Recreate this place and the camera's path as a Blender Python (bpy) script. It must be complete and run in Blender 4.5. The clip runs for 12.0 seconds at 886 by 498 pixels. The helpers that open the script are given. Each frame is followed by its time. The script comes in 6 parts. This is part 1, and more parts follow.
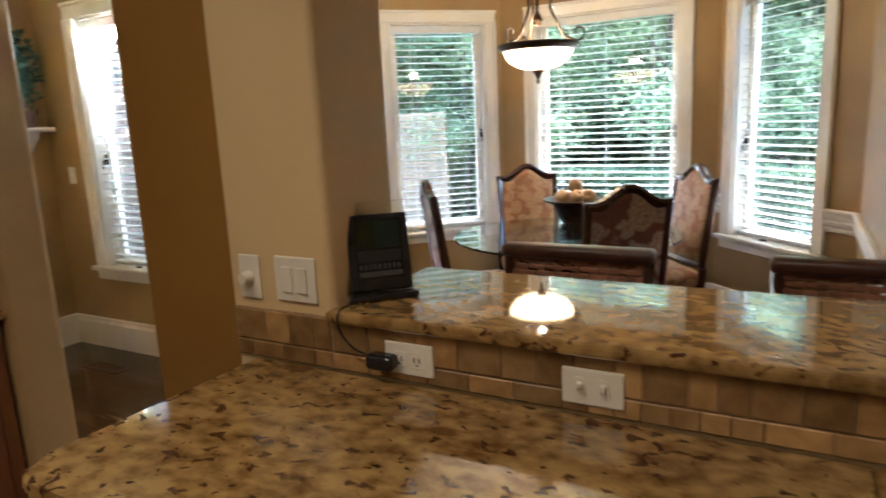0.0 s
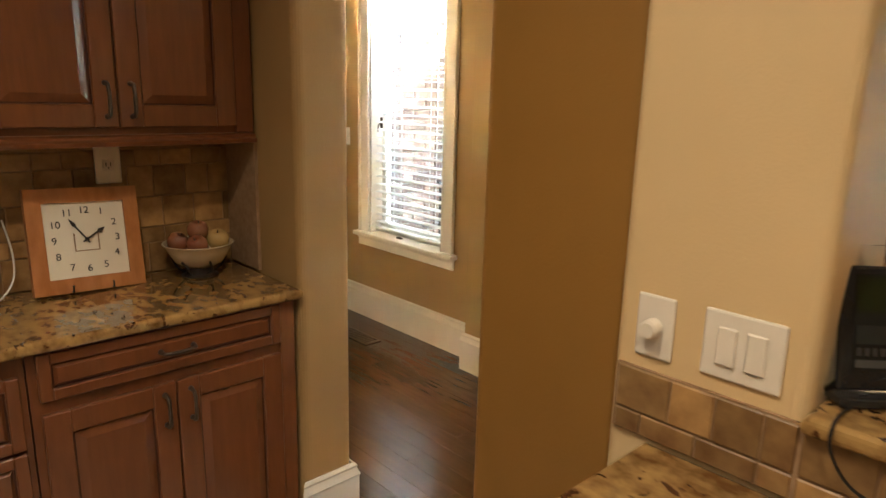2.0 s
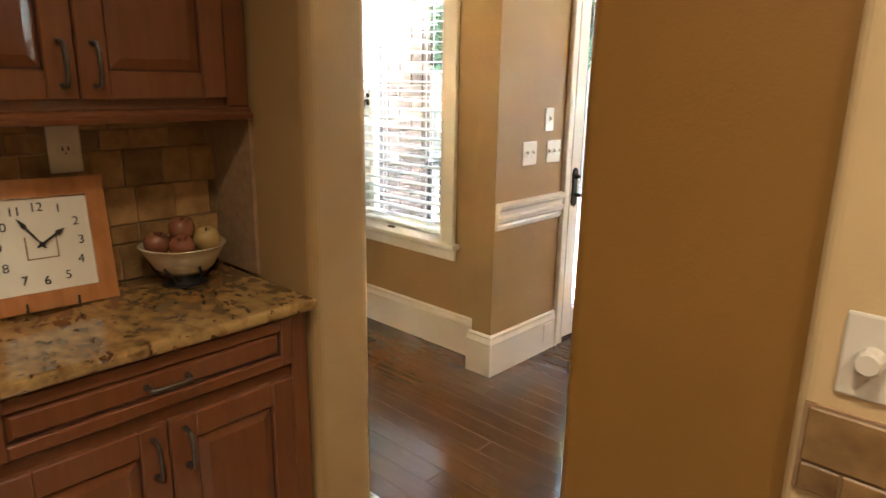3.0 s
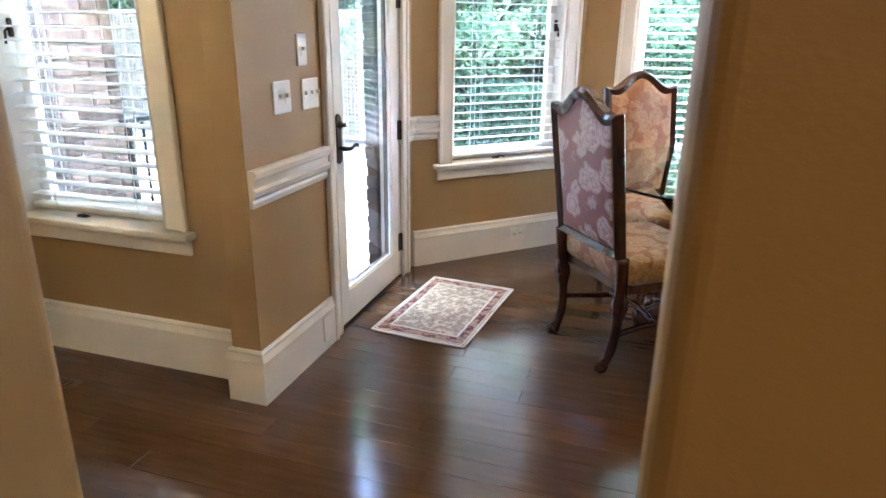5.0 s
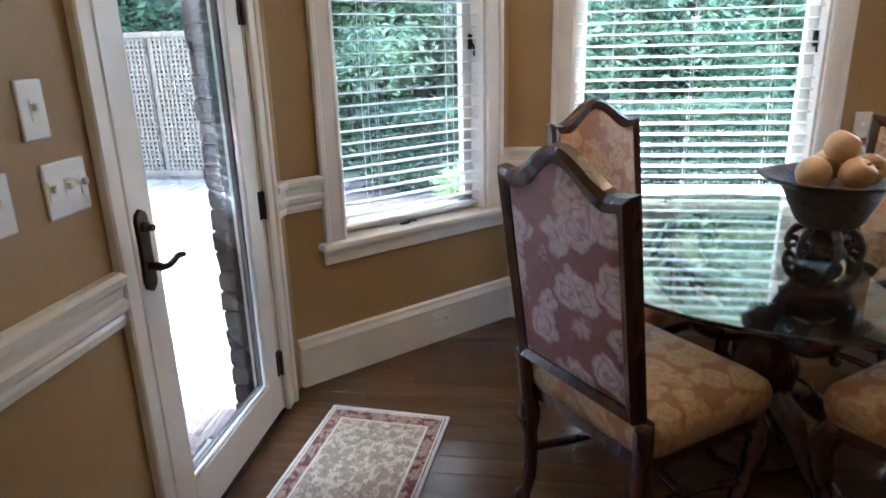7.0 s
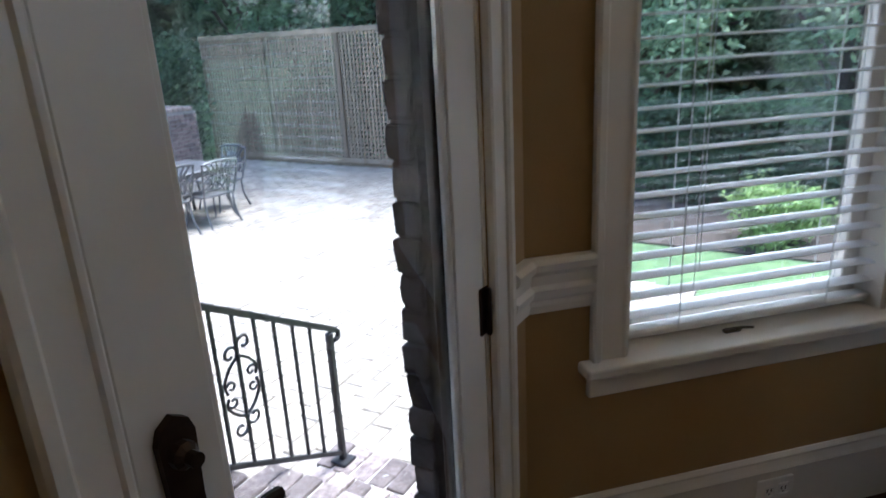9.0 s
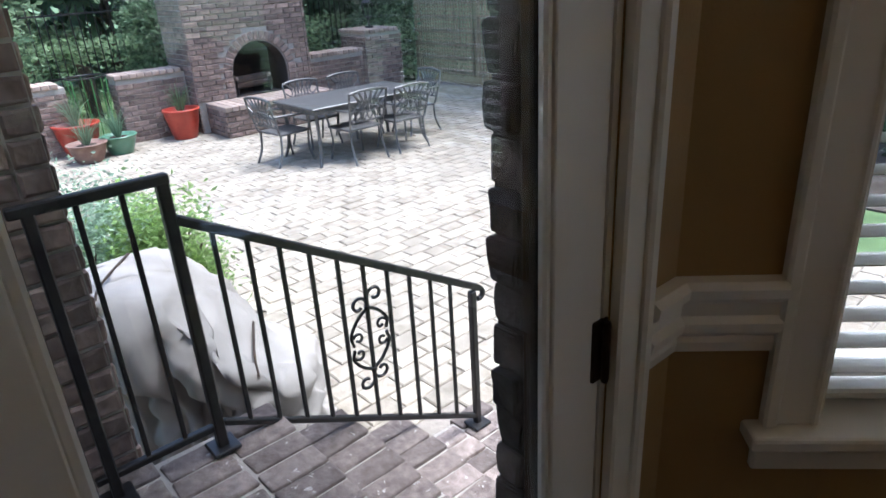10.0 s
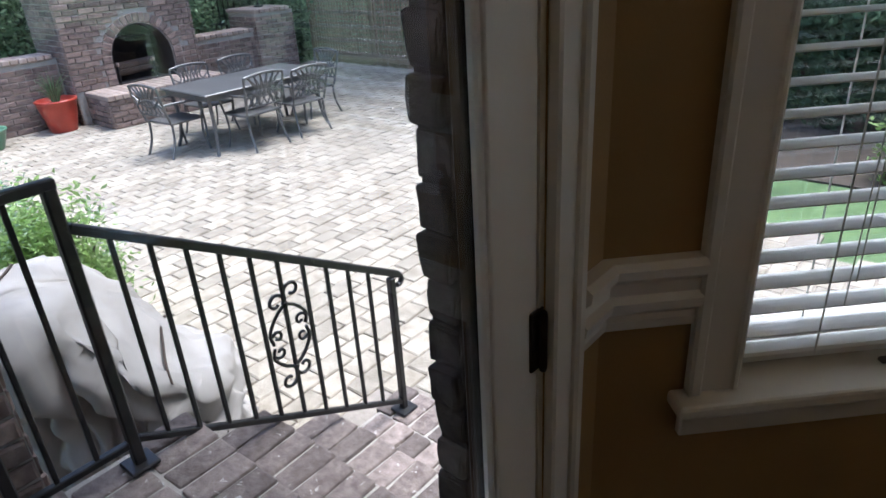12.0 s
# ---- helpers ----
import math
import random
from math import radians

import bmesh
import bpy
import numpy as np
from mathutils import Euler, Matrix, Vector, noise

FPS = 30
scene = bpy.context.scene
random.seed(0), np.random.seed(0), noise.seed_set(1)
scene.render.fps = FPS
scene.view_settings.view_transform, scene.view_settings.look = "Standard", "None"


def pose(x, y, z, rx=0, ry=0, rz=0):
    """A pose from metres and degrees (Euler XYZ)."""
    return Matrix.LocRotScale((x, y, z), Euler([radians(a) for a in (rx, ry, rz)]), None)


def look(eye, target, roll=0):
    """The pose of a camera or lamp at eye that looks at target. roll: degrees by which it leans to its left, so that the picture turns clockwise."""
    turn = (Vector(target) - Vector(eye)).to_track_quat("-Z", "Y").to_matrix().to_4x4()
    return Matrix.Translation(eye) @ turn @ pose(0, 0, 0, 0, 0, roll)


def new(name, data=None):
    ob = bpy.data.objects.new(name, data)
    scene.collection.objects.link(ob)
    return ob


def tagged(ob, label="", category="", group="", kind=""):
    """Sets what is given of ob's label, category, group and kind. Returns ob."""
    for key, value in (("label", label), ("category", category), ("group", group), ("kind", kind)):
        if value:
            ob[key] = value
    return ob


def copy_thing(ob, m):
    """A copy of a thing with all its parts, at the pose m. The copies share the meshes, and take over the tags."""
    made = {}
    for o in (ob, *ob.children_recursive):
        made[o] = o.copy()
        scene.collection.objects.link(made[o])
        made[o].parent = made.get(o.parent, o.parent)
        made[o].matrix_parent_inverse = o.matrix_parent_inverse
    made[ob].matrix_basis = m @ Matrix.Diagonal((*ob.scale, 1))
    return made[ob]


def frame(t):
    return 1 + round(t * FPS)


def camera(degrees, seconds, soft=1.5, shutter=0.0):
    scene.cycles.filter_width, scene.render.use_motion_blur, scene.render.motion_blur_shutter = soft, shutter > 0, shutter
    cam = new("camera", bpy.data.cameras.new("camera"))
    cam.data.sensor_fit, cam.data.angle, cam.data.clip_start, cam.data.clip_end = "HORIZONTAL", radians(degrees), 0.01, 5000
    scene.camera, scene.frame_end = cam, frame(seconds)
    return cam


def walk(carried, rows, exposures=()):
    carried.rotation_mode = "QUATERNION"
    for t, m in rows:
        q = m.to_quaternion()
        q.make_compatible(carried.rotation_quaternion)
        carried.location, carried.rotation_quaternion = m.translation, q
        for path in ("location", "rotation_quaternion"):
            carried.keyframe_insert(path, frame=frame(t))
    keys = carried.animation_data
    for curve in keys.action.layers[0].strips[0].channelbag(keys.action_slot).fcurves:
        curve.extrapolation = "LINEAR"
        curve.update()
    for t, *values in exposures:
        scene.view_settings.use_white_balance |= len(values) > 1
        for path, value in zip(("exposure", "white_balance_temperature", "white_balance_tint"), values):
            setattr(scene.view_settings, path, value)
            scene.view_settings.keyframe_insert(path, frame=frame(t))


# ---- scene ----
cam = camera(68.6, 12.0, 1.5, 0.3)
PATH = [
    (0, (2.966, -2.611, 1.477), (2.019, -0.892, 1.089), -2.6),
    (0.5, (2.863, -2.511, 1.47), (1.596, -1.007, 1.109), -1.5),
    (1, (2.673, -2.518, 1.476), (1.281, -1.142, 1.065), 0.2),
    (1.5, (2.47, -2.527, 1.477), (1.081, -1.161, 1.027), 1.4),
    (2, (2.281, -2.442, 1.489), (0.862, -1.108, 1.035), 1.5),
    (2.5, (2.069, -2.35, 1.448), (0.593, -1.087, 0.97), 1.8),
    (2.7, (1.988, -2.37, 1.451), (0.568, -1.05, 0.96), 1.6),
    (4.3, (1.470, -2.069, 1.343), (0.470, -0.422, 0.799), -0.4),
    (4.5, (1.410, -2.003, 1.356), (0.528, -0.302, 0.782), 0.5),
    (5, (1.265, -1.821, 1.330), (0.694, -0.014, 0.691), 0.7),
    (5.5, (1.161, -1.571, 1.345), (0.542, 0.219, 0.705), -1.8),
    (6, (1.035, -1.314, 1.373), (0.554, 0.519, 0.734), -1.2),
    (6.5, (0.960, -1.048, 1.355), (0.720, 0.828, 0.706), -0.8),
    (6.7, (0.962, -0.925, 1.355), (0.717, 0.953, 0.715), -1.4),
    (8.5, (0.701, 0.142, 1.370), (-0.017, 1.975, 1.019), 3.6),
    (9, (0.562, 0.333, 1.345), (-0.440, 1.952, 0.734), -3.1),
    (9.5, (0.499, 0.541, 1.331), (-0.607, 2.028, 0.578), -1.2),
    (10, (0.470, 0.716, 1.340), (-0.943, 1.891, 0.552), -3.5),
    (10.5, (0.402, 0.728, 1.368), (-0.925, 2.001, 0.582), -2.4),
    (11, (0.386, 0.735, 1.362), (-0.929, 2.012, 0.562), -3.0),
    (11.5, (0.414, 0.731, 1.355), (-0.815, 2.068, 0.518), -2.6),
    (12, (0.422, 0.719, 1.356), (-0.774, 2.069, 0.493), -3.7),
]
EXPOSURES = [(0, 4.65, 5300, 10), (1, 4.95, 5400, 10), (2.5, 5.65, 5800, 10), (4.5, 5.35, 5000, 10), (6.0, 5.0, 4900, 10), (6.7, 4.55, 4900, 10), (8.4, 3.15, 4900, 10), (9.5, 2.2, 5200, 10), (10.5, 1.8, 5400, 10), (12, 1.75, 5400, 10)]
walk(cam, [(t, look(e, g, r)) for t, e, g, r in PATH], EXPOSURES)

# ---- world and light ----
world = bpy.data.worlds.new("sky")
scene.world = world
world.use_nodes = True
_n = world.node_tree.nodes
_sky = _n.new("ShaderNodeTexSky")
_sky.sky_type = "NISHITA"
_sky.sun_disc = False
_sky.sun_elevation, _sky.sun_rotation = radians(70), radians(20)
_sky.dust_density = 3.0
world.node_tree.links.new(_sky.outputs[0], _n["Background"].inputs[0])
_n["Background"].inputs[1].default_value = 0.15

sun_data = bpy.data.lights.new("sun", "SUN")
sun_data.energy, sun_data.angle, sun_data.color = 2.3, radians(24), (1.0, 0.96, 0.90)
sun = new("sun", sun_data)
sun.matrix_world = look((0, 0, 20), (-math.sin(radians(20)) * 5, -math.cos(radians(20)) * 5, 20 - 13.74))


# ---- materials ----
def surface(name, c1, c2, rough=0.6, scale=8.0, detail=6.0, metal=0.0, bump=0.0, bump_scale=60.0, vary=0.0,
            stretch=(1, 1, 1), coat=0.0, spread=(0.35, 0.65), rough2=None, spots=None, spec=0.5):
    """A node material: two colours mixed by noise at two scales, fine bump, and a shift by object or island."""
    m = bpy.data.materials.new(name)
    m.use_nodes = True
    n, l = m.node_tree.nodes, m.node_tree.links
    b = n["Principled BSDF"]
    co = n.new("ShaderNodeTexCoord")
    mp = n.new("ShaderNodeMapping")
    mp.inputs["Scale"].default_value = stretch
    info = n.new("ShaderNodeObjectInfo")
    sh = n.new("ShaderNodeVectorMath")
    sh.operation = "MULTIPLY_ADD"
    sh.inputs[1].default_value = (37.0, 17.0, 53.0)
    l.new(info.outputs["Random"], sh.inputs[0])
    l.new(co.outputs["Object"], sh.inputs[2])
    l.new(sh.outputs[0], mp.inputs["Vector"])
    no = n.new("ShaderNodeTexNoise")
    no.inputs["Scale"].default_value, no.inputs["Detail"].default_value = scale, detail
    l.new(mp.outputs[0], no.inputs["Vector"])
    big = n.new("ShaderNodeTexNoise")
    big.inputs["Scale"].default_value, big.inputs["Detail"].default_value = scale * 0.17, 2.0
    l.new(mp.outputs[0], big.inputs["Vector"])
    ad = n.new("ShaderNodeMix")
    ad.inputs[0].default_value = 0.35
    l.new(no.outputs[0], ad.inputs[2])
    l.new(big.outputs[0], ad.inputs[3])
    ramp = n.new("ShaderNodeValToRGB")
    ramp.color_ramp.elements[0].position, ramp.color_ramp.elements[1].position = spread
    ramp.color_ramp.elements[0].color, ramp.color_ramp.elements[1].color = (*c1, 1), (*c2, 1)
    l.new(ad.outputs[0], ramp.inputs[0])
    col = ramp.outputs[0]
    if spots:
        sc, size, colour = spots
        vo = n.new("ShaderNodeTexNoise")
        vo.inputs["Scale"].default_value, vo.inputs["Detail"].default_value = sc, 8.0
        vo.inputs["Distortion"].default_value = 0.5
        l.new(mp.outputs[0], vo.inputs["Vector"])
        r2 = n.new("ShaderNodeValToRGB")
        r2.color_ramp.elements[0].position, r2.color_ramp.elements[1].position = size, size + 0.05
        l.new(vo.outputs[0], r2.inputs[0])
        mx = n.new("ShaderNodeMix")
        mx.data_type = "RGBA"
        l.new(r2.outputs[0], mx.inputs[0])
        l.new(col, mx.inputs[6])
        mx.inputs[7].default_value = (*colour, 1)
        col = mx.outputs[2]
    if vary:
        geo = n.new("ShaderNodeNewGeometry")
        su = n.new("ShaderNodeMath")
        su.operation = "ADD"
        l.new(info.outputs["Random"], su.inputs[0])
        l.new(geo.outputs["Random Per Island"], su.inputs[1])
        fr = n.new("ShaderNodeMath")
        fr.operation = "FRACT"
        l.new(su.outputs[0], fr.inputs[0])
        mr = n.new("ShaderNodeMapRange")
        mr.inputs[3].default_value, mr.inputs[4].default_value = 1 - vary, 1 + vary
        l.new(fr.outputs[0], mr.inputs[0])
        hs = n.new("ShaderNodeHueSaturation")
        l.new(mr.outputs[0], hs.inputs["Value"])
        l.new(col, hs.inputs["Color"])
        col = hs.outputs[0]
    l.new(col, b.inputs["Base Color"])
    b.inputs["Metallic"].default_value = metal
    b.inputs["Specular IOR Level"].default_value = spec
    b.inputs["Coat Weight"].default_value = coat
    b.inputs["Coat Roughness"].default_value = 0.08
    if rough2 is None:
        b.inputs["Roughness"].default_value = rough
    else:
        rr = n.new("ShaderNodeMapRange")
        rr.inputs[3].default_value, rr.inputs[4].default_value = rough, rough2
        l.new(big.outputs[0], rr.inputs[0])
        l.new(rr.outputs[0], b.inputs["Roughness"])
    if bump:
        bn = n.new("ShaderNodeTexNoise")
        bn.inputs["Scale"].default_value, bn.inputs["Detail"].default_value = bump_scale, 4.0
        l.new(mp.outputs[0], bn.inputs["Vector"])
        bu = n.new("ShaderNodeBump")
        bu.inputs["Strength"].default_value, bu.inputs["Distance"].default_value = bump, 0.01
        l.new(bn.outputs[0], bu.inputs["Height"])
        l.new(bu.outputs[0], b.inputs["Normal"])
    return m


def damask(name, ground, flower, scale):
    """Woven floral damask: irregular petalled blooms with darker outlines on a mottled ground."""
    m = surface(name, ground, tuple(v * 1.35 for v in ground), 0.45, 30, 5, bump=0.12, bump_scale=350)
    n, l = m.node_tree.nodes, m.node_tree.links
    b = n["Principled BSDF"]
    base = b.inputs["Base Color"].links[0].from_socket
    co = n.new("ShaderNodeTexCoord")
    wob = n.new("ShaderNodeTexNoise")
    wob.inputs["Scale"].default_value, wob.inputs["Detail"].default_value = scale * 1.6, 3.0
    l.new(co.outputs["Object"], wob.inputs["Vector"])
    warp = n.new("ShaderNodeVectorMath")
    warp.operation = "MULTIPLY_ADD"
    warp.inputs[1].default_value = (0.075, 0.075, 0.075)
    l.new(wob.outputs["Color"], warp.inputs[0])
    l.new(co.outputs["Object"], warp.inputs[2])
    vo = n.new("ShaderNodeTexVoronoi")
    vo.inputs["Scale"].default_value = scale
    l.new(warp.outputs[0], vo.inputs["Vector"])
    bloom = n.new("ShaderNodeValToRGB")
    el = bloom.color_ramp.elements
    el[0].position, el[0].color = 0.0, (0.6, 0.6, 0.6, 1)
    el[1].position, el[1].color = 0.60, (0, 0, 0, 1)
    for q, v in ((0.12, 0.3), (0.17, 0.85), (0.30, 0.75), (0.34, 0.25), (0.39, 0.85), (0.52, 0.7)):
        e = el.new(q)
        e.color = (v, v, v, 1)
    l.new(vo.outputs["Distance"], bloom.inputs[0])
    fleck = n.new("ShaderNodeTexNoise")
    fleck.inputs["Scale"].default_value, fleck.inputs["Detail"].default_value = scale * 5, 4.0
    l.new(co.outputs["Object"], fleck.inputs["Vector"])
    mul = n.new("ShaderNodeMath")
    mul.operation = "MULTIPLY"
    l.new(bloom.outputs[0], mul.inputs[0])
    l.new(fleck.outputs[0], mul.inputs[1])
    up = n.new("ShaderNodeMath")
    up.operation, up.use_clamp = "MULTIPLY", True
    up.inputs[1].default_value = 1.7
    l.new(mul.outputs[0], up.inputs[0])
    mx = n.new("ShaderNodeMix")
    mx.data_type = "RGBA"
    l.new(up.outputs[0], mx.inputs[0])
    l.new(base, mx.inputs[6])
    mx.inputs[7].default_value = (*flower, 1)
    l.new(mx.outputs[2], b.inputs["Base Color"])
    return m


def glass(name, tint=(1, 1, 1), rough=0.0, ior=1.45):
    m = bpy.data.materials.new(name)
    m.use_nodes = True
    b = m.node_tree.nodes["Principled BSDF"]
    b.inputs["Base Color"].default_value = (*tint, 1)
    b.inputs["Transmission Weight"].default_value = 1.0
    b.inputs["Roughness"].default_value = rough
    b.inputs["IOR"].default_value = ior
    return m


def glow(name, colour, strength, base=(0.9, 0.8, 0.6)):
    m = bpy.data.materials.new(name)
    m.use_nodes = True
    b = m.node_tree.nodes["Principled BSDF"]
    b.inputs["Base Color"].default_value = (*base, 1)
    b.inputs["Emission Color"].default_value = (*colour, 1)
    b.inputs["Emission Strength"].default_value = strength
    b.inputs["Roughness"].default_value = 0.4
    return m


PAINT = surface("wall_paint", (0.345, 0.22, 0.083), (0.385, 0.25, 0.10), 0.55, 3, 3, bump=0.08, bump_scale=180)
# deeper gold-brown than PAINT, used only on the wall beside the passage
GOLD = surface("gold_brown_wall", (0.268, 0.134, 0.021), (0.295, 0.150, 0.026), 0.55, 3, 3, bump=0.08, bump_scale=180)
CREAM = surface("kitchen_paint", (0.65, 0.48, 0.245), (0.69, 0.515, 0.27), 0.55, 3, 3, bump=0.08, bump_scale=180)
CEIL = surface("ceiling_paint", (0.72, 0.68, 0.6), (0.76, 0.72, 0.64), 0.8, 3, 3, bump=0.1, bump_scale=150)
TRIM = surface("white_trim", (0.76, 0.72, 0.63), (0.80, 0.76, 0.68), 0.32, 5, 4, bump=0.03, bump_scale=60)
PLATE = surface("ivory_plastic", (0.74, 0.68, 0.56), (0.77, 0.71, 0.6), 0.3, 12, 2)
PLATE_W = surface("white_plastic", (0.80, 0.77, 0.70), (0.83, 0.80, 0.74), 0.3, 12, 2)
DARKGAP = surface("dark_slot", (0.02, 0.018, 0.015), (0.03, 0.026, 0.022), 0.6, 20, 2)
WOODFLOOR = surface("walnut_floor", (0.062, 0.030, 0.014), (0.118, 0.060, 0.027), 0.06, 11, 8, bump=0.05, bump_scale=9, vary=0.11, stretch=(0.5, 4, 4), rough2=0.19, spread=(0.25, 0.75))
FLOORGAP = surface("floor_joint", (0.012, 0.006, 0.004), (0.02, 0.01, 0.006), 0.6, 20, 2)
KTILE = surface("kitchen_floor_tile", (0.36, 0.31, 0.24), (0.44, 0.38, 0.3), 0.35, 7, 6, bump=0.05, vary=0.1)
CHERRY = surface("cherry_cabinet", (0.108, 0.036, 0.012), (0.178, 0.063, 0.020), 0.30, 14, 6, bump=0.04, bump_scale=40, stretch=(4, 4, 0.5), coat=0.25, spread=(0.25, 0.75))
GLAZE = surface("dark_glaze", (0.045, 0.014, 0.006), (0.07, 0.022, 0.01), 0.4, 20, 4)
GRANITE = surface("gold_granite", (0.12, 0.056, 0.0145), (0.365, 0.228, 0.077), 0.05, 27, 12, coat=0.3, spread=(0.36, 0.60), stretch=(0.85, 1.15, 1), spots=(31, 0.59, (0.065, 0.022, 0.008)))
for socket, value in (("Coat Weight", 0.6), ("Coat Roughness", 0.03)):
    GRANITE.node_tree.nodes["Principled BSDF"].inputs[socket].default_value = value
TRAVERTINE = surface("travertine_tile", (0.18, 0.085, 0.026), (0.45, 0.275, 0.10), 0.42, 22, 8, bump=0.2, bump_scale=45, vary=0.42, spread=(0.3, 0.7))
GROUT = surface("grout", (0.27, 0.165, 0.08), (0.36, 0.235, 0.125), 0.85, 40, 4, bump=0.2)
BRONZE = surface("oil_rubbed_bronze", (0.035, 0.022, 0.014), (0.06, 0.038, 0.024), 0.38, 30, 4, metal=0.7)
STEEL = surface("pulls_pewter", (0.10, 0.085, 0.07), (0.16, 0.14, 0.12), 0.3, 30, 4, metal=0.9)
MAHOG = surface("mahogany", (0.035, 0.013, 0.008), (0.075, 0.028, 0.015), 0.22, 14, 6, coat=0.4, bump=0.05, bump_scale=30, stretch=(3, 3, 0.6))
DAMASK = damask("floral_damask", (0.175, 0.066, 0.06), (0.62, 0.50, 0.47), 10)
DAMASK_W = damask("golden_damask", (0.29, 0.125, 0.045), (0.57, 0.39, 0.19), 11.5)
LEATHER = surface("brown_leather", (0.055, 0.022, 0.014), (0.10, 0.042, 0.025), 0.28, 20, 5, bump=0.1, bump_scale=200)
WEAVE = surface("woven_leather", (0.26, 0.11, 0.06), (0.46, 0.22, 0.12), 0.4, 20, 5, bump=0.2, bump_scale=200, vary=0.3)
IRON = surface("black_iron", (0.015, 0.014, 0.014), (0.03, 0.028, 0.027), 0.42, 30, 4, metal=0.3, bump=0.05)
PINE = surface("knotty_pine", (0.36, 0.135, 0.035), (0.50, 0.22, 0.07), 0.38, 12, 6, stretch=(3, 3, 1), bump=0.05, spots=(7, 0.70, (0.12, 0.04, 0.012)))
PAPER = surface("clock_face", (0.78, 0.72, 0.58), (0.82, 0.77, 0.64), 0.7, 10, 3)
INK = surface("ink", (0.02, 0.018, 0.015), (0.035, 0.03, 0.025), 0.6, 10, 2)
CERAMIC = surface("cream_ceramic", (0.55, 0.45, 0.28), (0.68, 0.58, 0.40), 0.25, 16, 5, spots=(18, 0.64, (0.16, 0.09, 0.04)))
APPLE_R = surface("red_apple", (0.17, 0.05, 0.025), (0.36, 0.17, 0.08), 0.25, 12, 4)
APPLE_Y = surface("yellow_apple", (0.38, 0.24, 0.07), (0.55, 0.38, 0.14), 0.25, 12, 4)
APPLE_T = surface("tan_apple", (0.46, 0.28, 0.12), (0.70, 0.50, 0.27), 0.35, 9, 5)
CARVED = surface("carved_bronze", (0.035, 0.025, 0.02), (0.10, 0.075, 0.055), 0.4, 40, 6, metal=0.25, bump=0.5, bump_scale=70)
BLACKPL = surface("black_plastic", (0.012, 0.012, 0.012), (0.02, 0.02, 0.02), 0.2, 20, 2)
BLIND = surface("white_blind", (0.74, 0.74, 0.72), (0.78, 0.78, 0.76), 0.35, 10, 3)
CORD = surface("cord", (0.66, 0.66, 0.62), (0.72, 0.72, 0.68), 0.8, 30, 2)
RUGRED = damask("rug_red_wool", (0.12, 0.034, 0.027), (0.50, 0.38, 0.26), 30)
RUGCREAM = damask("rug_cream_wool", (0.48, 0.41, 0.29), (0.15, 0.09, 0.06), 32)
for rug_wool in (RUGRED, RUGCREAM):
    rug_wool.node_tree.nodes["Principled BSDF"].inputs["Roughness"].default_value = 0.95
RUGEDGE = surface("rug_binding", (0.66, 0.60, 0.50), (0.72, 0.66, 0.56), 0.95, 40, 3, bump=0.4, bump_scale=400)
PANE = glass("window_glass")
TABLEGLASS = glass("table_glass", (0.86, 0.97, 0.93), 0.0, 1.5)
ACRYLIC = glass("clear_acrylic", (0.97, 0.98, 0.98), 0.02, 1.45)
ALABASTER = glow("lit_alabaster", (1.0, 0.62, 0.28), 0.5)
BULB = glow("downlight_lens", (1.0, 0.8, 0.55), 3.0)
BRICK = surface("tumbled_brick", (0.115, 0.078, 0.062), (0.28, 0.20, 0.16), 0.85, 18, 8, bump=0.6, bump_scale=38, vary=0.35)
# tumbled brick with the deep shade beside the door put into its colour
BRICK_SHADED = surface("shaded_tumbled_brick", (0.035, 0.028, 0.025), (0.10, 0.078, 0.066), 0.9, 18, 8, bump=0.7, bump_scale=38, vary=0.35)
BRICK_L = surface("worn_patio_brick", (0.085, 0.064, 0.054), (0.25, 0.20, 0.172), 0.9, 26, 10, bump=1.0, bump_scale=34, vary=0.36, spread=(0.3, 0.7), spots=(30, 0.66, (0.42, 0.38, 0.34)))
MORTAR = surface("mortar", (0.30, 0.27, 0.23), (0.38, 0.34, 0.29), 0.95, 30, 6, bump=0.4, bump_scale=60)
PAVER = surface("sandstone_paver", (0.21, 0.175, 0.128), (0.36, 0.315, 0.245), 0.9, 11, 8, bump=0.5, bump_scale=50, vary=0.19)
SAND = surface("joint_sand", (0.20, 0.17, 0.135), (0.29, 0.25, 0.205), 0.95, 30, 6, bump=0.3)
CAPSTONE = surface("cap_brick", (0.26, 0.19, 0.15), (0.40, 0.31, 0.25), 0.9, 14, 8, bump=0.4, bump_scale=50, vary=0.2)
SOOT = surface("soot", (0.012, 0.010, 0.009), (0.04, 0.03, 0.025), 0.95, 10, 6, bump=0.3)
LATTICE = surface("weathered_lattice", (0.20, 0.145, 0.085), (0.30, 0.225, 0.14), 0.8, 14, 6, bump=0.2, vary=0.15)
GRASS = surface("lawn", (0.05, 0.09, 0.03), (0.11, 0.17, 0.06), 0.9, 5, 10, bump=0.6, bump_scale=60)
MULCH = surface("mulch", (0.045, 0.034, 0.024), (0.09, 0.068, 0.048), 0.95, 14, 8, bump=0.6)


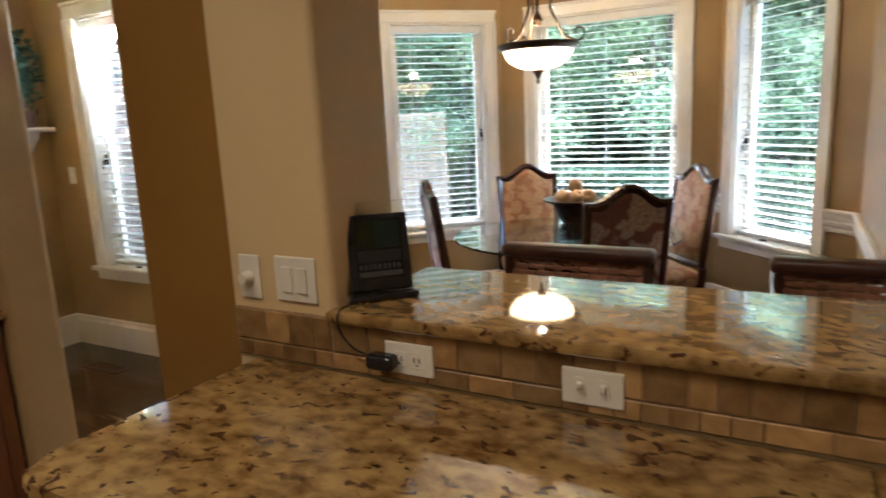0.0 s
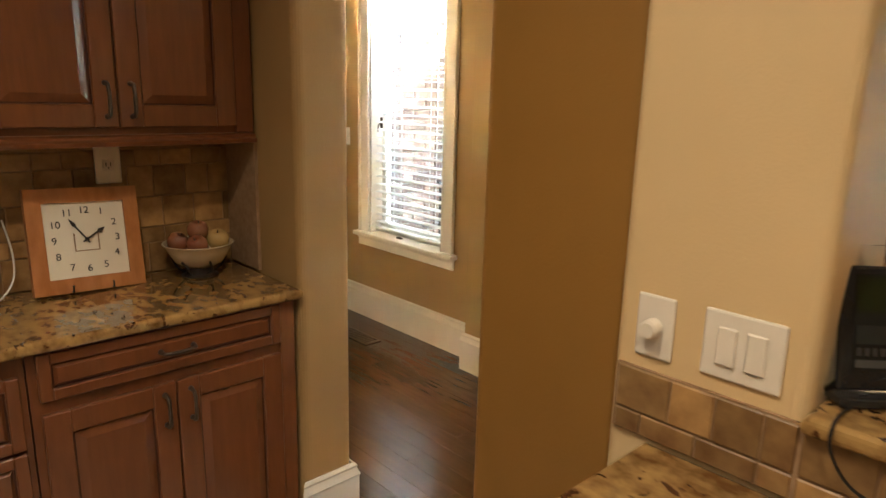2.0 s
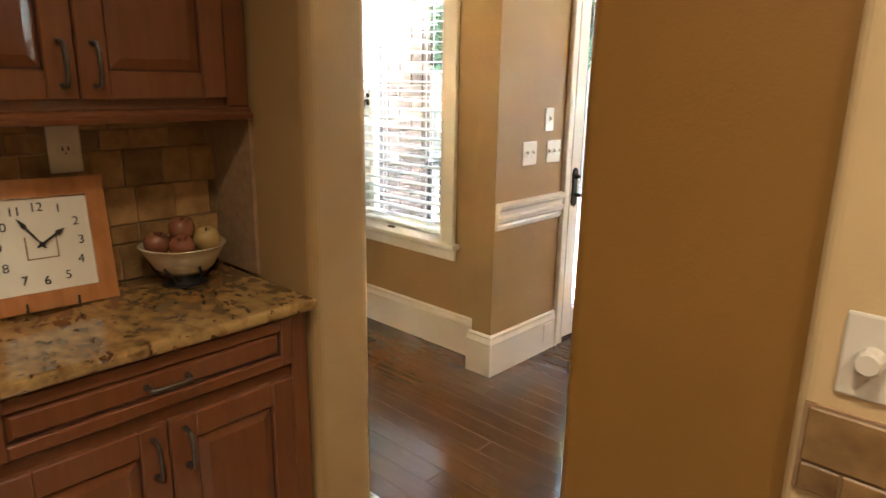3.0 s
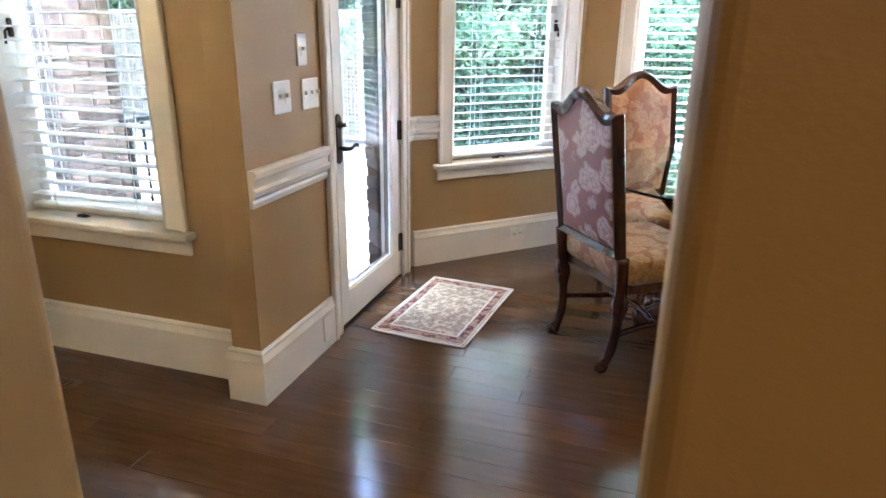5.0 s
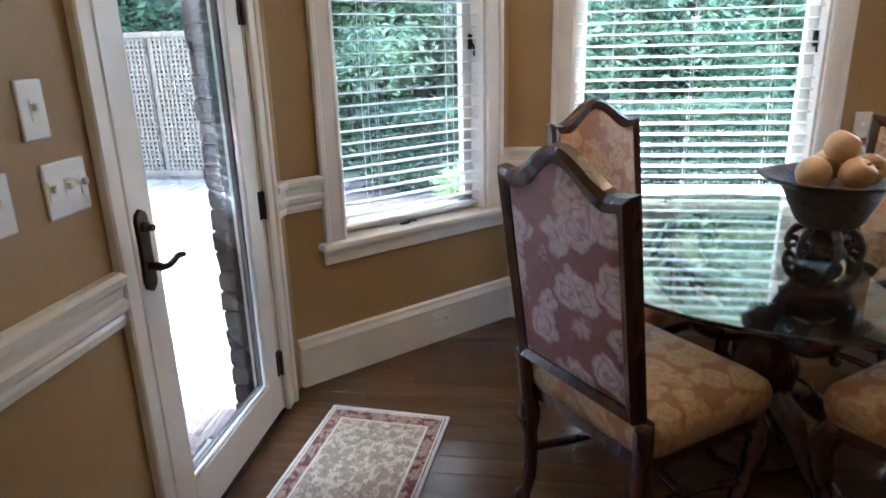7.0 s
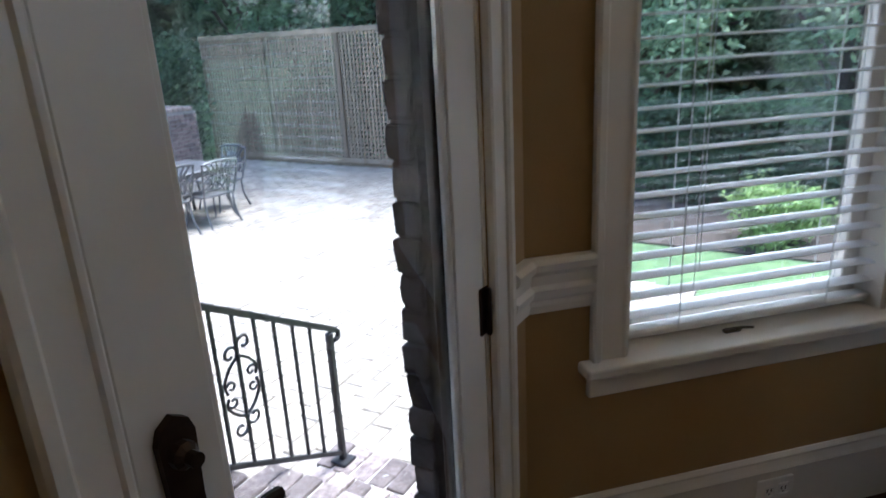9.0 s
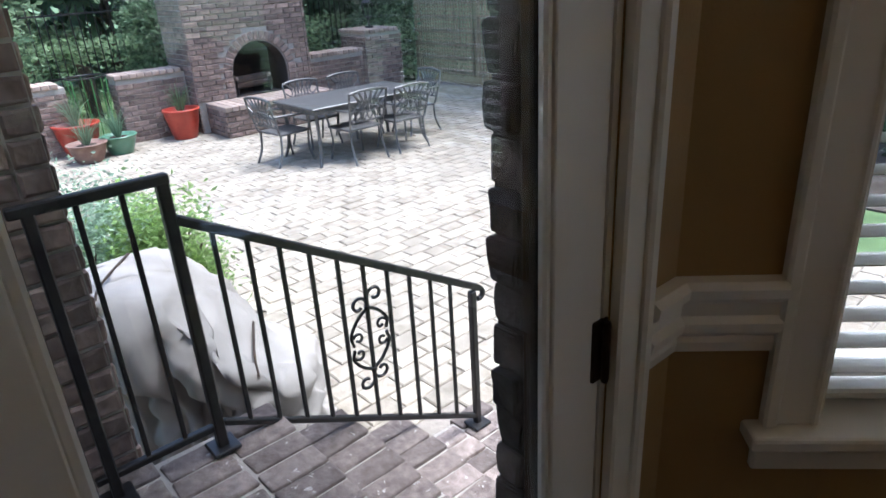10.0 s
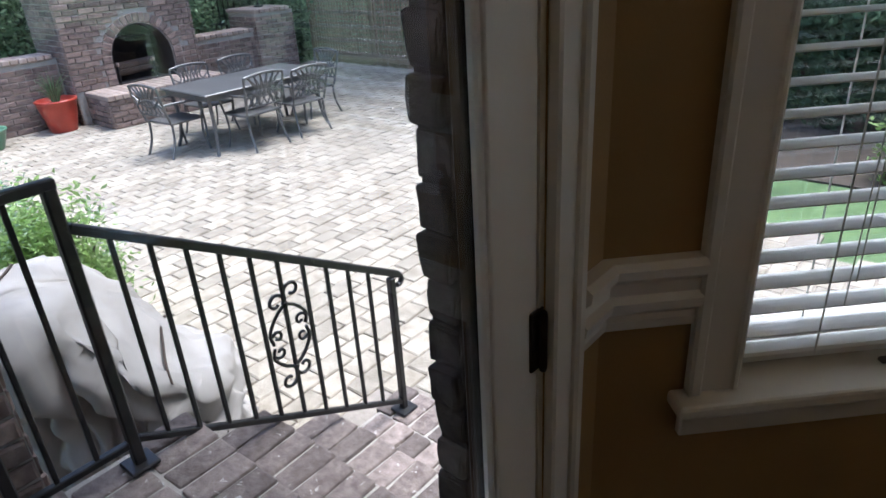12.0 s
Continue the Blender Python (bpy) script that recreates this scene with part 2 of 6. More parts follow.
def leafy(name, c1, c2, rough, vary, spec=0.2, through_share=0.5):
    """Thin leaf: light falls through it as well as off it."""
    m = surface(name, c1, c2, rough, 3, 4, vary=vary, spec=spec)
    n, l = m.node_tree.nodes, m.node_tree.links
    b = n["Principled BSDF"]
    out = n["Material Output"]
    tr = n.new("ShaderNodeBsdfTranslucent")
    warm = n.new("ShaderNodeHueSaturation")
    warm.inputs["Saturation"].default_value, warm.inputs["Value"].default_value = 0.75, 2.1
    l.new(b.inputs["Base Color"].links[0].from_socket, warm.inputs["Color"])
    l.new(warm.outputs[0], tr.inputs["Color"])
    mx = n.new("ShaderNodeMixShader")
    mx.inputs[0].default_value = through_share
    l.new(b.outputs[0], mx.inputs[1])
    l.new(tr.outputs[0], mx.inputs[2])
    l.new(mx.outputs[0], out.inputs["Surface"])
    return m


LEAF = leafy("leaf", (0.088, 0.14, 0.07), (0.185, 0.26, 0.13), 0.7, 0.5)
LEAF_D = leafy("dark_leaf", (0.042, 0.075, 0.04), (0.10, 0.155, 0.082), 0.7, 0.5)
LEAF_L = leafy("bright_leaf", (0.13, 0.21, 0.05), (0.26, 0.36, 0.10), 0.5, 0.35, 0.4)
LEAF_P = leafy("pale_leaf", (0.16, 0.22, 0.12), (0.32, 0.40, 0.225), 0.5, 0.4, 0.4)
LEAF_G = leafy("sage_leaf", (0.13, 0.20, 0.13), (0.25, 0.33, 0.22), 0.6, 0.35, 0.4)
BARK = surface("bark", (0.05, 0.035, 0.025), (0.11, 0.08, 0.06), 0.95, 14, 8, bump=0.8, stretch=(3, 3, 0.6))
REDPOT = surface("red_glazed_pot", (0.30, 0.035, 0.02), (0.42, 0.06, 0.035), 0.3, 10, 4)
GREENPOT = surface("green_glazed_pot", (0.07, 0.16, 0.10), (0.12, 0.23, 0.15), 0.3, 10, 4)
CLAYPOT = surface("brown_clay_pot", (0.16, 0.09, 0.07), (0.25, 0.16, 0.12), 0.7, 10, 4, bump=0.2)
SOIL = surface("potting_soil", (0.03, 0.02, 0.013), (0.06, 0.04, 0.028), 0.95, 30, 6, bump=0.5)
COVER = surface("grill_cover_cloth", (0.25, 0.225, 0.195), (0.38, 0.345, 0.305), 0.65, 6, 6, bump=0.6, bump_scale=9)
ALU = surface("cast_aluminium", (0.085, 0.082, 0.08), (0.15, 0.145, 0.14), 0.45, 20, 5, metal=0.5, bump=0.1)
GARDENWIRE = surface("green_wire", (0.06, 0.20, 0.05), (0.10, 0.28, 0.08), 0.5, 20, 3)


# ---- geometry helpers ----
def part(name, bm, material, parent=None, label="", m=None, smooth=False):
    me = bpy.data.meshes.new(name)
    bmesh.ops.recalc_face_normals(bm, faces=bm.faces)
    if smooth:
        for f in bm.faces:
            f.smooth = True
    bm.to_mesh(me)
    bm.free()
    me.materials.append(material)
    ob = new(name, me)
    ob.parent = parent
    if m is not None:
        ob.matrix_basis = m
    if label:
        ob["label"] = label
    return ob


def share(name, mesh, parent, m):
    ob = new(name, mesh)
    ob.parent = parent
    ob.matrix_basis = m
    return ob


def thing(name, m, label, category, group="", kind=""):
    ob = new(name)
    ob.matrix_basis = m
    ob.empty_display_size = 0.1
    return tagged(ob, label, category, group, kind)


def box(bm, x0, x1, y0, y1, z0, z1, bevel=0.0, m=None, seg=1):
    vs = [bm.verts.new((x, y, z)) for x in (x0, x1) for y in (y0, y1) for z in (z0, z1)]
    fs = [bm.faces.new([vs[i] for i in q]) for q in ((0, 1, 3, 2), (4, 6, 7, 5), (0, 4, 5, 1), (2, 3, 7, 6), (0, 2, 6, 4), (1, 5, 7, 3))]
    bmesh.ops.recalc_face_normals(bm, faces=fs)
    if bevel:
        es = list({e for f in fs for e in f.edges})
        r = bmesh.ops.bevel(bm, geom=es, offset=bevel, segments=seg, affect="EDGES", profile=0.5)
        vs = list({v for f in r["faces"] for v in f.verts} | {v for v in vs if v.is_valid})
    if m is not None:
        bmesh.ops.transform(bm, matrix=m, verts=[v for v in vs if v.is_valid])
    return bm


def boxes(*args, bevel=0.0, seg=1):
    bm = bmesh.new()
    for a in args:
        box(bm, *a, bevel=bevel, seg=seg)
    return bm


def prism(bm, pts, h0, h1, axis="z", m=None):
    """A polygon extruded along an axis: pts are the other two coordinates."""
    def at(p, h):
        return {"z": (p[0], p[1], h), "x": (h, p[0], p[1]), "y": (p[0], h, p[1])}[axis]
    a = [bm.verts.new(at(p, h0)) for p in pts]
    b = [bm.verts.new(at(p, h1)) for p in pts]
    bm.faces.new(a)
    bm.faces.new(b)
    for i in range(len(pts)):
        j = (i + 1) % len(pts)
        bm.faces.new((a[i], a[j], b[j], b[i]))
    if m is not None:
        bmesh.ops.transform(bm, matrix=m, verts=a + b)
    return bm


def rrect(x0, x1, y0, y1, r, corners=(1, 1, 1, 1), n=5):
    """Rounded rectangle; corners: which of (x0y0, x1y0, x1y1, x0y1) are round."""
    pts = []
    for (cx, cy, a0), on in zip(((x0, y0, 180), (x1, y0, 270), (x1, y1, 0), (x0, y1, 90)), corners):
        if not on:
            pts.append((cx, cy))
            continue
        ox, oy = cx + (r if cx == x0 else -r), cy + (r if cy == y0 else -r)
        for k in range(n + 1):
            a = radians(a0 + 90 * k / n)
            pts.append((ox + r * math.cos(a), oy + r * math.sin(a)))
    return pts


def lathe(bm, prof, segs=24, m=None):
    rings = []
    for r, z in prof:
        if r < 1e-5:
            rings.append([bm.verts.new((0, 0, z))])
        else:
            rings.append([bm.verts.new((r * math.cos(2 * math.pi * k / segs), r * math.sin(2 * math.pi * k / segs), z)) for k in range(segs)])
    for a, b in zip(rings, rings[1:]):
        for k in range(segs):
            j = (k + 1) % segs
            if len(a) == 1 and len(b) > 1:
                bm.faces.new((a[0], b[j], b[k]))
            elif len(b) == 1 and len(a) > 1:
                bm.faces.new((a[k], a[j], b[0]))
            elif len(a) > 1:
                bm.faces.new((a[k], a[j], b[j], b[k]))
    if m is not None:
        bmesh.ops.transform(bm, matrix=m, verts=[v for r in rings for v in r])
    return bm


def tube(bm, pts, rad, segs=6, squash=1.0):
    """A round bar along points; rad: one radius or one for each point."""
    pts = [Vector(p) for p in pts]
    rads = [rad] * len(pts) if isinstance(rad, (int, float)) else rad
    up, rings = None, []
    for i, p in enumerate(pts):
        d = (pts[min(i + 1, len(pts) - 1)] - pts[max(i - 1, 0)]).normalized()
        if up is None:
            up = Vector((0, 0, 1)) if abs(d.z) < 0.9 else Vector((1, 0, 0))
        side = d.cross(up).normalized()
        up = side.cross(d).normalized()
        rings.append([bm.verts.new(p + (side * math.cos(a) + up * math.sin(a) * squash) * rads[i])
                      for a in (2 * math.pi * (k + 0.5) / segs for k in range(segs))])
    for a, b in zip(rings, rings[1:]):
        for k in range(segs):
            j = (k + 1) % segs
            bm.faces.new((a[k], a[j], b[j], b[k]))
    bm.faces.new(rings[0][::-1])
    bm.faces.new(rings[-1])
    return bm


def curve_pts(ctrl, n=6):
    """Catmull-Rom through control points."""
    c = [Vector(p) for p in ctrl]
    c = [c[0] * 2 - c[1]] + c + [c[-1] * 2 - c[-2]]
    out = []
    for i in range(1, len(c) - 2):
        p0, p1, p2, p3 = c[i - 1:i + 3]
        for k in range(n):
            t = k / n
            out.append(0.5 * (2 * p1 + (p2 - p0) * t + (2 * p0 - 5 * p1 + 4 * p2 - p3) * t * t + (3 * p1 - p0 - 3 * p2 + p3) * t ** 3))
    return out + [c[-2]]


def spiral(cx, cz, r0, r1, a0, a1, n=16):
    return [(cx + (r0 + (r1 - r0) * k / n) * math.cos(radians(a0 + (a1 - a0) * k / n)),
             0, cz + (r0 + (r1 - r0) * k / n) * math.sin(radians(a0 + (a1 - a0) * k / n))) for k in range(n + 1)]


def wall(name, m, length, height, t, holes=(), material=None, label="", z0=0.0):
    """A wall along local x, t thick outwards (+y), with holes (s0, s1, z0, z1) that go through it."""
    bm = bmesh.new()
    xs = sorted({0, length, *(h[0] for h in holes), *(h[1] for h in holes)})
    for a, b in zip(xs, xs[1:]):
        mid = (a + b) / 2
        hs = sorted((h[2], h[3]) for h in holes if h[0] < mid < h[1])
        z = z0
        for lo, hi in hs:
            if lo > z:
                box(bm, a, b, 0, t, z, lo)
            z = hi
        if z < height:
            box(bm, a, b, 0, t, z, height)
    bmesh.ops.remove_doubles(bm, verts=bm.verts, dist=1e-5)
    ob = part(name, bm, material or PAINT, None, "", m)
    return tagged(ob, label, "wall", kind="structure")


BASE_PROF = [(0, 0), (-0.018, 0), (-0.018, 0.165), (-0.022, 0.172), (-0.016, 0.186), (-0.012, 0.198), (-0.014, 0.206), (-0.006, 0.215), (0, 0.215)]
RAIL_PROF = [(0, 0.746), (-0.012, 0.746), (-0.016, 0.765), (-0.012, 0.775), (-0.026, 0.788), (-0.03, 0.806), (-0.018, 0.815), (-0.02, 0.838), (-0.034, 0.852), (-0.036, 0.868), (-0.024, 0.877), (0, 0.877)]
CROWN = 2.75


def moulding(name, prof, m, s0, s1, label, category="trim", cut=(0, 0)):
    bm = bmesh.new()
    a = [bm.verts.new((s0 + cut[0] * -p[0], p[0], p[1])) for p in prof]
    b = [bm.verts.new((s1 + cut[1] * -p[0], p[0], p[1])) for p in prof]
    bm.faces.new(a)
    bm.faces.new(b)
    for i in range(len(prof)):
        j = (i + 1) % len(prof)
        bm.faces.new((a[i], a[j], b[j], b[i]))
    return tagged(part(name, bm, TRIM, None, "", m), label, category, kind="structure")


# ---- structure: walls, floors, ceiling ----
M_DOOR, M_A, M_B = pose(0, 0, 0, 0, 0, 90), pose(0, 1.58, 0, 0, 0, 45), pose(0.82, 2.40, 0)
M_C, M_E, M_HALL = pose(2.46, 2.40, 0, 0, 0, -45), pose(3.28, 1.58, 0, 0, 0, -90), pose(-1.62, 0.12, 0)
LA, T = 1.1597, 0.12
SILL, HEAD = 0.60, 2.22
DOOR0, DOOR1, DOORH = 0.623, 1.405, 2.42

wall("wall_door", M_DOOR, 1.58, CROWN, T, [(DOOR0, DOOR1, -0.001, DOORH)], label="golden tan painted wall with the garden door")
wall("wall_bay_west", M_A, LA, CROWN, T, [(0.25, 1.02, SILL - 0.02, HEAD)], label="golden tan painted bay wall with a window")
wall("wall_bay_north", M_B, 1.64, CROWN, T, [(0.29, 1.37, SILL - 0.02, HEAD)], label="golden tan painted bay wall with a wide window")
wall("wall_bay_east", M_C, LA, CROWN, T, [(0.165, 0.86, SILL - 0.02, HEAD)], label="golden tan painted bay wall with a window")
wall("wall_nook_east", M_E, 2.72, CROWN, T, label="golden tan painted plain side wall")
wall("wall_hall_window", M_HALL, 1.50, CROWN, T, [(0.46, 1.17, SILL - 0.02, HEAD)], label="golden tan painted hall wall with a tall window")
wall("wall_hall_end", pose(-1.62, -1.235, 0, 0, 0, 90), 1.355, CROWN, T, label="golden tan painted wall closing the hall")
wall("wall_kitchen_west", pose(0.10, -5.02, 0, 0, 0, 90), 3.59, CROWN, T, label="tan painted wall behind the kitchen cabinets")
wall("wall_kitchen_east", pose(4.6, -1.14, 0, 0, 0, -90), 3.88, CROWN, T, label="tan painted wall closing the kitchen")
wall("wall_kitchen_north", pose(3.40, -1.432, 0), 1.2, 2.42, 0.29, label="tan painted wall beside the bar")
wall("wall_kitchen_south", pose(4.6, -5.02, 0, 0, 0, 180), 4.5, CROWN, T, label="tan painted wall closing the kitchen")

# bay corner posts close the gaps outside the angled walls
bm = bmesh.new()
for x, y, a0 in ((0, 1.58, 45), (0.82, 2.40, 0), (2.46, 2.40, -45), (3.28, 1.58, -90)):
    c = Vector((x, y, 0))
    n1 = Vector((-math.sin(radians(a0 + 45)), math.cos(radians(a0 + 45)), 0)) * T
    n2 = Vector((-math.sin(radians(a0)), math.cos(radians(a0)), 0)) * T
    prism(bm, [(p.x, p.y) for p in (c, c + n1 * 0.999, c + (n1 + n2) * 0.55, c + n2 * 0.999)], 0, CROWN)
tagged(part("wall_bay_corners", bm, PAINT), "golden tan corner posts of the bay", "wall", kind="structure")

# wall between kitchen and hall: rounded end beside the cabinets
bm = prism(bmesh.new(), rrect(-1.62, 0.557, -1.43, -1.238, 0.028, (0, 1, 1, 0)), 0, 2.42)
tagged(part("wall_hall_south", bm, PAINT, smooth=False), "tan wall end with rounded corners beside the cabinets", "wall", kind="structure")
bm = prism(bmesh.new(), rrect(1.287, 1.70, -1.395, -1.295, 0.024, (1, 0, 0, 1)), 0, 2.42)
tagged(part("wall_passage_east", bm, GOLD), "brown wall beside the passage with rounded edge", "wall", kind="structure")
bm = prism(bmesh.new(), rrect(1.675, 2.01, -1.432, -1.14, 0.022, (1, 1, 1, 1)), 0, 2.42)
tagged(part("wall_column", bm, CREAM), "cream painted column at the end of the bar", "wall", kind="structure")
bm = boxes((-1.62, 4.6, -1.432, -1.14, 2.42, CROWN))
tagged(part("wall_header", bm, CREAM), "painted header above the bar and passage", "wall", kind="structure")
bm = prism(bmesh.new(), rrect(-0.122, -0.0005, -0.0, 0.121, 0.014, (1, 1, 0, 0)), 0, CROWN)
bmesh.ops.translate(bm, verts=bm.verts, vec=(0, -0.001, 0))
tagged(part("wall_return", bm, PAINT), "tan painted wall end with rounded corners beside the garden door", "wall", kind="structure")

bm = boxes((-1.8, 4.8, -5.2, -1.14, CROWN, CROWN + 0.1), (-1.8, 3.45, -1.14, 2.6, CROWN, CROWN + 0.1))
tagged(part("ceiling", bm, CEIL), "plain off-white ceiling", "ceiling", kind="structure")
bm = prism(bmesh.new(), [(-1.74, -1.44), (3.38, -1.44), (3.38, 1.6), (2.5, 2.5), (0.78, 2.5), (-0.11, 1.62), (-0.11, 0.24), (-1.74, 0.24)], -0.08, -0.013)
wood_floor = tagged(part("floor", bm, FLOORGAP), "dark walnut plank floor with a glossy finish", "floor", kind="structure")
bm = boxes((-0.05, 4.7, -5.14, -1.44, -0.08, -0.004))
kitchen_floor = tagged(part("floor_kitchen", bm, GROUT), "beige tiled kitchen floor", "floor", kind="structure")

# unseen roof over the house, added so its eaves shade the door brick
ROOFING = surface("roof_shingle", (0.06, 0.052, 0.046), (0.12, 0.105, 0.094), 0.9, 9, 6, bump=0.5, bump_scale=40)
eaves = [(-2.2, -5.6), (5.1, -5.6), (5.1, -0.7), (3.8, -0.7), (3.8, 1.80), (2.68, 2.92), (0.60, 2.92), (-0.80, 1.80), (-0.80, 0.575), (-2.2, 0.575)]
bm = bmesh.new()
rings = [[bm.verts.new((1.5 + (x - 1.5) * k, -1.5 + (y + 1.5) * k, z)) for x, y in eaves] for k, z in ((1, 2.93), (1, 3.04), (0.25, 3.5))]
bm.faces.new(rings[0])
bm.faces.new(rings[2])
for ra, rb in zip(rings, rings[1:]):
    for i in range(len(ra)):
        j = (i + 1) % len(ra)
        bm.faces.new((ra[i], ra[j], rb[j], rb[i]))
tagged(part("roof", bm, ROOFING), "dark roof with eaves, unseen, added to shade the door wall", "roof", kind="structure")

# bases, chair rails
G = "white painted tall baseboard with moulded top"
moulding("baseboard_1", BASE_PROF, M_DOOR, -0.001, 0.548, G, "baseboard", (-1, 0))
moulding("baseboard_2", BASE_PROF, pose(-0.122, 0, 0), 0, 0.122, G, "baseboard", (-1, 1))
moulding("baseboard_3", BASE_PROF, M_HALL, 0, 1.498, G, "baseboard")
moulding("baseboard_4", BASE_PROF, M_A, 0, LA, G, "baseboard", (0.41, -0.41))
moulding("baseboard_5", BASE_PROF, M_B, 0, 1.64, G, "baseboard", (0.41, -0.41))
moulding("baseboard_6", BASE_PROF, M_C, 0, LA, G, "baseboard", (0.41, -0.41))
moulding("baseboard_7", BASE_PROF, M_E, 0, 2.7, G, "baseboard", (0.41, 0))
moulding("baseboard_8", BASE_PROF, pose(0.557, -1.43, 0, 0, 0, 90), 0.0, 0.192, G, "baseboard", (-1, 1))
moulding("baseboard_9", BASE_PROF, pose(0.557, -1.238, 0, 0, 0, 180), 0.0, 2.167, G, "baseboard", (-1, 0))
moulding("baseboard_10", BASE_PROF, pose(1.287, -1.295, 0, 0, 0, -90), 0.0, 0.10, G, "baseboard", (-1, 1))
moulding("baseboard_11", BASE_PROF, pose(-1.62, -1.235, 0, 0, 0, 90), 0.0, 1.355, G, "baseboard", (1, -1))
moulding("baseboard_12", BASE_PROF, pose(2.01, -1.14, 0, 0, 0, 180), 0.0, 0.725, G, "baseboard", (0, 1))
R = "white painted chair rail with stepped profile"
moulding("chair_rail_1", RAIL_PROF, M_DOOR, 0.006, 0.548, R, "chair rail")
moulding("chair_rail_2", RAIL_PROF, M_A, 0.0, 0.162, R, "chair rail", (0.41, 0))
moulding("chair_rail_3", RAIL_PROF, M_A, 1.112, LA, R, "chair rail", (0, -0.41))
moulding("chair_rail_4", RAIL_PROF, M_B, 0.0, 0.198, R, "chair rail", (0.41, 0))
moulding("chair_rail_5", RAIL_PROF, M_B, 1.462, 1.64, R, "chair rail", (0, -0.41))
moulding("chair_rail_6", RAIL_PROF, M_C, 0.0, 0.078, R, "chair rail", (0.41, 0))
moulding("chair_rail_7", RAIL_PROF, M_C, 0.948, LA, R, "chair rail", (0, -0.41))
moulding("chair_rail_8", RAIL_PROF, M_E, 0.0, 2.7, R, "chair rail", (0.41, 0))
moulding("chair_rail_9", RAIL_PROF, M_DOOR, 1.481, 1.58, R, "chair rail", (0, -0.41))


def casing(par, m, s0, s1, z0, z1, w=0.088, full=False):
    """Moulded casing boards round an opening."""
    def board(name, a0, a1, b0, b1, outer):
        bm = bmesh.new()
        box(bm, a0, a1, -0.017, 0, b0, b1, bevel=0.004)
        if outer == "l":
            box(bm, a0 - 0.004, a0 + 0.02, -0.028, 0, b0, b1, bevel=0.005)
            box(bm, a1 - 0.012, a1 + 0.002, -0.021, 0, b0, b1, bevel=0.004)
        elif outer == "r":
            box(bm, a1 - 0.02, a1 + 0.004, -0.028, 0, b0, b1, bevel=0.005)
            box(bm, a0 - 0.002, a0 + 0.012, -0.021, 0, b0, b1, bevel=0.004)
        else:
            box(bm, a0 - 0.004, a1 + 0.004, -0.029, 0, b1 - 0.02, b1 + 0.004, bevel=0.005)
        part(name, bm, TRIM, par, "", m)
    board("casing_side", s0 - w, s0, z0, z1, "l")
    board("casing_side", s1, s1 + w, z0, z1, "r")
    board("casing_head", s0 - w, s1 + w, z1 + 0.0005, z1 + w, "t")


def window(name, m, s0, s1, label, latch=None, w=0.088, depth=T):
    par = thing(name, Matrix(), label, "window", kind="structure")
    casing(par, m, s0, s1, SILL + 0.0005, HEAD, w)
    bm = box(bmesh.new(), s0 - w - 0.03, s1 + w + 0.03, -0.055, depth * 0.6, SILL - 0.028, SILL, bevel=0.007, seg=2)
    part("window_sill", bm, TRIM, par, "", m)
    bm = box(bmesh.new(), s0 - w - 0.01, s1 + w + 0.01, -0.02, 0, SILL - 0.094, SILL - 0.0285, bevel=0.004)
    box(bm, s0 - w - 0.012, s1 + w + 0.012, -0.026, 0, SILL - 0.045, SILL - 0.0285, bevel=0.004)
    part("apron", bm, TRIM, par, "", m)
    bm = boxes((s0 - 0.001, s0 + 0.014, 0.0, depth + 0.03, SILL, HEAD), (s1 - 0.014, s1 + 0.001, 0.0, depth + 0.03, SILL, HEAD),
               (s0 + 0.014, s1 - 0.014, 0.0, depth + 0.03, HEAD - 0.014, HEAD + 0.001), (s0 + 0.014, s1 - 0.014, depth * 0.6, depth + 0.05, SILL - 0.02, SILL + 0.012))
    part("jamb", bm, TRIM, par, "", m)
    a, b, f = s0 + 0.0145, s1 - 0.0145, 0.05
    z0, z1 = SILL + 0.013, HEAD - 0.0145
    bm = bmesh.new()
    for q in ((a, a + f, z0, z1), (b - f, b, z0, z1), (a + f, b - f, z0, z0 + f), (a + f, b - f, z1 - f, z1)):
        box(bm, q[0], q[1], depth - 0.035, depth + 0.005, q[2], q[3], bevel=0.004)
    part("sash", bm, TRIM, par, "", m)
    bm = boxes((a + f, b - f, depth - 0.012, depth - 0.008, z0 + f, z1 - f))
    ob = part("pane", bm, PANE, par, "clear window glass", m)
    ob.visible_shadow = False
    if latch:
        c = s0 + (s1 - s0) * 0.42
        bm = box(bmesh.new(), c - 0.035, c + 0.015, 0.006, 0.024, SILL + 0.0005, SILL + 0.011, bevel=0.004)
        tube(bm, [(c - 0.02, 0.012, SILL + 0.011), (c + 0.01, 0.0, SILL + 0.017), (c + 0.04, 0.0, SILL + 0.012)], 0.004, 6)
        part("crank", bm, STEEL, par, "small grey folding window crank", m)
        bm = bmesh.new()
        box(bm, latch[0] - 0.01, latch[0] + 0.01, depth - 0.052, depth - 0.034, latch[1] - 0.035, latch[1] + 0.035, bevel=0.005)
        tube(bm, [(latch[0], depth - 0.05, latch[1]), (latch[0], depth - 0.068, latch[1] - 0.014), (latch[0], depth - 0.072, latch[1] - 0.06)], 0.005, 6)
        part("latch", bm, BRONZE, par, "dark bronze casement latch", m)
    return par


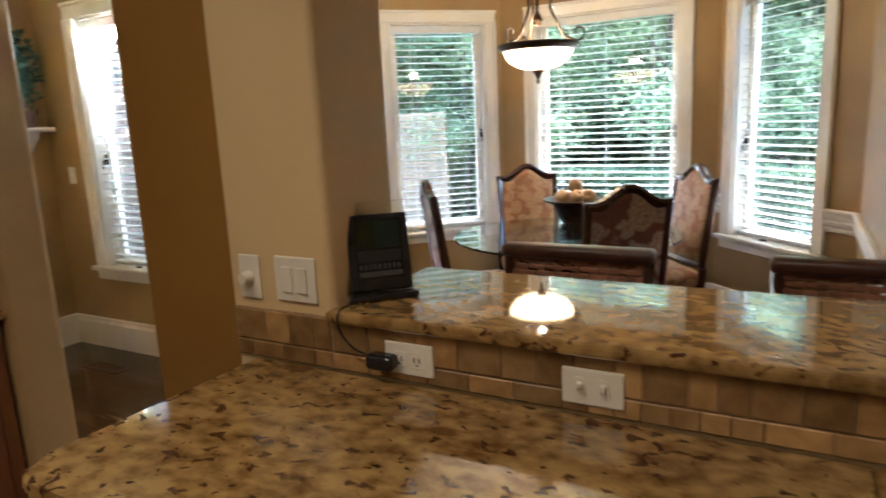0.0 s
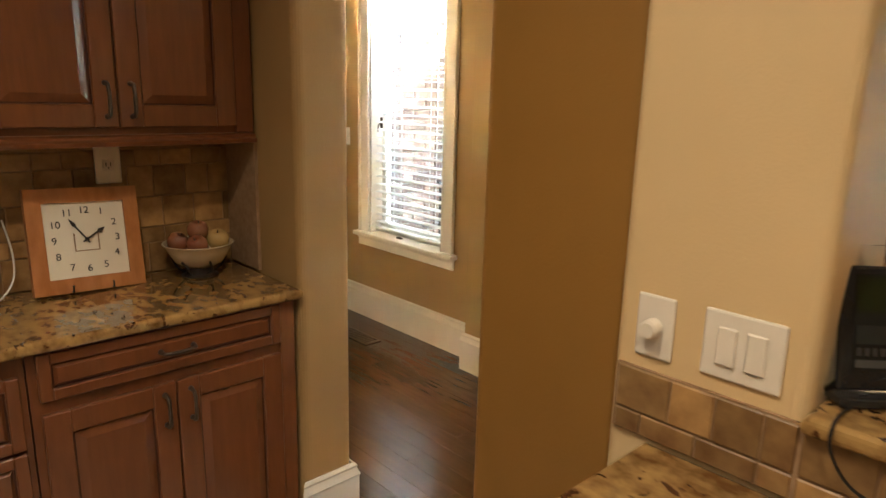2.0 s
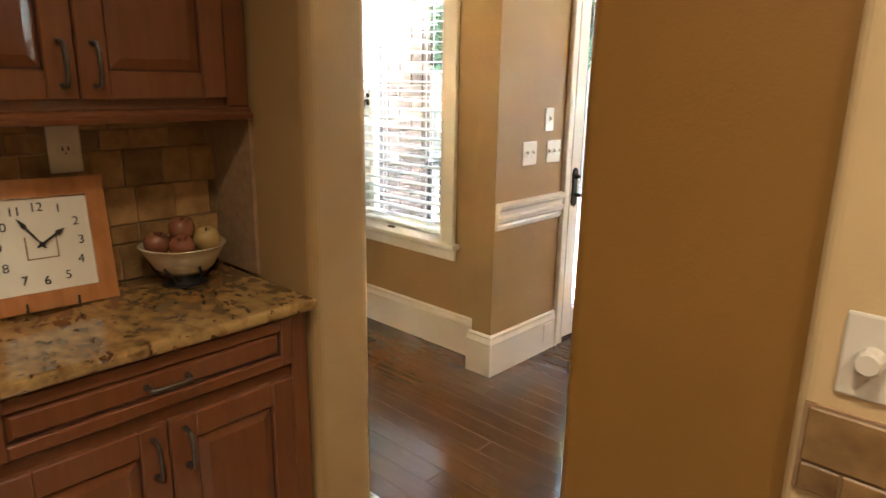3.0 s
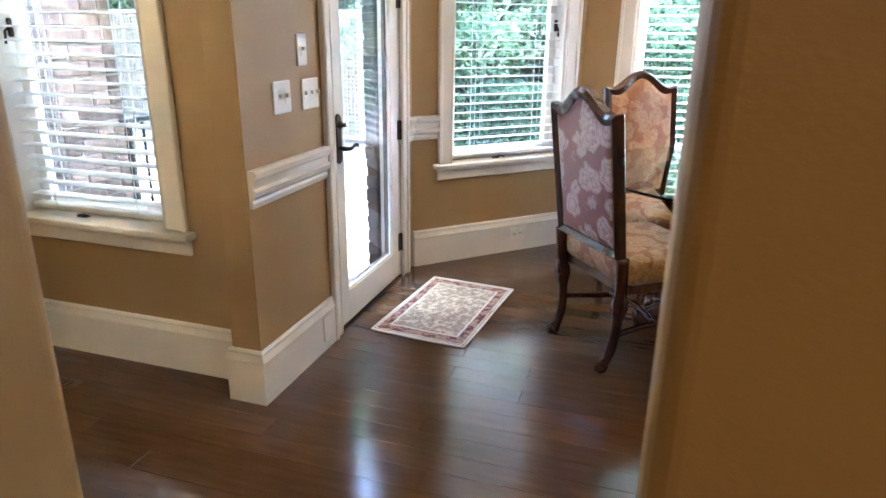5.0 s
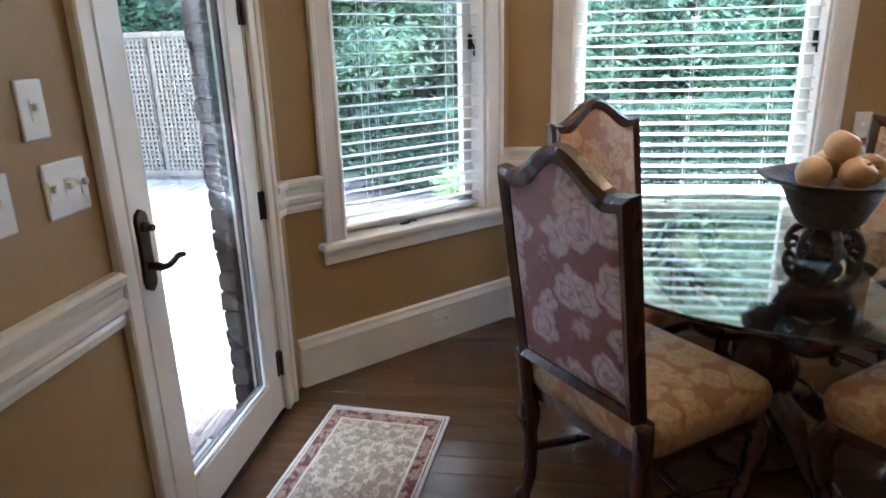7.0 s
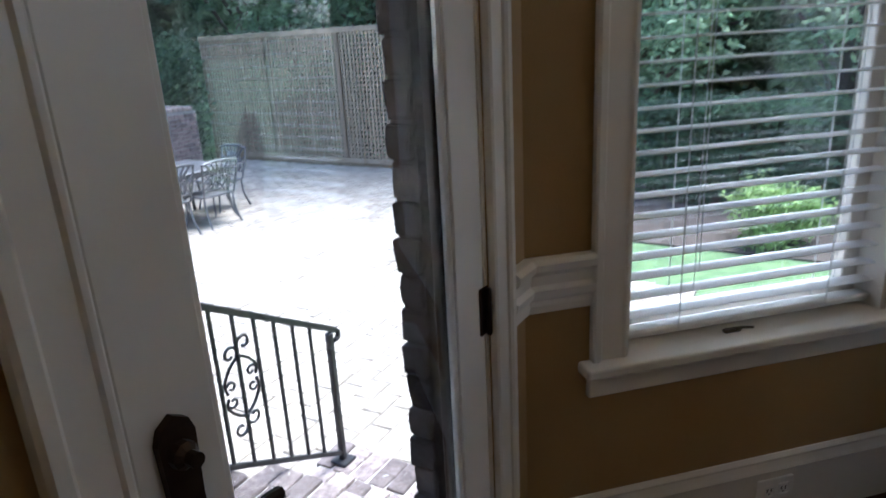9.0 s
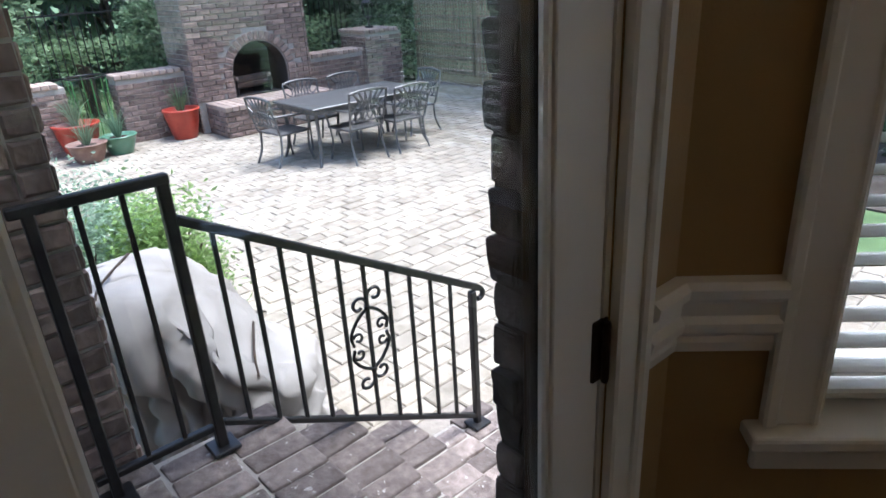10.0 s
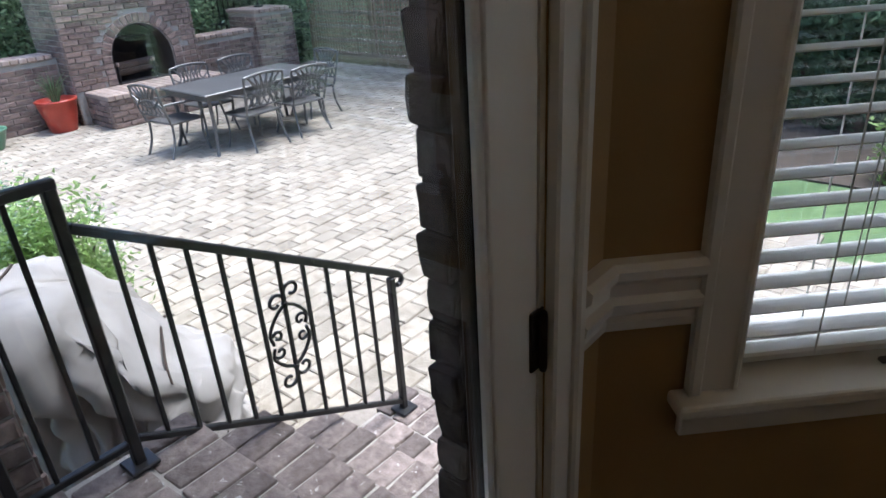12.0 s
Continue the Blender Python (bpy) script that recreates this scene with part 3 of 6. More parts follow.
def blind(m, s0, s1, label, tilt=14, bottom=SILL + 0.03, gap=0.05):
    par = thing("window_blind", m @ Matrix.Translation((0, 0.052, 0)), label, "blind", "window blinds")
    a, b = s0 + 0.02, s1 - 0.02
    part("headrail", box(bmesh.new(), a, b, -0.026, 0.026, HEAD - 0.07, HEAD - 0.016, bevel=0.003), BLIND, par)
    part("bottom_rail", box(bmesh.new(), a, b, -0.024, 0.024, bottom - 0.012, bottom + 0.008, bevel=0.005), BLIND, par)
    sl = bmesh.new()
    pr = [(-0.025, -0.0010), (-0.012, 0.0014), (0.0, 0.0022), (0.012, 0.0014), (0.025, -0.0010), (0.025, 0.0014), (0.012, 0.0038), (0.0, 0.0046), (-0.012, 0.0038), (-0.025, 0.0014)]
    prism(sl, pr, a, b, "x")
    z, first = bottom + 0.045, None
    while z < HEAD - 0.09:
        q = pose(0, 0, z, tilt)
        if first is None:
            first = part("slat", sl, BLIND, par, "", q)
        else:
            share("slat", first.data, par, q)
        z += gap
    for k in (0.16, 0.5, 0.84) if b - a > 0.9 else (0.2, 0.8):
        x = a + (b - a) * k
        for y in (-0.026, 0.026):
            part("ladder_cord", tube(bmesh.new(), [(x, y, bottom), (x, y, HEAD - 0.06)], 0.0017, 4), CORD, par)
    x = a + (b - a) * 0.24
    for d in (0, 0.012):
        part("lift_cord", tube(bmesh.new(), [(x + d, -0.034, bottom + 0.10 + d * 4), (x + d * 0.6, -0.034, HEAD - 0.06)], 0.0012, 4), CORD, par)
    return par


window("window_1", M_A, 0.25, 1.02, "white cased bay window beside the garden door", (0.995, 1.36))
window("window_2", M_B, 0.29, 1.37, "wide white cased bay window behind the dining table", (1.345, 1.34))
window("window_3", M_C, 0.165, 0.86, "white cased bay window on the far side", (0.19, 1.25))
window("window_4", M_HALL, 0.46, 1.17, "tall white cased hall window", (0.478, 1.32), 0.098)
blind(M_A, 0.25, 1.02, "white slatted blind lowered in the bay window", 0)
blind(M_B, 0.29, 1.37, "white slatted blind lowered in the wide window", 6)
blind(M_C, 0.165, 0.86, "white slatted blind lowered in the bay window", 6)
blind(M_HALL, 0.46, 1.17, "white slatted blind lowered in the hall window", 5)
# daylight in the hall window's opening
hd = bpy.data.lights.new("hall_daylight", "AREA")
hd.shape, hd.size, hd.size_y = "RECTANGLE", 0.68, 0.16
hd.energy, hd.color = 9.0, (0.92, 0.97, 1.0)
new("hall_daylight", hd).matrix_world = M_HALL @ pose(0.815, 0.17, HEAD - 0.04, -53)

# ---- garden door ----
M_D = M_DOOR
door = thing("door_1", Matrix(), "white full-glass garden door, closed, bronze hardware", "door", kind="structure")
casing(door, M_D, DOOR0, DOOR1, 0.0, DOORH, 0.071)
bm = boxes((DOOR0 - 0.001, DOOR0 + 0.012, 0.002, T - 0.001, 0.0, DOORH), (DOOR1 - 0.012, DOOR1 + 0.001, 0.002, T - 0.001, 0.0, DOORH), (DOOR0 + 0.012, DOOR1 - 0.012, 0.002, T - 0.001, DOORH - 0.012, DOORH + 0.001))
part("door_jamb", bm, TRIM, door, "", M_D)
bm = boxes((DOOR0 + 0.012, DOOR0 + 0.03, 0.052, 0.066, 0.02, DOORH - 0.012), (DOOR1 - 0.03, DOOR1 - 0.012, 0.052, 0.066, 0.02, DOORH - 0.012))
part("door_stop", bm, DARKGAP, door, "dark weather strip", M_D)
bm = box(bmesh.new(), DOOR0, DOOR1, -0.004, T + 0.05, -0.012, 0.012, bevel=0.004)
part("threshold", bm, BRONZE, door, "bronze threshold", M_D)
leaf = part("door_leaf", bmesh.new(), TRIM, door, "white painted stile and rail leaf", M_D)
d0, d1, g0, g1, gz0, gz1 = DOOR0 + 0.014, DOOR1 - 0.014, 0.742, 1.288, 0.165, DOORH - 0.16
bm = bmesh.new()
for q in ((d0, g0, 0.014, DOORH - 0.014), (g1, d1, 0.014, DOORH - 0.014), (g0, g1, 0.014, gz0), (g0, g1, gz1, DOORH - 0.014)):
    box(bm, q[0], q[1], 0.004, 0.048, q[2], q[3], bevel=0.002)
for q in ((g0 - 0.002, g0 + 0.012, gz0 - 0.002, gz1 + 0.002), (g1 - 0.012, g1 + 0.002, gz0 - 0.002, gz1 + 0.002), (g0 + 0.012, g1 - 0.012, gz0 - 0.002, gz0 + 0.012), (g0 + 0.012, g1 - 0.012, gz1 - 0.012, gz1 + 0.002)):
    box(bm, q[0], q[1], 0.009, 0.0235, q[2], q[3], bevel=0.004)
bm.to_mesh(leaf.data)
bm.free()
bm = bmesh.new()
for q in ((g0 + 0.0005, g0 + 0.014, gz0, gz1), (g1 - 0.014, g1 - 0.0005, gz0, gz1), (g0 + 0.014, g1 - 0.014, gz0, gz0 + 0.012), (g0 + 0.014, g1 - 0.014, gz1 - 0.012, gz1)):
    box(bm, q[0], q[1], 0.0305, 0.050, q[2], q[3], bevel=0.003)
part("glazing_bead", bm, BRONZE, leaf, "dark bronze outer glazing bead")
ob = part("pane", boxes((g0 + 0.004, g1 - 0.004, 0.024, 0.030, gz0 + 0.004, gz1 - 0.004)), PANE, leaf, "clear door glass")
ob.visible_shadow = False
for hz in (0.16, 0.778, 1.43, 2.08):
    bm = bmesh.new()
    lathe(bm, [(0, 0), (0.005, 0.0), (0.0065, 0.006), (0.0065, 0.094), (0.005, 0.1), (0, 0.1)], 8, Matrix.Translation((DOOR1 - 0.016, -0.008, hz)))
    box(bm, DOOR1 - 0.034, DOOR1 - 0.002, -0.001, 0.006, hz, hz + 0.1, bevel=0.002)
    part("hinge", bm, BRONZE, leaf, "dark bronze hinge")
bm = prism(bmesh.new(), [(0.684 + 0.023 * x, 0.884 + 0.106 * z) for x, z in ((-0.75, -0.9), (0, -1), (0.75, -0.9), (1, -0.75), (0.85, 0), (1, 0.75), (0.75, 0.9), (0, 1), (-0.75, 0.9), (-1, 0.75), (-0.85, 0), (-1, -0.75))], -0.006, 0.005, "y")
tube(bm, curve_pts([(0.684, -0.004, 0.845), (0.684, -0.045, 0.845), (0.706, -0.052, 0.847), (0.741, -0.05, 0.855), (0.771, -0.048, 0.849)], 5), [0.011] * 5 + [0.0085] * 16, 8)
lathe(bm, [(0, 0), (0.016, 0), (0.016, 0.012), (0.009, 0.018), (0.009, 0.03), (0, 0.03)], 10, Matrix.Translation((0.684, -0.004, 0.945)) @ Matrix.Rotation(radians(90), 4, "X"))
part("door_handle", bm, BRONZE, leaf, "oil-rubbed bronze lever on a long plate")


# ---- switch plates ----
def plate(m, w, h, label, toggles=0, kind="toggle", material=PLATE_W, category="light switch", name="light_switch"):
    """Local x across, z up, -y out of the wall."""
    par = thing(name, m, label, category)
    part("cover_plate", box(bmesh.new(), -w / 2, w / 2, -0.007, 0, -h / 2, h / 2, bevel=0.004, seg=2), material, par)
    for k in range(toggles):
        x = (k - (toggles - 1) / 2) * 0.046 if w > h * 0.9 or toggles < 2 else 0
        if kind == "toggle":
            bm = box(bmesh.new(), x - 0.005, x + 0.005, -0.02, -0.0075, -0.002, 0.012, bevel=0.002, m=None)
            box(bm, x - 0.008, x + 0.008, -0.0085, -0.0072, -0.02, 0.02)
            part("toggle", bm, material, par)
        elif kind == "rocker":
            bm = box(bmesh.new(), x - 0.016, x + 0.016, -0.0125, -0.0075, -0.033, 0.033, bevel=0.003)
            part("rocker", bm, material, par)
        elif kind == "knob":
            bm = lathe(bmesh.new(), [(0, -0.034), (0.013, -0.034), (0.016, -0.028), (0.017, -0.008), (0, -0.008)], 16, Matrix.Rotation(radians(-90), 4, "X"))
            part("dimmer_knob", bm, material, par)
        elif kind == "outlet":
            bm = box(bmesh.new(), x - 0.016, x + 0.016, -0.0095, -0.0072, -0.017, 0.017, bevel=0.003)
            part("receptacle", bm, material, par)
            for q in ((-0.008, -0.005, -0.004, 0.007), (0.005, 0.008, -0.004, 0.007), (-0.002, 0.002, -0.012, -0.008)):
                part("slot", boxes((x + q[0], x + q[1], -0.0105, -0.0096, q[2], q[3])), DARKGAP, par, "dark outlet slot")
    return par


plate(M_DOOR @ pose(0.405, 0, 1.255), 0.07, 0.114, "white wall plate with a small dark sensor", 1, "toggle")
plate(M_DOOR @ pose(0.25, 0, 1.097), 0.116, 0.114, "white double toggle switch plate beside the garden door", 2)
plate(M_DOOR @ pose(0.455, 0, 1.094), 0.125, 0.114, "white triple toggle switch plate beside the garden door", 3)
plate(M_DOOR @ pose(0.47, -0.0185, 0.105), 0.072, 0.114, "white cover plate on the tall baseboard", 0, category="wall plate", name="wall_plate")
plate(M_A @ pose(0.72, -0.0185, 0.115), 0.114, 0.07, "white outlet plate lying in the baseboard", 2, "outlet", category="outlet", name="wall_outlet")
plate(M_HALL @ pose(0.20, 0, 1.22), 0.07, 0.114, "white switch plate beside the hall window", 1)
plate(M_B @ pose(1.56, 0, 0.97), 0.07, 0.114, "white switch plate between the bay windows", 1)
plate(pose(1.755, -1.432, 1.11), 0.07, 0.114, "ivory dimmer plate on the cream column", 1, "knob", PLATE)
plate(pose(1.905, -1.432, 1.113), 0.128, 0.114, "ivory double rocker plate on the cream column", 2, "rocker", PLATE)
plate(pose(0.47, -1.238, 0.87, 0, 0, 180), 0.07, 0.114, "white switch plate on the hall side of the wall end", 1)
outlet_bar = plate(pose(2.225, -1.442, 0.957), 0.125, 0.075, "ivory double outlet plate in the tiled backsplash", 2, "outlet", PLATE, "outlet", "wall_outlet")
plate(pose(2.64, -1.442, 0.957), 0.122, 0.075, "ivory double switch plate in the tiled backsplash", 2, "toggle", PLATE)
plate(pose(0.112, -1.83, 1.262, 0, 0, 90), 0.075, 0.115, "ivory outlet plate in the tiled kitchen backsplash", 1, "outlet", PLATE, "outlet", "wall_outlet")


# ---- kitchen ----
KITCHEN_WATTS = 1.38
def front(par, name, w, h, m, handle=None, panel=True):
    """A framed cabinet front: local x across, z up, -y outwards, from the lower left corner."""
    f = 0.062 if panel and h > 0.3 else 0.03
    bm = bmesh.new()
    for q in ((0, f, 0, h), (w - f, w, 0, h), (f, w - f, 0, f), (f, w - f, h - f, h)):
        box(bm, q[0], q[1], -0.02, 0, q[2], q[3], bevel=0.003)
    d = part(name, bm, CHERRY, par, "", m)
    part("groove", boxes((f - 0.002, w - f + 0.002, -0.008, -0.002, f - 0.002, h - f + 0.002)), GLAZE, d, "dark glazed groove")
    g = f + (0.022 if panel and h > 0.3 else 0.007)
    bm = bmesh.new()
    lo = [(f + 0.005, -0.0085, f + 0.005), (w - f - 0.005, -0.0085, f + 0.005), (w - f - 0.005, -0.0085, h - f - 0.005), (f + 0.005, -0.0085, h - f - 0.005)]
    hi = [(g + 0.006, -0.0175, g + 0.006), (w - g - 0.006, -0.0175, g + 0.006), (w - g - 0.006, -0.0175, h - g - 0.006), (g + 0.006, -0.0175, h - g - 0.006)]
    a, b = [bm.verts.new(p) for p in lo], [bm.verts.new(p) for p in hi]
    bm.faces.new(b)
    for i in range(4):
        bm.faces.new((a[i], a[(i + 1) % 4], b[(i + 1) % 4], b[i]))
    part("panel", bm, CHERRY, d, "raised cherry panel")
    if handle:
        x, z, vert = handle
        e = [(0, 0, -0.045), (0, -0.028, -0.04), (0, -0.034, 0), (0, -0.028, 0.04), (0, 0, 0.045)]
        pts = curve_pts([(x + (0 if vert else p[2]), -0.02 + p[1], z + (p[2] if vert else 0)) for p in e], 5)
        bm = tube(bmesh.new(), pts, [0.0075 if i in (0, 1, len(pts) - 1, len(pts) - 2) else 0.0052 for i in range(len(pts))], 8)
        part("handle", bm, STEEL, d, "dark pewter bow pull", smooth=True)
    return d


def base_unit(y0, y1, label, drawers):
    par = thing("base_cabinet", pose(0.54, y0, 0, 0, 0, 90), label, "cabinet", "kitchen base cabinets")
    w = y1 - y0
    part("body", boxes((0.0, w, 0.0, 0.435, 0.10, 0.868)), CHERRY, par)
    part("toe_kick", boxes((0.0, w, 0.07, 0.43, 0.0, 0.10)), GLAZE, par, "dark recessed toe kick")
    if drawers:
        z = 0.125
        for h in (0.24, 0.24, 0.19):
            front(par, "drawer", w - 0.03, h, pose(0.015, 0, z), (w / 2, h / 2, False), False)
            z += h + 0.01
    else:
        front(par, "drawer", w - 0.075, 0.125, pose(0.02, 0, 0.735), (w / 2 - 0.03, 0.0625, False), False)
        d = (w - 0.075) / 2
        front(par, "door", d - 0.002, 0.575, pose(0.02, 0, 0.125), (d - 0.035, 0.50, True))
        front(par, "door", d - 0.002, 0.575, pose(0.02 + d + 0.002, 0, 0.125), (0.035, 0.50, True))
        part("filler", box(bmesh.new(), w - 0.05, w, -0.004, 0, 0.11, 0.866, bevel=0.001), CHERRY, par)
    return par


base_unit(-2.175, -1.447, "cherry base cabinet with one drawer over two doors", False)
base_unit(-2.80, -2.179, "cherry base cabinet with three stacked drawers", True)
base_unit(-3.53, -2.804, "cherry base cabinet with one drawer over two doors", False)


def upper_unit(y0, y1, label):
    par = thing("wall_cabinet", pose(0.308, y0, 0, 0, 0, 90), label, "cabinet", "kitchen wall cabinets")
    w = y1 - y0
    part("body", boxes((0.0, w, 0.0, 0.203, 1.365, 2.40)), CHERRY, par)
    bm = prism(bmesh.new(), [(-0.012, 1.332), (-0.03, 1.334), (-0.034, 1.345), (-0.022, 1.352), (-0.022, 1.358), (-0.012, 1.364), (0.02, 1.364), (0.02, 1.332)], 0, w, "x")
    part("light_rail", bm, CHERRY, par, "moulded cherry light rail")
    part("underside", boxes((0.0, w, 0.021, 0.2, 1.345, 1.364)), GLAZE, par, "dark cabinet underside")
    d = (w - 0.075) / 2
    front(par, "door", d - 0.002, 0.99, pose(0.015, 0, 1.385), (d - 0.032, 0.075, True))
    front(par, "door", d - 0.002, 0.99, pose(0.015 + d + 0.002, 0, 1.385), (0.032, 0.075, True))
    part("filler", box(bmesh.new(), w - 0.058, w, -0.012, 0, 1.366, 2.395, bevel=0.002), CHERRY, par)
    return par


upper_unit(-2.205, -1.445, "cherry wall cabinet with raised panel doors")
upper_unit(-2.97, -2.209, "cherry wall cabinet with raised panel doors")
upper_unit(-3.73, -2.974, "cherry wall cabinet with raised panel doors")
bm = bmesh.new()
box(bm, 0.102, 0.31, -1.442, -1.431, 0.905, 1.33)
tagged(part("splash_return", bm, GROUT), "tan tiled return at the end of the backsplash", "backsplash", kind="structure")


def slab(pts, z0, z1, r=0.011, bm=None):
    bm = prism(bm or bmesh.new(), pts, z0, z1)
    es = [e for e in bm.edges if abs(e.verts[0].co.z - e.verts[1].co.z) < 1e-6]
    bmesh.ops.bevel(bm, geom=es, offset=r, segments=3, affect="EDGES", profile=0.5)
    return bm


tagged(part("kitchen_worktop", slab([(0.112, -3.7), (0.583, -3.7), (0.583, -1.436), (0.112, -1.436)], 0.869, 0.9), GRANITE), "polished gold granite worktop with dark veins on the cabinets", "worktop")

# peninsula
ell = [(3.1 + 0.3 * math.cos(radians(a)), -1.787 + 0.217 * math.sin(radians(a))) for a in range(90, 271, 15)]
lft = [(3.0999, -2.07)] + rrect(1.762, 3.1, -2.07, -1.445, 0.07, (1, 0, 0, 0))[:6][::-1] + [(1.762, -1.445), (3.0999, -1.445)] + ell
bm = slab(lft, 0.869, 0.9)
ell2 = [(3.1 + 0.3 * math.cos(radians(a)), -1.787 + 0.217 * math.sin(radians(a))) for a in range(-90, 91, 15)]
bm2 = slab([(3.1001, -2.07)] + ell2 + [(3.1001, -1.445), (4.55, -1.445), (4.55, -2.07)], 0.869, 0.9, bm=bmesh.new())
me2 = bpy.data.meshes.new("tmp_half")
bm2.to_mesh(me2)
bm2.free()
bm.from_mesh(me2)
bpy.data.meshes.remove(me2)
tagged(part("peninsula_worktop", bm, GRANITE), "polished gold granite peninsula worktop with dark veins", "worktop")
bm = bmesh.new()
lathe(bm, [(1.0, 0.866), (0.97, 0.80), (0.9, 0.72), (0.6, 0.69), (0.0, 0.685)], 28, Matrix.Translation((3.1, -1.787, 0)) @ Matrix.Diagonal((0.31, 0.227, 1, 1)))
tagged(part("kitchen_sink", bm, BRONZE, smooth=True), "dark bronze oval sink set under the granite", "sink")
pen = thing("peninsula_cabinet", pose(1.80, -2.03, 0), "cherry peninsula cabinet under the granite worktop", "cabinet")
part("body", boxes((0, 0.98, 0.02, 0.585, 0.10, 0.868), (0.98, 2.75, 0.02, 0.585, 0.10, 0.66)), CHERRY, pen)
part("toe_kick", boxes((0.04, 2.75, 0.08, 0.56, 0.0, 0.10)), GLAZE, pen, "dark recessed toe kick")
for k in range(5):
    front(pen, "door", 0.52, 0.70, pose(0.02 + k * 0.54, 0.02, 0.13), (0.485 if k % 2 == 0 else 0.035, 0.62, True))
bm = boxes((2.01, 3.40, -1.432, -1.30, 0.0, 1.021))
tagged(part("wall_knee", bm, CREAM), "low painted wall carrying the raised bar", "wall", kind="structure")
bar = slab(rrect(2.011, 3.40, -1.464, -0.975, 0.004, (0, 0, 0, 0)), 1.0215, 1.053)
tagged(part("breakfast_bar_worktop", bar, GRANITE), "polished gold granite raised bar worktop reflecting the windows", "worktop")
bm = boxes((1.69, 2.01, -1.4385, -1.432, 0.9, 1.028), (2.01, 3.40, -1.4385, -1.432, 0.9, 1.021))
splash_bar = tagged(part("backsplash_bar", bm, GROUT), "tumbled travertine backsplash under the bar", "backsplash", kind="structure")
bm = boxes((0.10, 0.104, -3.7, -1.442, 0.9, 1.345))
splash_kit = tagged(part("backsplash_kitchen", bm, GROUT), "tumbled travertine backsplash behind the worktop", "backsplash", kind="structure")

# desk clock leaning on the backsplash
clock = thing("desk_clock", pose(0.218, -1.932, 0.904, 0, 0, 92) @ pose(0, 0, 0, -11, 2.0, 0), "square knotty pine clock with a cream dial leaning on the tiles", "clock")
S = 0.152
bm = bmesh.new()
for k in range(4):
    q = Matrix.Translation((0, 0, S)) @ Matrix.Rotation(radians(90 * k), 4, "Y")
    a = [(-S, -S), (S, -S), (S - 0.042, -S + 0.042), (-S + 0.042, -S + 0.042)]
    prism(bm, a, -0.012, 0.012, "y", q)
part("frame", bm, PINE, clock, "warm pine frame")
part("dial", boxes((-0.112, 0.112, -0.004, 0.004, S - 0.112, S + 0.112)), PAPER, clock, "cream square dial")


def lettering(text, size, m, parent, name="numeral"):
    cu = bpy.data.curves.new(name, "FONT")
    cu.body, cu.size, cu.align_x, cu.align_y, cu.extrude = text, size, "CENTER", "CENTER", 0.0006
    tmp = bpy.data.objects.new("tmp_text", cu)
    scene.collection.objects.link(tmp)
    bpy.context.view_layer.update()
    me = bpy.data.meshes.new_from_object(tmp.evaluated_get(bpy.context.evaluated_depsgraph_get()))
    bpy.data.objects.remove(tmp)
    me.materials.clear()
    me.materials.append(INK)
    return share(name, me, parent, m)


for k in range(1, 13):
    a = radians(90 - 30 * k)
    q = max(abs(math.cos(a)), abs(math.sin(a)))
    rr = 0.086 * (0.55 + 0.45 / q)
    lettering(str(k), 0.029, pose(rr * math.cos(a), -0.0055, S + rr * math.sin(a), 90, 0, 0), clock)
for ang, ln, w in ((90 - 325, 0.078, 0.0042), (90 - 58, 0.062, 0.005)):
    bm = bmesh.new()
    prism(bm, [(-0.012, -w * 0.5), (ln * 0.6, -w * 0.5), (ln * 0.7, -w * 1.4), (ln, 0), (ln * 0.7, w * 1.4), (ln * 0.6, w * 0.5), (-0.012, w * 0.5)], -0.009, -0.0075, "y",
          Matrix.Translation((0, 0, S)) @ Matrix.Rotation(radians(-ang), 4, "Y"))
    part("pointer", bm, INK, clock, "black clock pointer")
bm = lathe(bmesh.new(), [(0, 0), (0.006, 0), (0.006, 0.004), (0, 0.004)], 10, Matrix.Translation((0, -0.007, S)) @ Matrix.Rotation(radians(90), 4, "X"))
part("boss", bm, INK, clock)
part("dial_print", boxes((-0.034, -0.031, -0.0052, -0.0041, S - 0.034, S + 0.02), (0.031, 0.034, -0.0052, -0.0041, S - 0.034, S + 0.02), (-0.031, 0.031, -0.0052, -0.0041, S - 0.034, S - 0.031)), GROUT, clock, "faint square printed on the dial")
bm = bmesh.new()
for x in (-0.055, 0.055):
    tube(bm, [(x, 0.05, 0.004), (x, -0.022, 0.003), (x, -0.024, 0.022)], 0.0028, 6)
part("easel", bm, IRON, clock, "black wire easel feet")


def apple(name, m, r, material, label):
    bm = lathe(bmesh.new(), [(0, 0.62 * r), (0.16 * r, 0.72 * r), (0.42 * r, 0.88 * r), (0.75 * r, 0.72 * r), (0.98 * r, 0.22 * r), (0.95 * r, -0.25 * r), (0.72 * r, -0.72 * r), (0.4 * r, -0.9 * r), (0.14 * r, -0.82 * r), (0, -0.76 * r)], 18)
    a = part(name, bm, material, None, "", m, smooth=True)
    part("stalk", tube(bmesh.new(), [(0, 0, 0.62 * r), (0.08 * r, 0, 1.0 * r)], 0.05 * r, 5), BARK, a, "short brown stalk")
    return tagged(a, label, "fruit", "fruit")


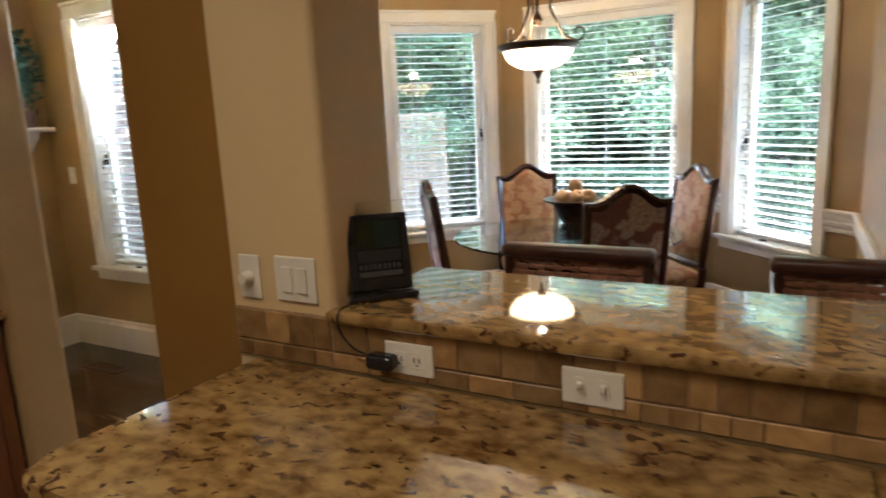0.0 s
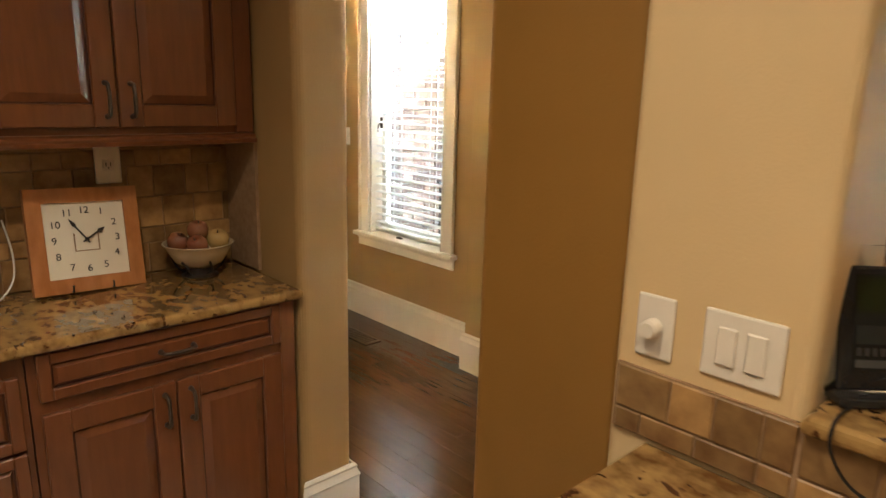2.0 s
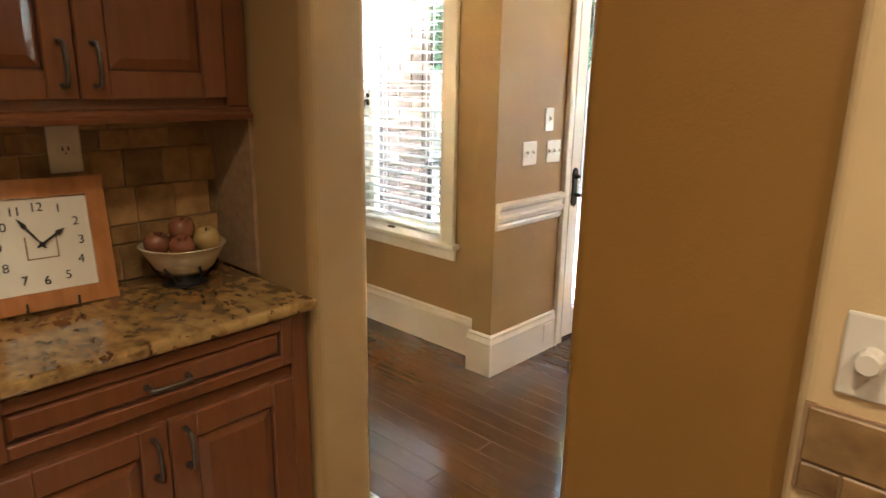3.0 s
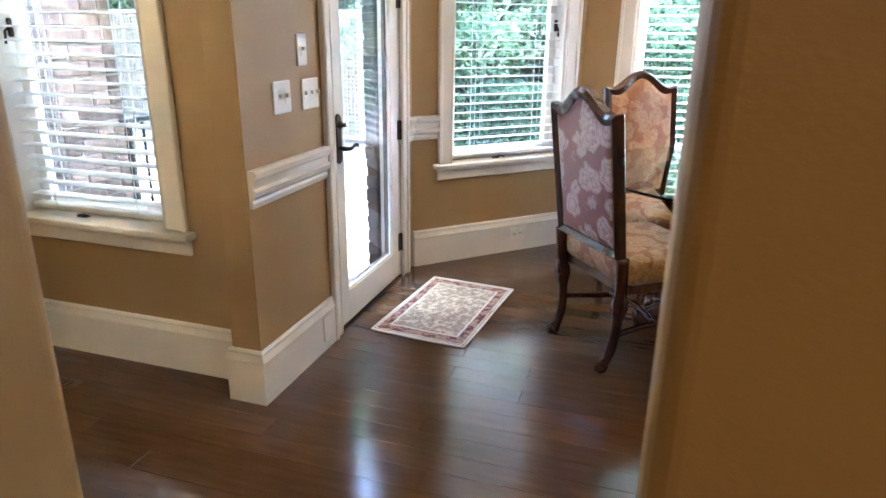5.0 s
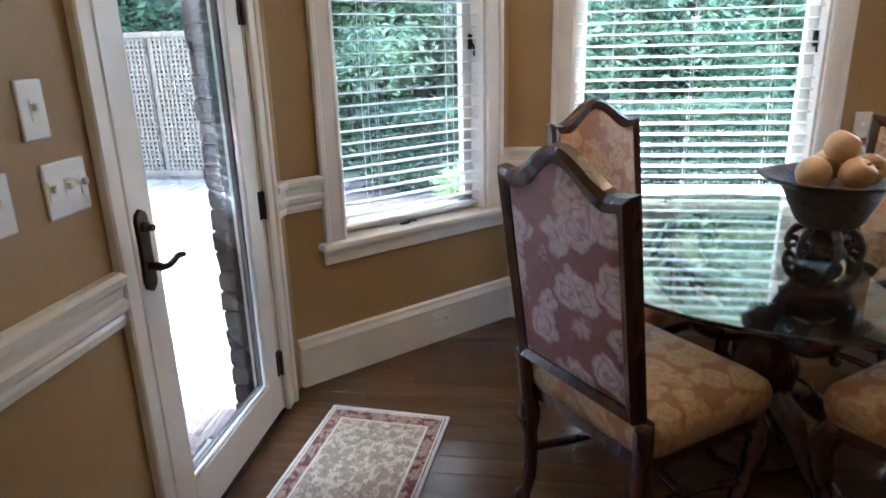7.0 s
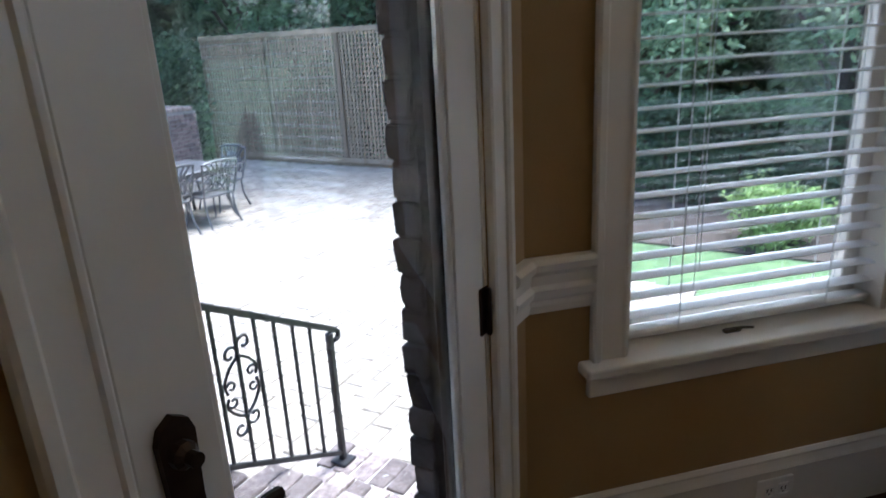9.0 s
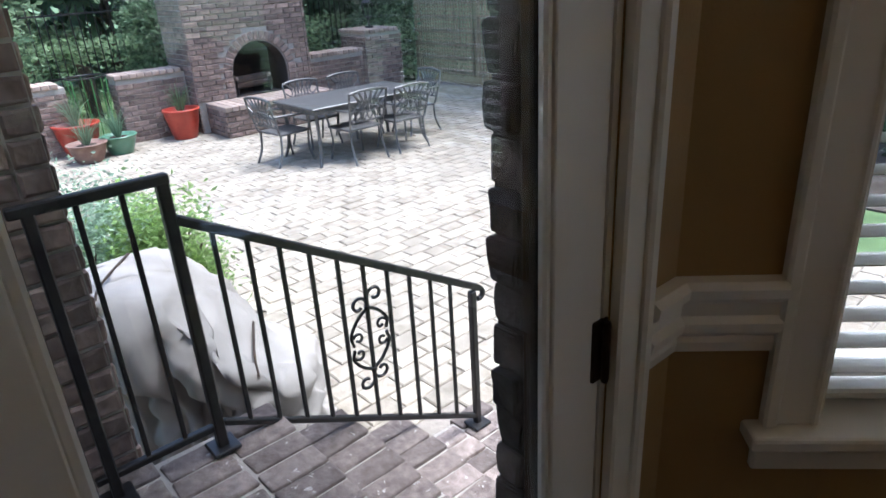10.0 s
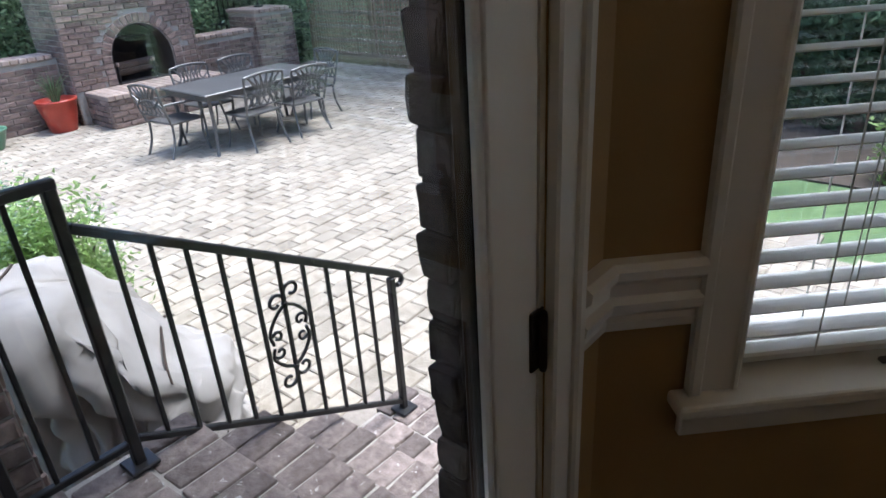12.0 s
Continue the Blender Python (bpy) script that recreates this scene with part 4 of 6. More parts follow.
bowl = thing("fruit_bowl", pose(0.235, -1.612, 0.9), "cream ceramic bowl with brown scroll pattern holding fruit", "bowl")
bm = lathe(bmesh.new(), [(0, 0.03), (0.045, 0.032), (0.075, 0.05), (0.095, 0.085), (0.107, 0.108), (0.112, 0.110), (0.106, 0.112), (0.09, 0.088), (0.068, 0.054), (0.03, 0.04), (0, 0.04)], 28)
part("vessel", bm, CERAMIC, bowl, smooth=True)
bm = lathe(bmesh.new(), [(0.05, 0.0), (0.058, 0.004), (0.045, 0.012), (0.04, 0.03), (0.03, 0.03), (0.03, 0.0)], 20)
part("foot", bm, IRON, bowl, "dark metal foot ring")
for k in range(6):
    a = radians(60 * k)
    bm = tube(bmesh.new(), curve_pts([(0.04 * math.cos(a), 0.04 * math.sin(a), 0.01), (0.066 * math.cos(a + .2), 0.066 * math.sin(a + .2), 0.03), (0.085 * math.cos(a), 0.085 * math.sin(a), 0.062)], 4), 0.004, 5)
    part("scroll", bm, IRON, bowl, "dark metal scroll")
for x, y, z, r, mt in ((-0.03, -0.055, 0.112, 0.034, APPLE_R), (0.04, -0.02, 0.110, 0.034, APPLE_R), (-0.045, 0.02, 0.115, 0.033, APPLE_R), (0.015, 0.06, 0.115, 0.036, APPLE_Y), (0.0, 0.0, 0.150, 0.034, APPLE_R)):
    apple("apple", pose(0.235 + x, -1.612 + y, 0.9 + z, 20 * x * 30, 15, 0), r, mt, "glossy red apple in the ceramic bowl" if mt is APPLE_R else "pale yellow apple in the ceramic bowl")
bm = tube(bmesh.new(), curve_pts([(0.11, -2.12, 1.12), (0.15, -2.11, 1.02), (0.20, -2.13, 0.95), (0.24, -2.20, 0.906), (0.25, -2.35, 0.905)], 6), 0.0028, 6)
tagged(part("lamp_cord", bm, CORD), "thin white cord trailing onto the worktop", "cord")

# tablet on the bar
tab = thing("tablet_display", pose(2.078, -1.318, 1.054, 0, 0, 45), "black tablet display in a clear stand on the bar", "tablet")
part("base", box(bmesh.new(), -0.085, 0.085, -0.035, 0.05, 0.0, 0.016, bevel=0.005, seg=2), BLACKPL, tab)
q = pose(0, 0.0, 0.017, -12)
dev = part("device", box(bmesh.new(), -0.077, 0.077, -0.008, 0.004, 0.0, 0.190, bevel=0.005, seg=2), BLACKPL, tab, "", q)
SCREEN = surface("dim_screen", (0.008, 0.010, 0.010), (0.014, 0.016, 0.016), 0.03, 6, 2)
part("screen", boxes((-0.058, 0.058, -0.0095, -0.0082, 0.03, 0.178)), SCREEN, dev, "dim glossy screen")
for x0, x1, z0, z1, c in ((-0.054, -0.012, 0.12, 0.172, (0.012, 0.018, 0.006)), (-0.008, 0.054, 0.105, 0.172, (0.012, 0.022, 0.018)), (-0.054, 0.054, 0.072, 0.10, (0.02, 0.022, 0.02)), (-0.054, 0.054, 0.036, 0.048, (0.06, 0.06, 0.055))):
    mt = surface("screen_tile", c, tuple(v * 1.3 for v in c), 0.1, 20, 2)
    part("screen_tile", boxes((x0, x1, -0.0100, -0.0096, z0, z1)), mt, dev)
bm = bmesh.new()
for k in range(9):
    box(bm, -0.052 + k * 0.0118, -0.045 + k * 0.0118, -0.0100, -0.0096, 0.054, 0.066)
part("screen_print", bm, INK, dev, "row of small dark marks")
part("clear_stand", box(bmesh.new(), -0.088, 0.088, 0.006, 0.0105, -0.004, 0.222, bevel=0.001), ACRYLIC, tab, "clear acrylic back plate", q)
bm = tube(bmesh.new(), curve_pts([(2.07, -1.30, 1.062), (2.052, -1.40, 1.058), (2.052, -1.462, 1.056), (2.056, -1.474, 1.02), (2.085, -1.468, 0.975), (2.135, -1.462, 0.955)], 6), 0.0026, 6)
tagged(part("charging_cable", bm, BLACKPL), "thin black cable from the tablet to its adapter", "cable")
ad = box(bmesh.new(), 2.135, 2.205, -1.495, -1.4525, 0.936, 0.972, bevel=0.012, seg=3)
tagged(part("power_adapter", ad, BLACKPL), "black power adapter plugged in the backsplash outlet", "adapter")

# recessed kitchen lights
for x, y in ((1.72, -2.42), (2.75, -2.75), (2.0, -3.9), (3.6, -3.6)):
    can = thing("recessed_light", pose(x, y, CROWN), "round white recessed ceiling light, switched on", "ceiling light", "recessed lights")
    part("ring", lathe(bmesh.new(), [(0.058, 0.0), (0.058, -0.004), (0.085, -0.006), (0.09, 0.0)], 24), TRIM, can)
    part("lens", lathe(bmesh.new(), [(0, -0.001), (0.057, -0.001), (0.057, -0.003), (0, -0.003)], 24), BULB, can, "glowing warm lens")
    ld = bpy.data.lights.new("downlight", "SPOT")
    ld.energy, ld.color, ld.spot_size, ld.spot_blend, ld.shadow_soft_size = KITCHEN_WATTS, (1.0, 0.78, 0.52), radians(130), 0.8, 0.05
    lo = new("downlight", ld)
    lo.matrix_world = Matrix.Translation((x, y, CROWN - 0.03))

# ---- breakfast nook ----
TC = Vector((1.70, 1.31, 0))
TOP = 0.742
table = thing("dining_table", pose(TC.x, TC.y, 0, 0, 0, 20), "round glass dining table on a dark carved pedestal", "table")
bm = lathe(bmesh.new(), [(0, TOP - 0.013), (0.704, TOP - 0.013), (0.71, TOP - 0.009), (0.71, TOP - 0.004), (0.704, TOP), (0, TOP)], 72)
part("glass_top", bm, TABLEGLASS, table, "round clear glass top with green edge")
bm = lathe(bmesh.new(), [(0, 0.02), (0.17, 0.02), (0.18, 0.06), (0.13, 0.09), (0.08, 0.14), (0.065, 0.2), (0.10, 0.27), (0.115, 0.34), (0.09, 0.42), (0.06, 0.47), (0.075, 0.5), (0.06, 0.54), (0.10, 0.6), (0.16, 0.66), (0.17, 0.69), (0, 0.69)], 24)
part("pedestal", bm, MAHOG, table, "turned mahogany pedestal", smooth=True)
foot = None
for k in range(4):
    q = pose(0, 0, 0, 0, 0, 90 * k)
    if foot is None:
        bm = tube(bmesh.new(), curve_pts([(0.08, 0, 0.25), (0.17, 0, 0.20), (0.27, 0, 0.11), (0.38, 0, 0.045), (0.44, 0, 0.035)], 5), [0.05] * 6 + [0.042] * 10 + [0.035] * 5, 8)
        foot = part("foot", bm, MAHOG, table, "", q, smooth=True)
        bm = tube(bmesh.new(), curve_pts([(0.09, 0, 0.48), (0.2, 0, 0.5), (0.3, 0, 0.58), (0.39, 0, 0.68), (0.42, 0, 0.722)], 5), [0.05] * 8 + [0.036] * 13, 8)
        tube(bm, spiral(0.36, 0.665, 0.06, 0.012, 60, 460, 18), 0.012, 6)
        tube(bm, spiral(0.22, 0.63, 0.065, 0.012, -30, 400, 18), 0.013, 6)
        arm = part("bracket", bm, MAHOG, table, "scrolled bracket under the glass", q, smooth=True)
    else:
        share("foot", foot.data, table, q)
        share("bracket", arm.data, table, q)
bm = lathe(bmesh.new(), [(0.34, 0.690), (0.40, 0.690), (0.405, 0.712), (0.40, 0.726), (0.34, 0.726), (0.335, 0.71), (0.34, 0.690)], 40)
part("ring", bm, MAHOG, table, "dark ring carrying the glass")


def dining_chair(m):
    par = thing("dining_chair", m, "dark carved dining chair with floral upholstered seat and back", "chair", "chairs round the dining table")
    tilt = Matrix.Translation((0, -0.235, 0.46)) @ Matrix.Rotation(radians(8), 4, "X")

    def top(x):
        u = abs(x) / 0.234
        return 0.594 + 0.086 * (0.5 + 0.5 * math.cos(math.pi * min(1, u / 0.82))) if u < 0.82 else 0.594 + (u - 0.82) * 0.03
    xs = [-0.234 + 0.468 * k / 24 for k in range(25)]
    outer = [(-0.228, 0.03)] + [(x, top(x)) for x in xs] + [(0.228, 0.03)]
    inner = [(-0.192, 0.068)] + [(x * 0.83, top(x) - 0.042) for x in xs] + [(0.192, 0.068)]
    bm = bmesh.new()
    rows = []
    for (o, i) in zip(outer, inner):
        mid = ((o[0] * 2 + i[0]) / 3, (o[1] * 2 + i[1]) / 3)
        rows.append([bm.verts.new(v) for v in ((o[0], -0.014, o[1]), (mid[0], -0.026, mid[1]), (i[0], -0.016, i[1]), (i[0], 0.018, i[1]), (mid[0], 0.028, mid[1]), (o[0], 0.016, o[1]))])
    for k in range(len(rows)):
        a, b = rows[k], rows[(k + 1) % len(rows)]
        for j in range(6):
            bm.faces.new((a[j], a[(j + 1) % 6], b[(j + 1) % 6], b[j]))
    part("back_frame", bm, MAHOG, par, "arched dark wooden frame", tilt)
    for nm, y0, y1, lab, mt in (("backrest", 0.0, 0.030, "floral damask back pad", DAMASK_W), ("rear_panel", -0.002, -0.019, "mauve floral damask rear panel", DAMASK)):
        bm = bmesh.new()
        c = Vector((0, y1, 0.34))
        r0 = [bm.verts.new((p[0] * 1.01, y0, p[1])) for p in inner]
        r1 = [bm.verts.new((p[0] * 0.985, (y0 + y1 * 2) / 3, 0.34 + (p[1] - 0.34) * 0.985)) for p in inner]
        r2 = [bm.verts.new((p[0] * 0.86, y1, 0.34 + (p[1] - 0.34) * 0.88)) for p in inner]
        for a, b in ((r0, r1), (r1, r2)):
            for k in range(len(a)):
                j = (k + 1) % len(a)
                bm.faces.new((a[k], a[j], b[j], b[k]))
        bm.faces.new(r2)
        part(nm, bm, mt, par, lab, tilt, smooth=True)
    bm = bmesh.new()
    rings = []
    for z, g in ((0.385, 0.96), (0.41, 1.0), (0.445, 1.015), (0.47, 0.985), (0.487, 0.90), (0.497, 0.70), (0.50, 0.35)):
        pts = rrect(-0.255 * g, 0.255 * g, -0.225 * g, 0.245 * g, 0.05 * g, n=4)
        rings.append([bm.verts.new((x * (1 - 0.10 * (0.24 - y) * 1.2), y, z)) for x, y in pts])
    for a, b in zip(rings, rings[1:]):
        for k in range(len(a)):
            j = (k + 1) % len(a)
            bm.faces.new((a[k], a[j], b[j], b[k]))
    bm.faces.new(rings[-1])
    bm.faces.new(rings[0][::-1])
    part("seat", bm, DAMASK_W, par, "golden floral damask seat cushion", smooth=True)
    bm = prism(bmesh.new(), [(x * (1 - 0.10 * (0.24 - y) * 1.2), y) for x, y in rrect(-0.24, 0.24, -0.215, 0.23, 0.03, n=3)], 0.345, 0.387)
    part("seat_frame", bm, MAHOG, par, "dark moulded seat rail")
    for sx in (-1, 1):
        bm = tube(bmesh.new(), curve_pts([(sx * 0.205, 0.205, 0.37), (sx * 0.228, 0.228, 0.29), (sx * 0.212, 0.212, 0.16), (sx * 0.20, 0.20, 0.07), (sx * 0.215, 0.222, 0.022), (sx * 0.222, 0.235, 0.014)], 5), [0.038] * 4 + [0.034] * 5 + [0.025] * 6 + [0.019] * 5 + [0.024] * 6, 8)
        part("front_leg", bm, MAHOG, par, "", None, True)
        bm = tube(bmesh.new(), curve_pts([(sx * 0.232, -0.240, 0.50), (sx * 0.228, -0.232, 0.40), (sx * 0.222, -0.226, 0.31), (sx * 0.214, -0.222, 0.21), (sx * 0.202, -0.230, 0.10), (sx * 0.196, -0.255, 0.035), (sx * 0.196, -0.275, 0.016)], 5), [0.026] * 9 + [0.031, 0.034, 0.036, 0.034, 0.028] + [0.021] * 8 + [0.019] * 4 + [0.024, 0.027, 0.029, 0.028, 0.025], 8)
        lathe(bm, [(0, -0.014), (0.026, -0.011), (0.031, 0.0), (0.026, 0.011), (0, 0.014)], 12, Matrix.Translation((sx * 0.2, -0.268, 0.024)) @ Matrix.Rotation(radians(90), 4, 'Y'))
        tube(bm, [(x + sx * 0.222, y, z) for x, _, z in spiral(0, 0.275, 0.024, 0.006, 0, 300, 10) for y in (-0.25,)], 0.008, 5)
        part("rear_leg", bm, MAHOG, par, "", None, True)
        bm = tube(bmesh.new(), curve_pts([(sx * 0.205, 0.2, 0.15), (sx * 0.17, 0.0, 0.165), (sx * 0.215, -0.225, 0.17)], 6), 0.014, 6)
        part("stretcher", bm, MAHOG, par, "", None, True)
    bm = tube(bmesh.new(), curve_pts([(-0.175, 0.0, 0.165), (0, 0.01, 0.19), (0.175, 0.0, 0.165)], 6), 0.014, 6)
    part("stretcher", bm, MAHOG, par, "", None, True)
    return par


chair = None
for phi, dist in ((218, 0.556), (128, 0.52), (38, 0.57), (308, 0.57)):
    p = TC + Vector((math.cos(radians(phi)), math.sin(radians(phi)), 0)) * dist
    q = pose(p.x, p.y, 0, 0, 0, phi + 90)
    chair = dining_chair(q) if chair is None else (copy_thing(chair, q) and chair)

# footed fruit bowl on the table
cb = thing("pedestal_bowl", pose(1.79, 1.21, TOP + 0.0005), "dark carved pedestal bowl with fruit on the glass table", "bowl")
part("vessel", lathe(bmesh.new(), [(0, 0.085), (0.07, 0.087), (0.084, 0.10), (0.098, 0.125), (0.112, 0.155), (0.124, 0.185), (0.142, 0.208), (0.18, 0.222), (0.196, 0.230), (0.194, 0.236), (0.175, 0.232), (0.138, 0.218), (0.115, 0.19), (0.09, 0.15), (0, 0.14)], 32), CARVED, cb, smooth=True)
part("base", lathe(bmesh.new(), [(0, 0), (0.06, 0), (0.062, 0.012), (0.048, 0.03), (0.044, 0.055), (0.06, 0.078), (0.066, 0.086), (0, 0.086)], 24), CARVED, cb, smooth=True)
for k in range(6):
    bm = bmesh.new()
    tube(bm, spiral(0.078, 0.024, 0.022, 0.006, -80, 330, 14), 0.010, 6)
    tube(bm, curve_pts([(0.062, 0, 0.082), (0.082, 0, 0.066), (0.094, 0, 0.045), (0.098, 0, 0.026)], 4), [0.013] * 6 + [0.010] * 7, 6)
    part("scroll_leaf", bm, CARVED, cb, "", pose(0, 0, 0, 0, 0, 30 + 60 * k), True)
for x, y, z, r in ((-0.07, -0.03, 0.245, 0.047), (0.03, -0.06, 0.25, 0.045), (0.085, 0.0, 0.25, 0.046), (0.0, 0.06, 0.25, 0.047), (0.005, -0.005, 0.315, 0.046)):
    apple("apple", pose(1.79 + x, 1.21 + y, TOP + z, 40 * x * 20, 30, 0), r, APPLE_T, "tan and gold fruit piled in the pedestal bowl")

# pendant
pd = thing("pendant_lamp", pose(1.575, 1.19, 0), "bronze pendant with a glowing alabaster bowl above the table", "pendant lamp")
part("bowl", lathe(bmesh.new(), [(0.205, 1.862), (0.195, 1.83), (0.165, 1.79), (0.11, 1.76), (0.05, 1.748), (0.0, 1.746), (0.0, 1.752), (0.05, 1.754), (0.11, 1.767), (0.16, 1.797), (0.188, 1.833), (0.198, 1.862)], 40), ALABASTER, pd, "lit amber alabaster glass", smooth=True)
part("rim", lathe(bmesh.new(), [(0.196, 1.856), (0.222, 1.856), (0.232, 1.868), (0.244, 1.884), (0.238, 1.896), (0.20, 1.896), (0.196, 1.856)], 40), BRONZE, pd, "dark bronze rim", smooth=True)
part("finial", lathe(bmesh.new(), [(0, 1.664), (0.006, 1.668), (0.012, 1.682), (0.006, 1.694), (0.014, 1.704), (0.022, 1.722), (0.034, 1.742), (0.03, 1.748), (0, 1.75)], 16), BRONZE, pd, "turned bronze finial", smooth=True)
part("stem", lathe(bmesh.new(), [(0, 2.0), (0.02, 2.0), (0.03, 2.03), (0.018, 2.06), (0.009, 2.08), (0.009, 2.70), (0.06, 2.71), (0.07, 2.749), (0, 2.749)], 16), BRONZE, pd)
for k in range(3):
    bm = tube(bmesh.new(), curve_pts([(0.015, 0, 2.30), (0.09, 0, 2.27), (0.10, 0, 2.18), (0.075, 0, 2.10), (0.12, 0, 2.0), (0.16, 0, 1.93), (0.225, 0, 1.90)], 5), 0.008, 6)
    tube(bm, [(0.235 + x, y, 1.945 + z) for x, y, z in spiral(0, 0, 0.048, 0.012, -100, 220, 14)], 0.006, 6)
    part("arm", bm, BRONZE, pd, "scrolled bronze arm", pose(0, 0, 0, 0, 0, 120 * k + 10), True)
pl = bpy.data.lights.new("pendant_bulb", "POINT")
pl.energy, pl.color, pl.shadow_soft_size = 1.2, (1.0, 0.72, 0.42), 0.05
new("pendant_bulb", pl).location = (1.575, 1.19, 1.93)

# bar stools
stool = None
for x in (2.39, 3.15):
    q = pose(x, -0.985, -0.008, 0, 0, 0)
    if stool:
        copy_thing(stool, q)
        continue
    stool = thing("bar_stool", q, "brown leather bar stool with woven back at the bar", "bar stool", "stools at the bar")
    part("seat", box(bmesh.new(), -0.22, 0.22, -0.21, 0.21, 0.68, 0.75, bevel=0.025, seg=3), LEATHER, stool, "padded brown leather seat", None, True)
    for sx in (-1, 1):
        for sy in (-1, 1):
            part("leg", tube(bmesh.new(), [(sx * 0.19, sy * 0.18, 0.69), (sx * 0.21, sy * 0.2, 0.0)], [0.024, 0.017], 6), MAHOG, stool)
        part("post", tube(bmesh.new(), [(sx * 0.205, 0.2, 0.69), (sx * 0.215, 0.25, 1.06)], 0.018, 6), MAHOG, stool)
        part("footrest", tube(bmesh.new(), [(sx * 0.2, -0.19, 0.25), (sx * 0.2, 0.19, 0.25)], 0.012, 6), MAHOG, stool)
    part("footrest", tube(bmesh.new(), [(-0.2, -0.19, 0.25), (0.2, -0.19, 0.25)], 0.012, 6), MAHOG, stool)
    part("top_rail", box(bmesh.new(), -0.235, 0.235, 0.215, 0.285, 1.055, 1.098, bevel=0.017, seg=3), LEATHER, stool, "rolled dark leather top rail", None, True)
    bm = bmesh.new()
    for r in range(13):
        for c in range(15):
            y = 0.252 - 0.012 * (12 - r) / 4.3 + (0.005 if (r + c) % 2 else -0.005)
            x = -0.207 + c * 0.0277
            box(bm, x - 0.001, x + 0.0285, y - 0.007, y + 0.003, 0.80 + r * 0.0197, 0.80 + r * 0.0197 + 0.0185, bevel=0.0045)
    tagged(part("woven_back", bm, WEAVE, stool, "woven brown leather strips"), kind="stuff")

# rug
rug = thing("door_rug", pose(0.384, 1.05, 0.0, 0, 0, -5), "small red and cream floral rug at the garden door", "rug")
bm = bmesh.new()
W, L = 0.235, 0.375
for q in ((-W, W, -L, -L + 0.016), (-W, W, L - 0.016, L), (-W, -W + 0.012, -L + 0.016, L - 0.016), (W - 0.012, W, -L + 0.016, L - 0.016)):
    box(bm, q[0], q[1], q[2], q[3], 0.0005, 0.0085, bevel=0.002)
part("binding", bm, RUGEDGE, rug, "cream bound edge")
bm = bmesh.new()
w, l = W - 0.012, L - 0.016
for q in ((-w, w, -l, -l + 0.075), (-w, w, l - 0.075, l), (-w, -w + 0.06, -l + 0.075, l - 0.075), (w - 0.06, w, -l + 0.075, l - 0.075)):
    box(bm, q[0], q[1], q[2], q[3], 0.0005, 0.008)
part("border", bm, RUGRED, rug, "red floral border")
bm = bmesh.new()
for o, t in ((0.004, 0.006), (0.052, 0.008)):
    a, b = w - o, l - o * 1.25
    for q in ((-a, a, -b, -b + t), (-a, a, b - t, b), (-a, -a + t, -b + t, b - t), (a - t, a, -b + t, b - t)):
        box(bm, q[0], q[1], q[2], q[3], 0.006, 0.0086)
part("guard_stripe", bm, RUGEDGE, rug, "thin cream stripes framing the border")
part("field", boxes((-w + 0.06, w - 0.06, -l + 0.075, l - 0.075, 0.0005, 0.0078)), RUGCREAM, rug, "cream floral field")

# hall: shelf with plant, floor register
sh = thing("wall_shelf", pose(-1.62, -0.06, 1.52, 0, 0, 90), "small white moulded wall shelf in the hall", "shelf")
part("board", box(bmesh.new(), -0.14, 0.14, -0.16, 0, 0.0, 0.03, bevel=0.006), TRIM, sh)
part("corbel", prism(bmesh.new(), [(0, 0), (-0.12, 0), (-0.10, -0.04), (-0.03, -0.10), (0, -0.13)], -0.05, 0.05, "x"), TRIM, sh)
pot = thing("hall_plant", pose(-1.54, -0.06, 1.5505), "dark green trailing plant in a small pot", "plant")
part("pot", lathe(bmesh.new(), [(0, 0), (0.045, 0), (0.06, 0.10), (0.063, 0.11), (0.055, 0.11), (0.05, 0.09), (0, 0.09)], 16), CLAYPOT, pot)


def foliage(name, material, parent, count, spread_fn, size, seed, label="", m=None):
    """Many small bent leaves at places drawn by spread_fn(rng)."""
    rng = np.random.default_rng(seed)
    c = spread_fn(rng, count)
    d = rng.normal(size=(count, 3))
    d[:, 2] *= 0.6
    d /= np.linalg.norm(d, axis=1)[:, None]
    u = np.cross(d, rng.normal(size=(count, 3)))
    u /= np.linalg.norm(u, axis=1)[:, None]
    n = np.cross(d, u)
    s = size * rng.uniform(0.6, 1.4, (count, 1))
    v = np.stack([c - d * s, c + u * s * 0.42 + n * s * 0.12, c + d * s, c - u * s * 0.42 + n * s * 0.12], 1).reshape(-1, 3)
    f = np.arange(count * 4).reshape(-1, 4)
    me = bpy.data.meshes.new(name)
    me.from_pydata(v.tolist(), [], f.tolist())
    me.materials.append(material)
    ob = new(name, me)
    ob.parent = parent
    if m is not None:
        ob.matrix_basis = m
    if label:
        ob["label"] = label
    return ob


def blob(cx, cy, cz, rx, ry, rz, hollow=0.55):
    def fn(rng, n):
        p = rng.normal(size=(n, 3))
        p /= np.linalg.norm(p, axis=1)[:, None]
        return p * (rng.uniform(hollow, 1, (n, 1))) * (rx, ry, rz) + (cx, cy, cz)
    return fn


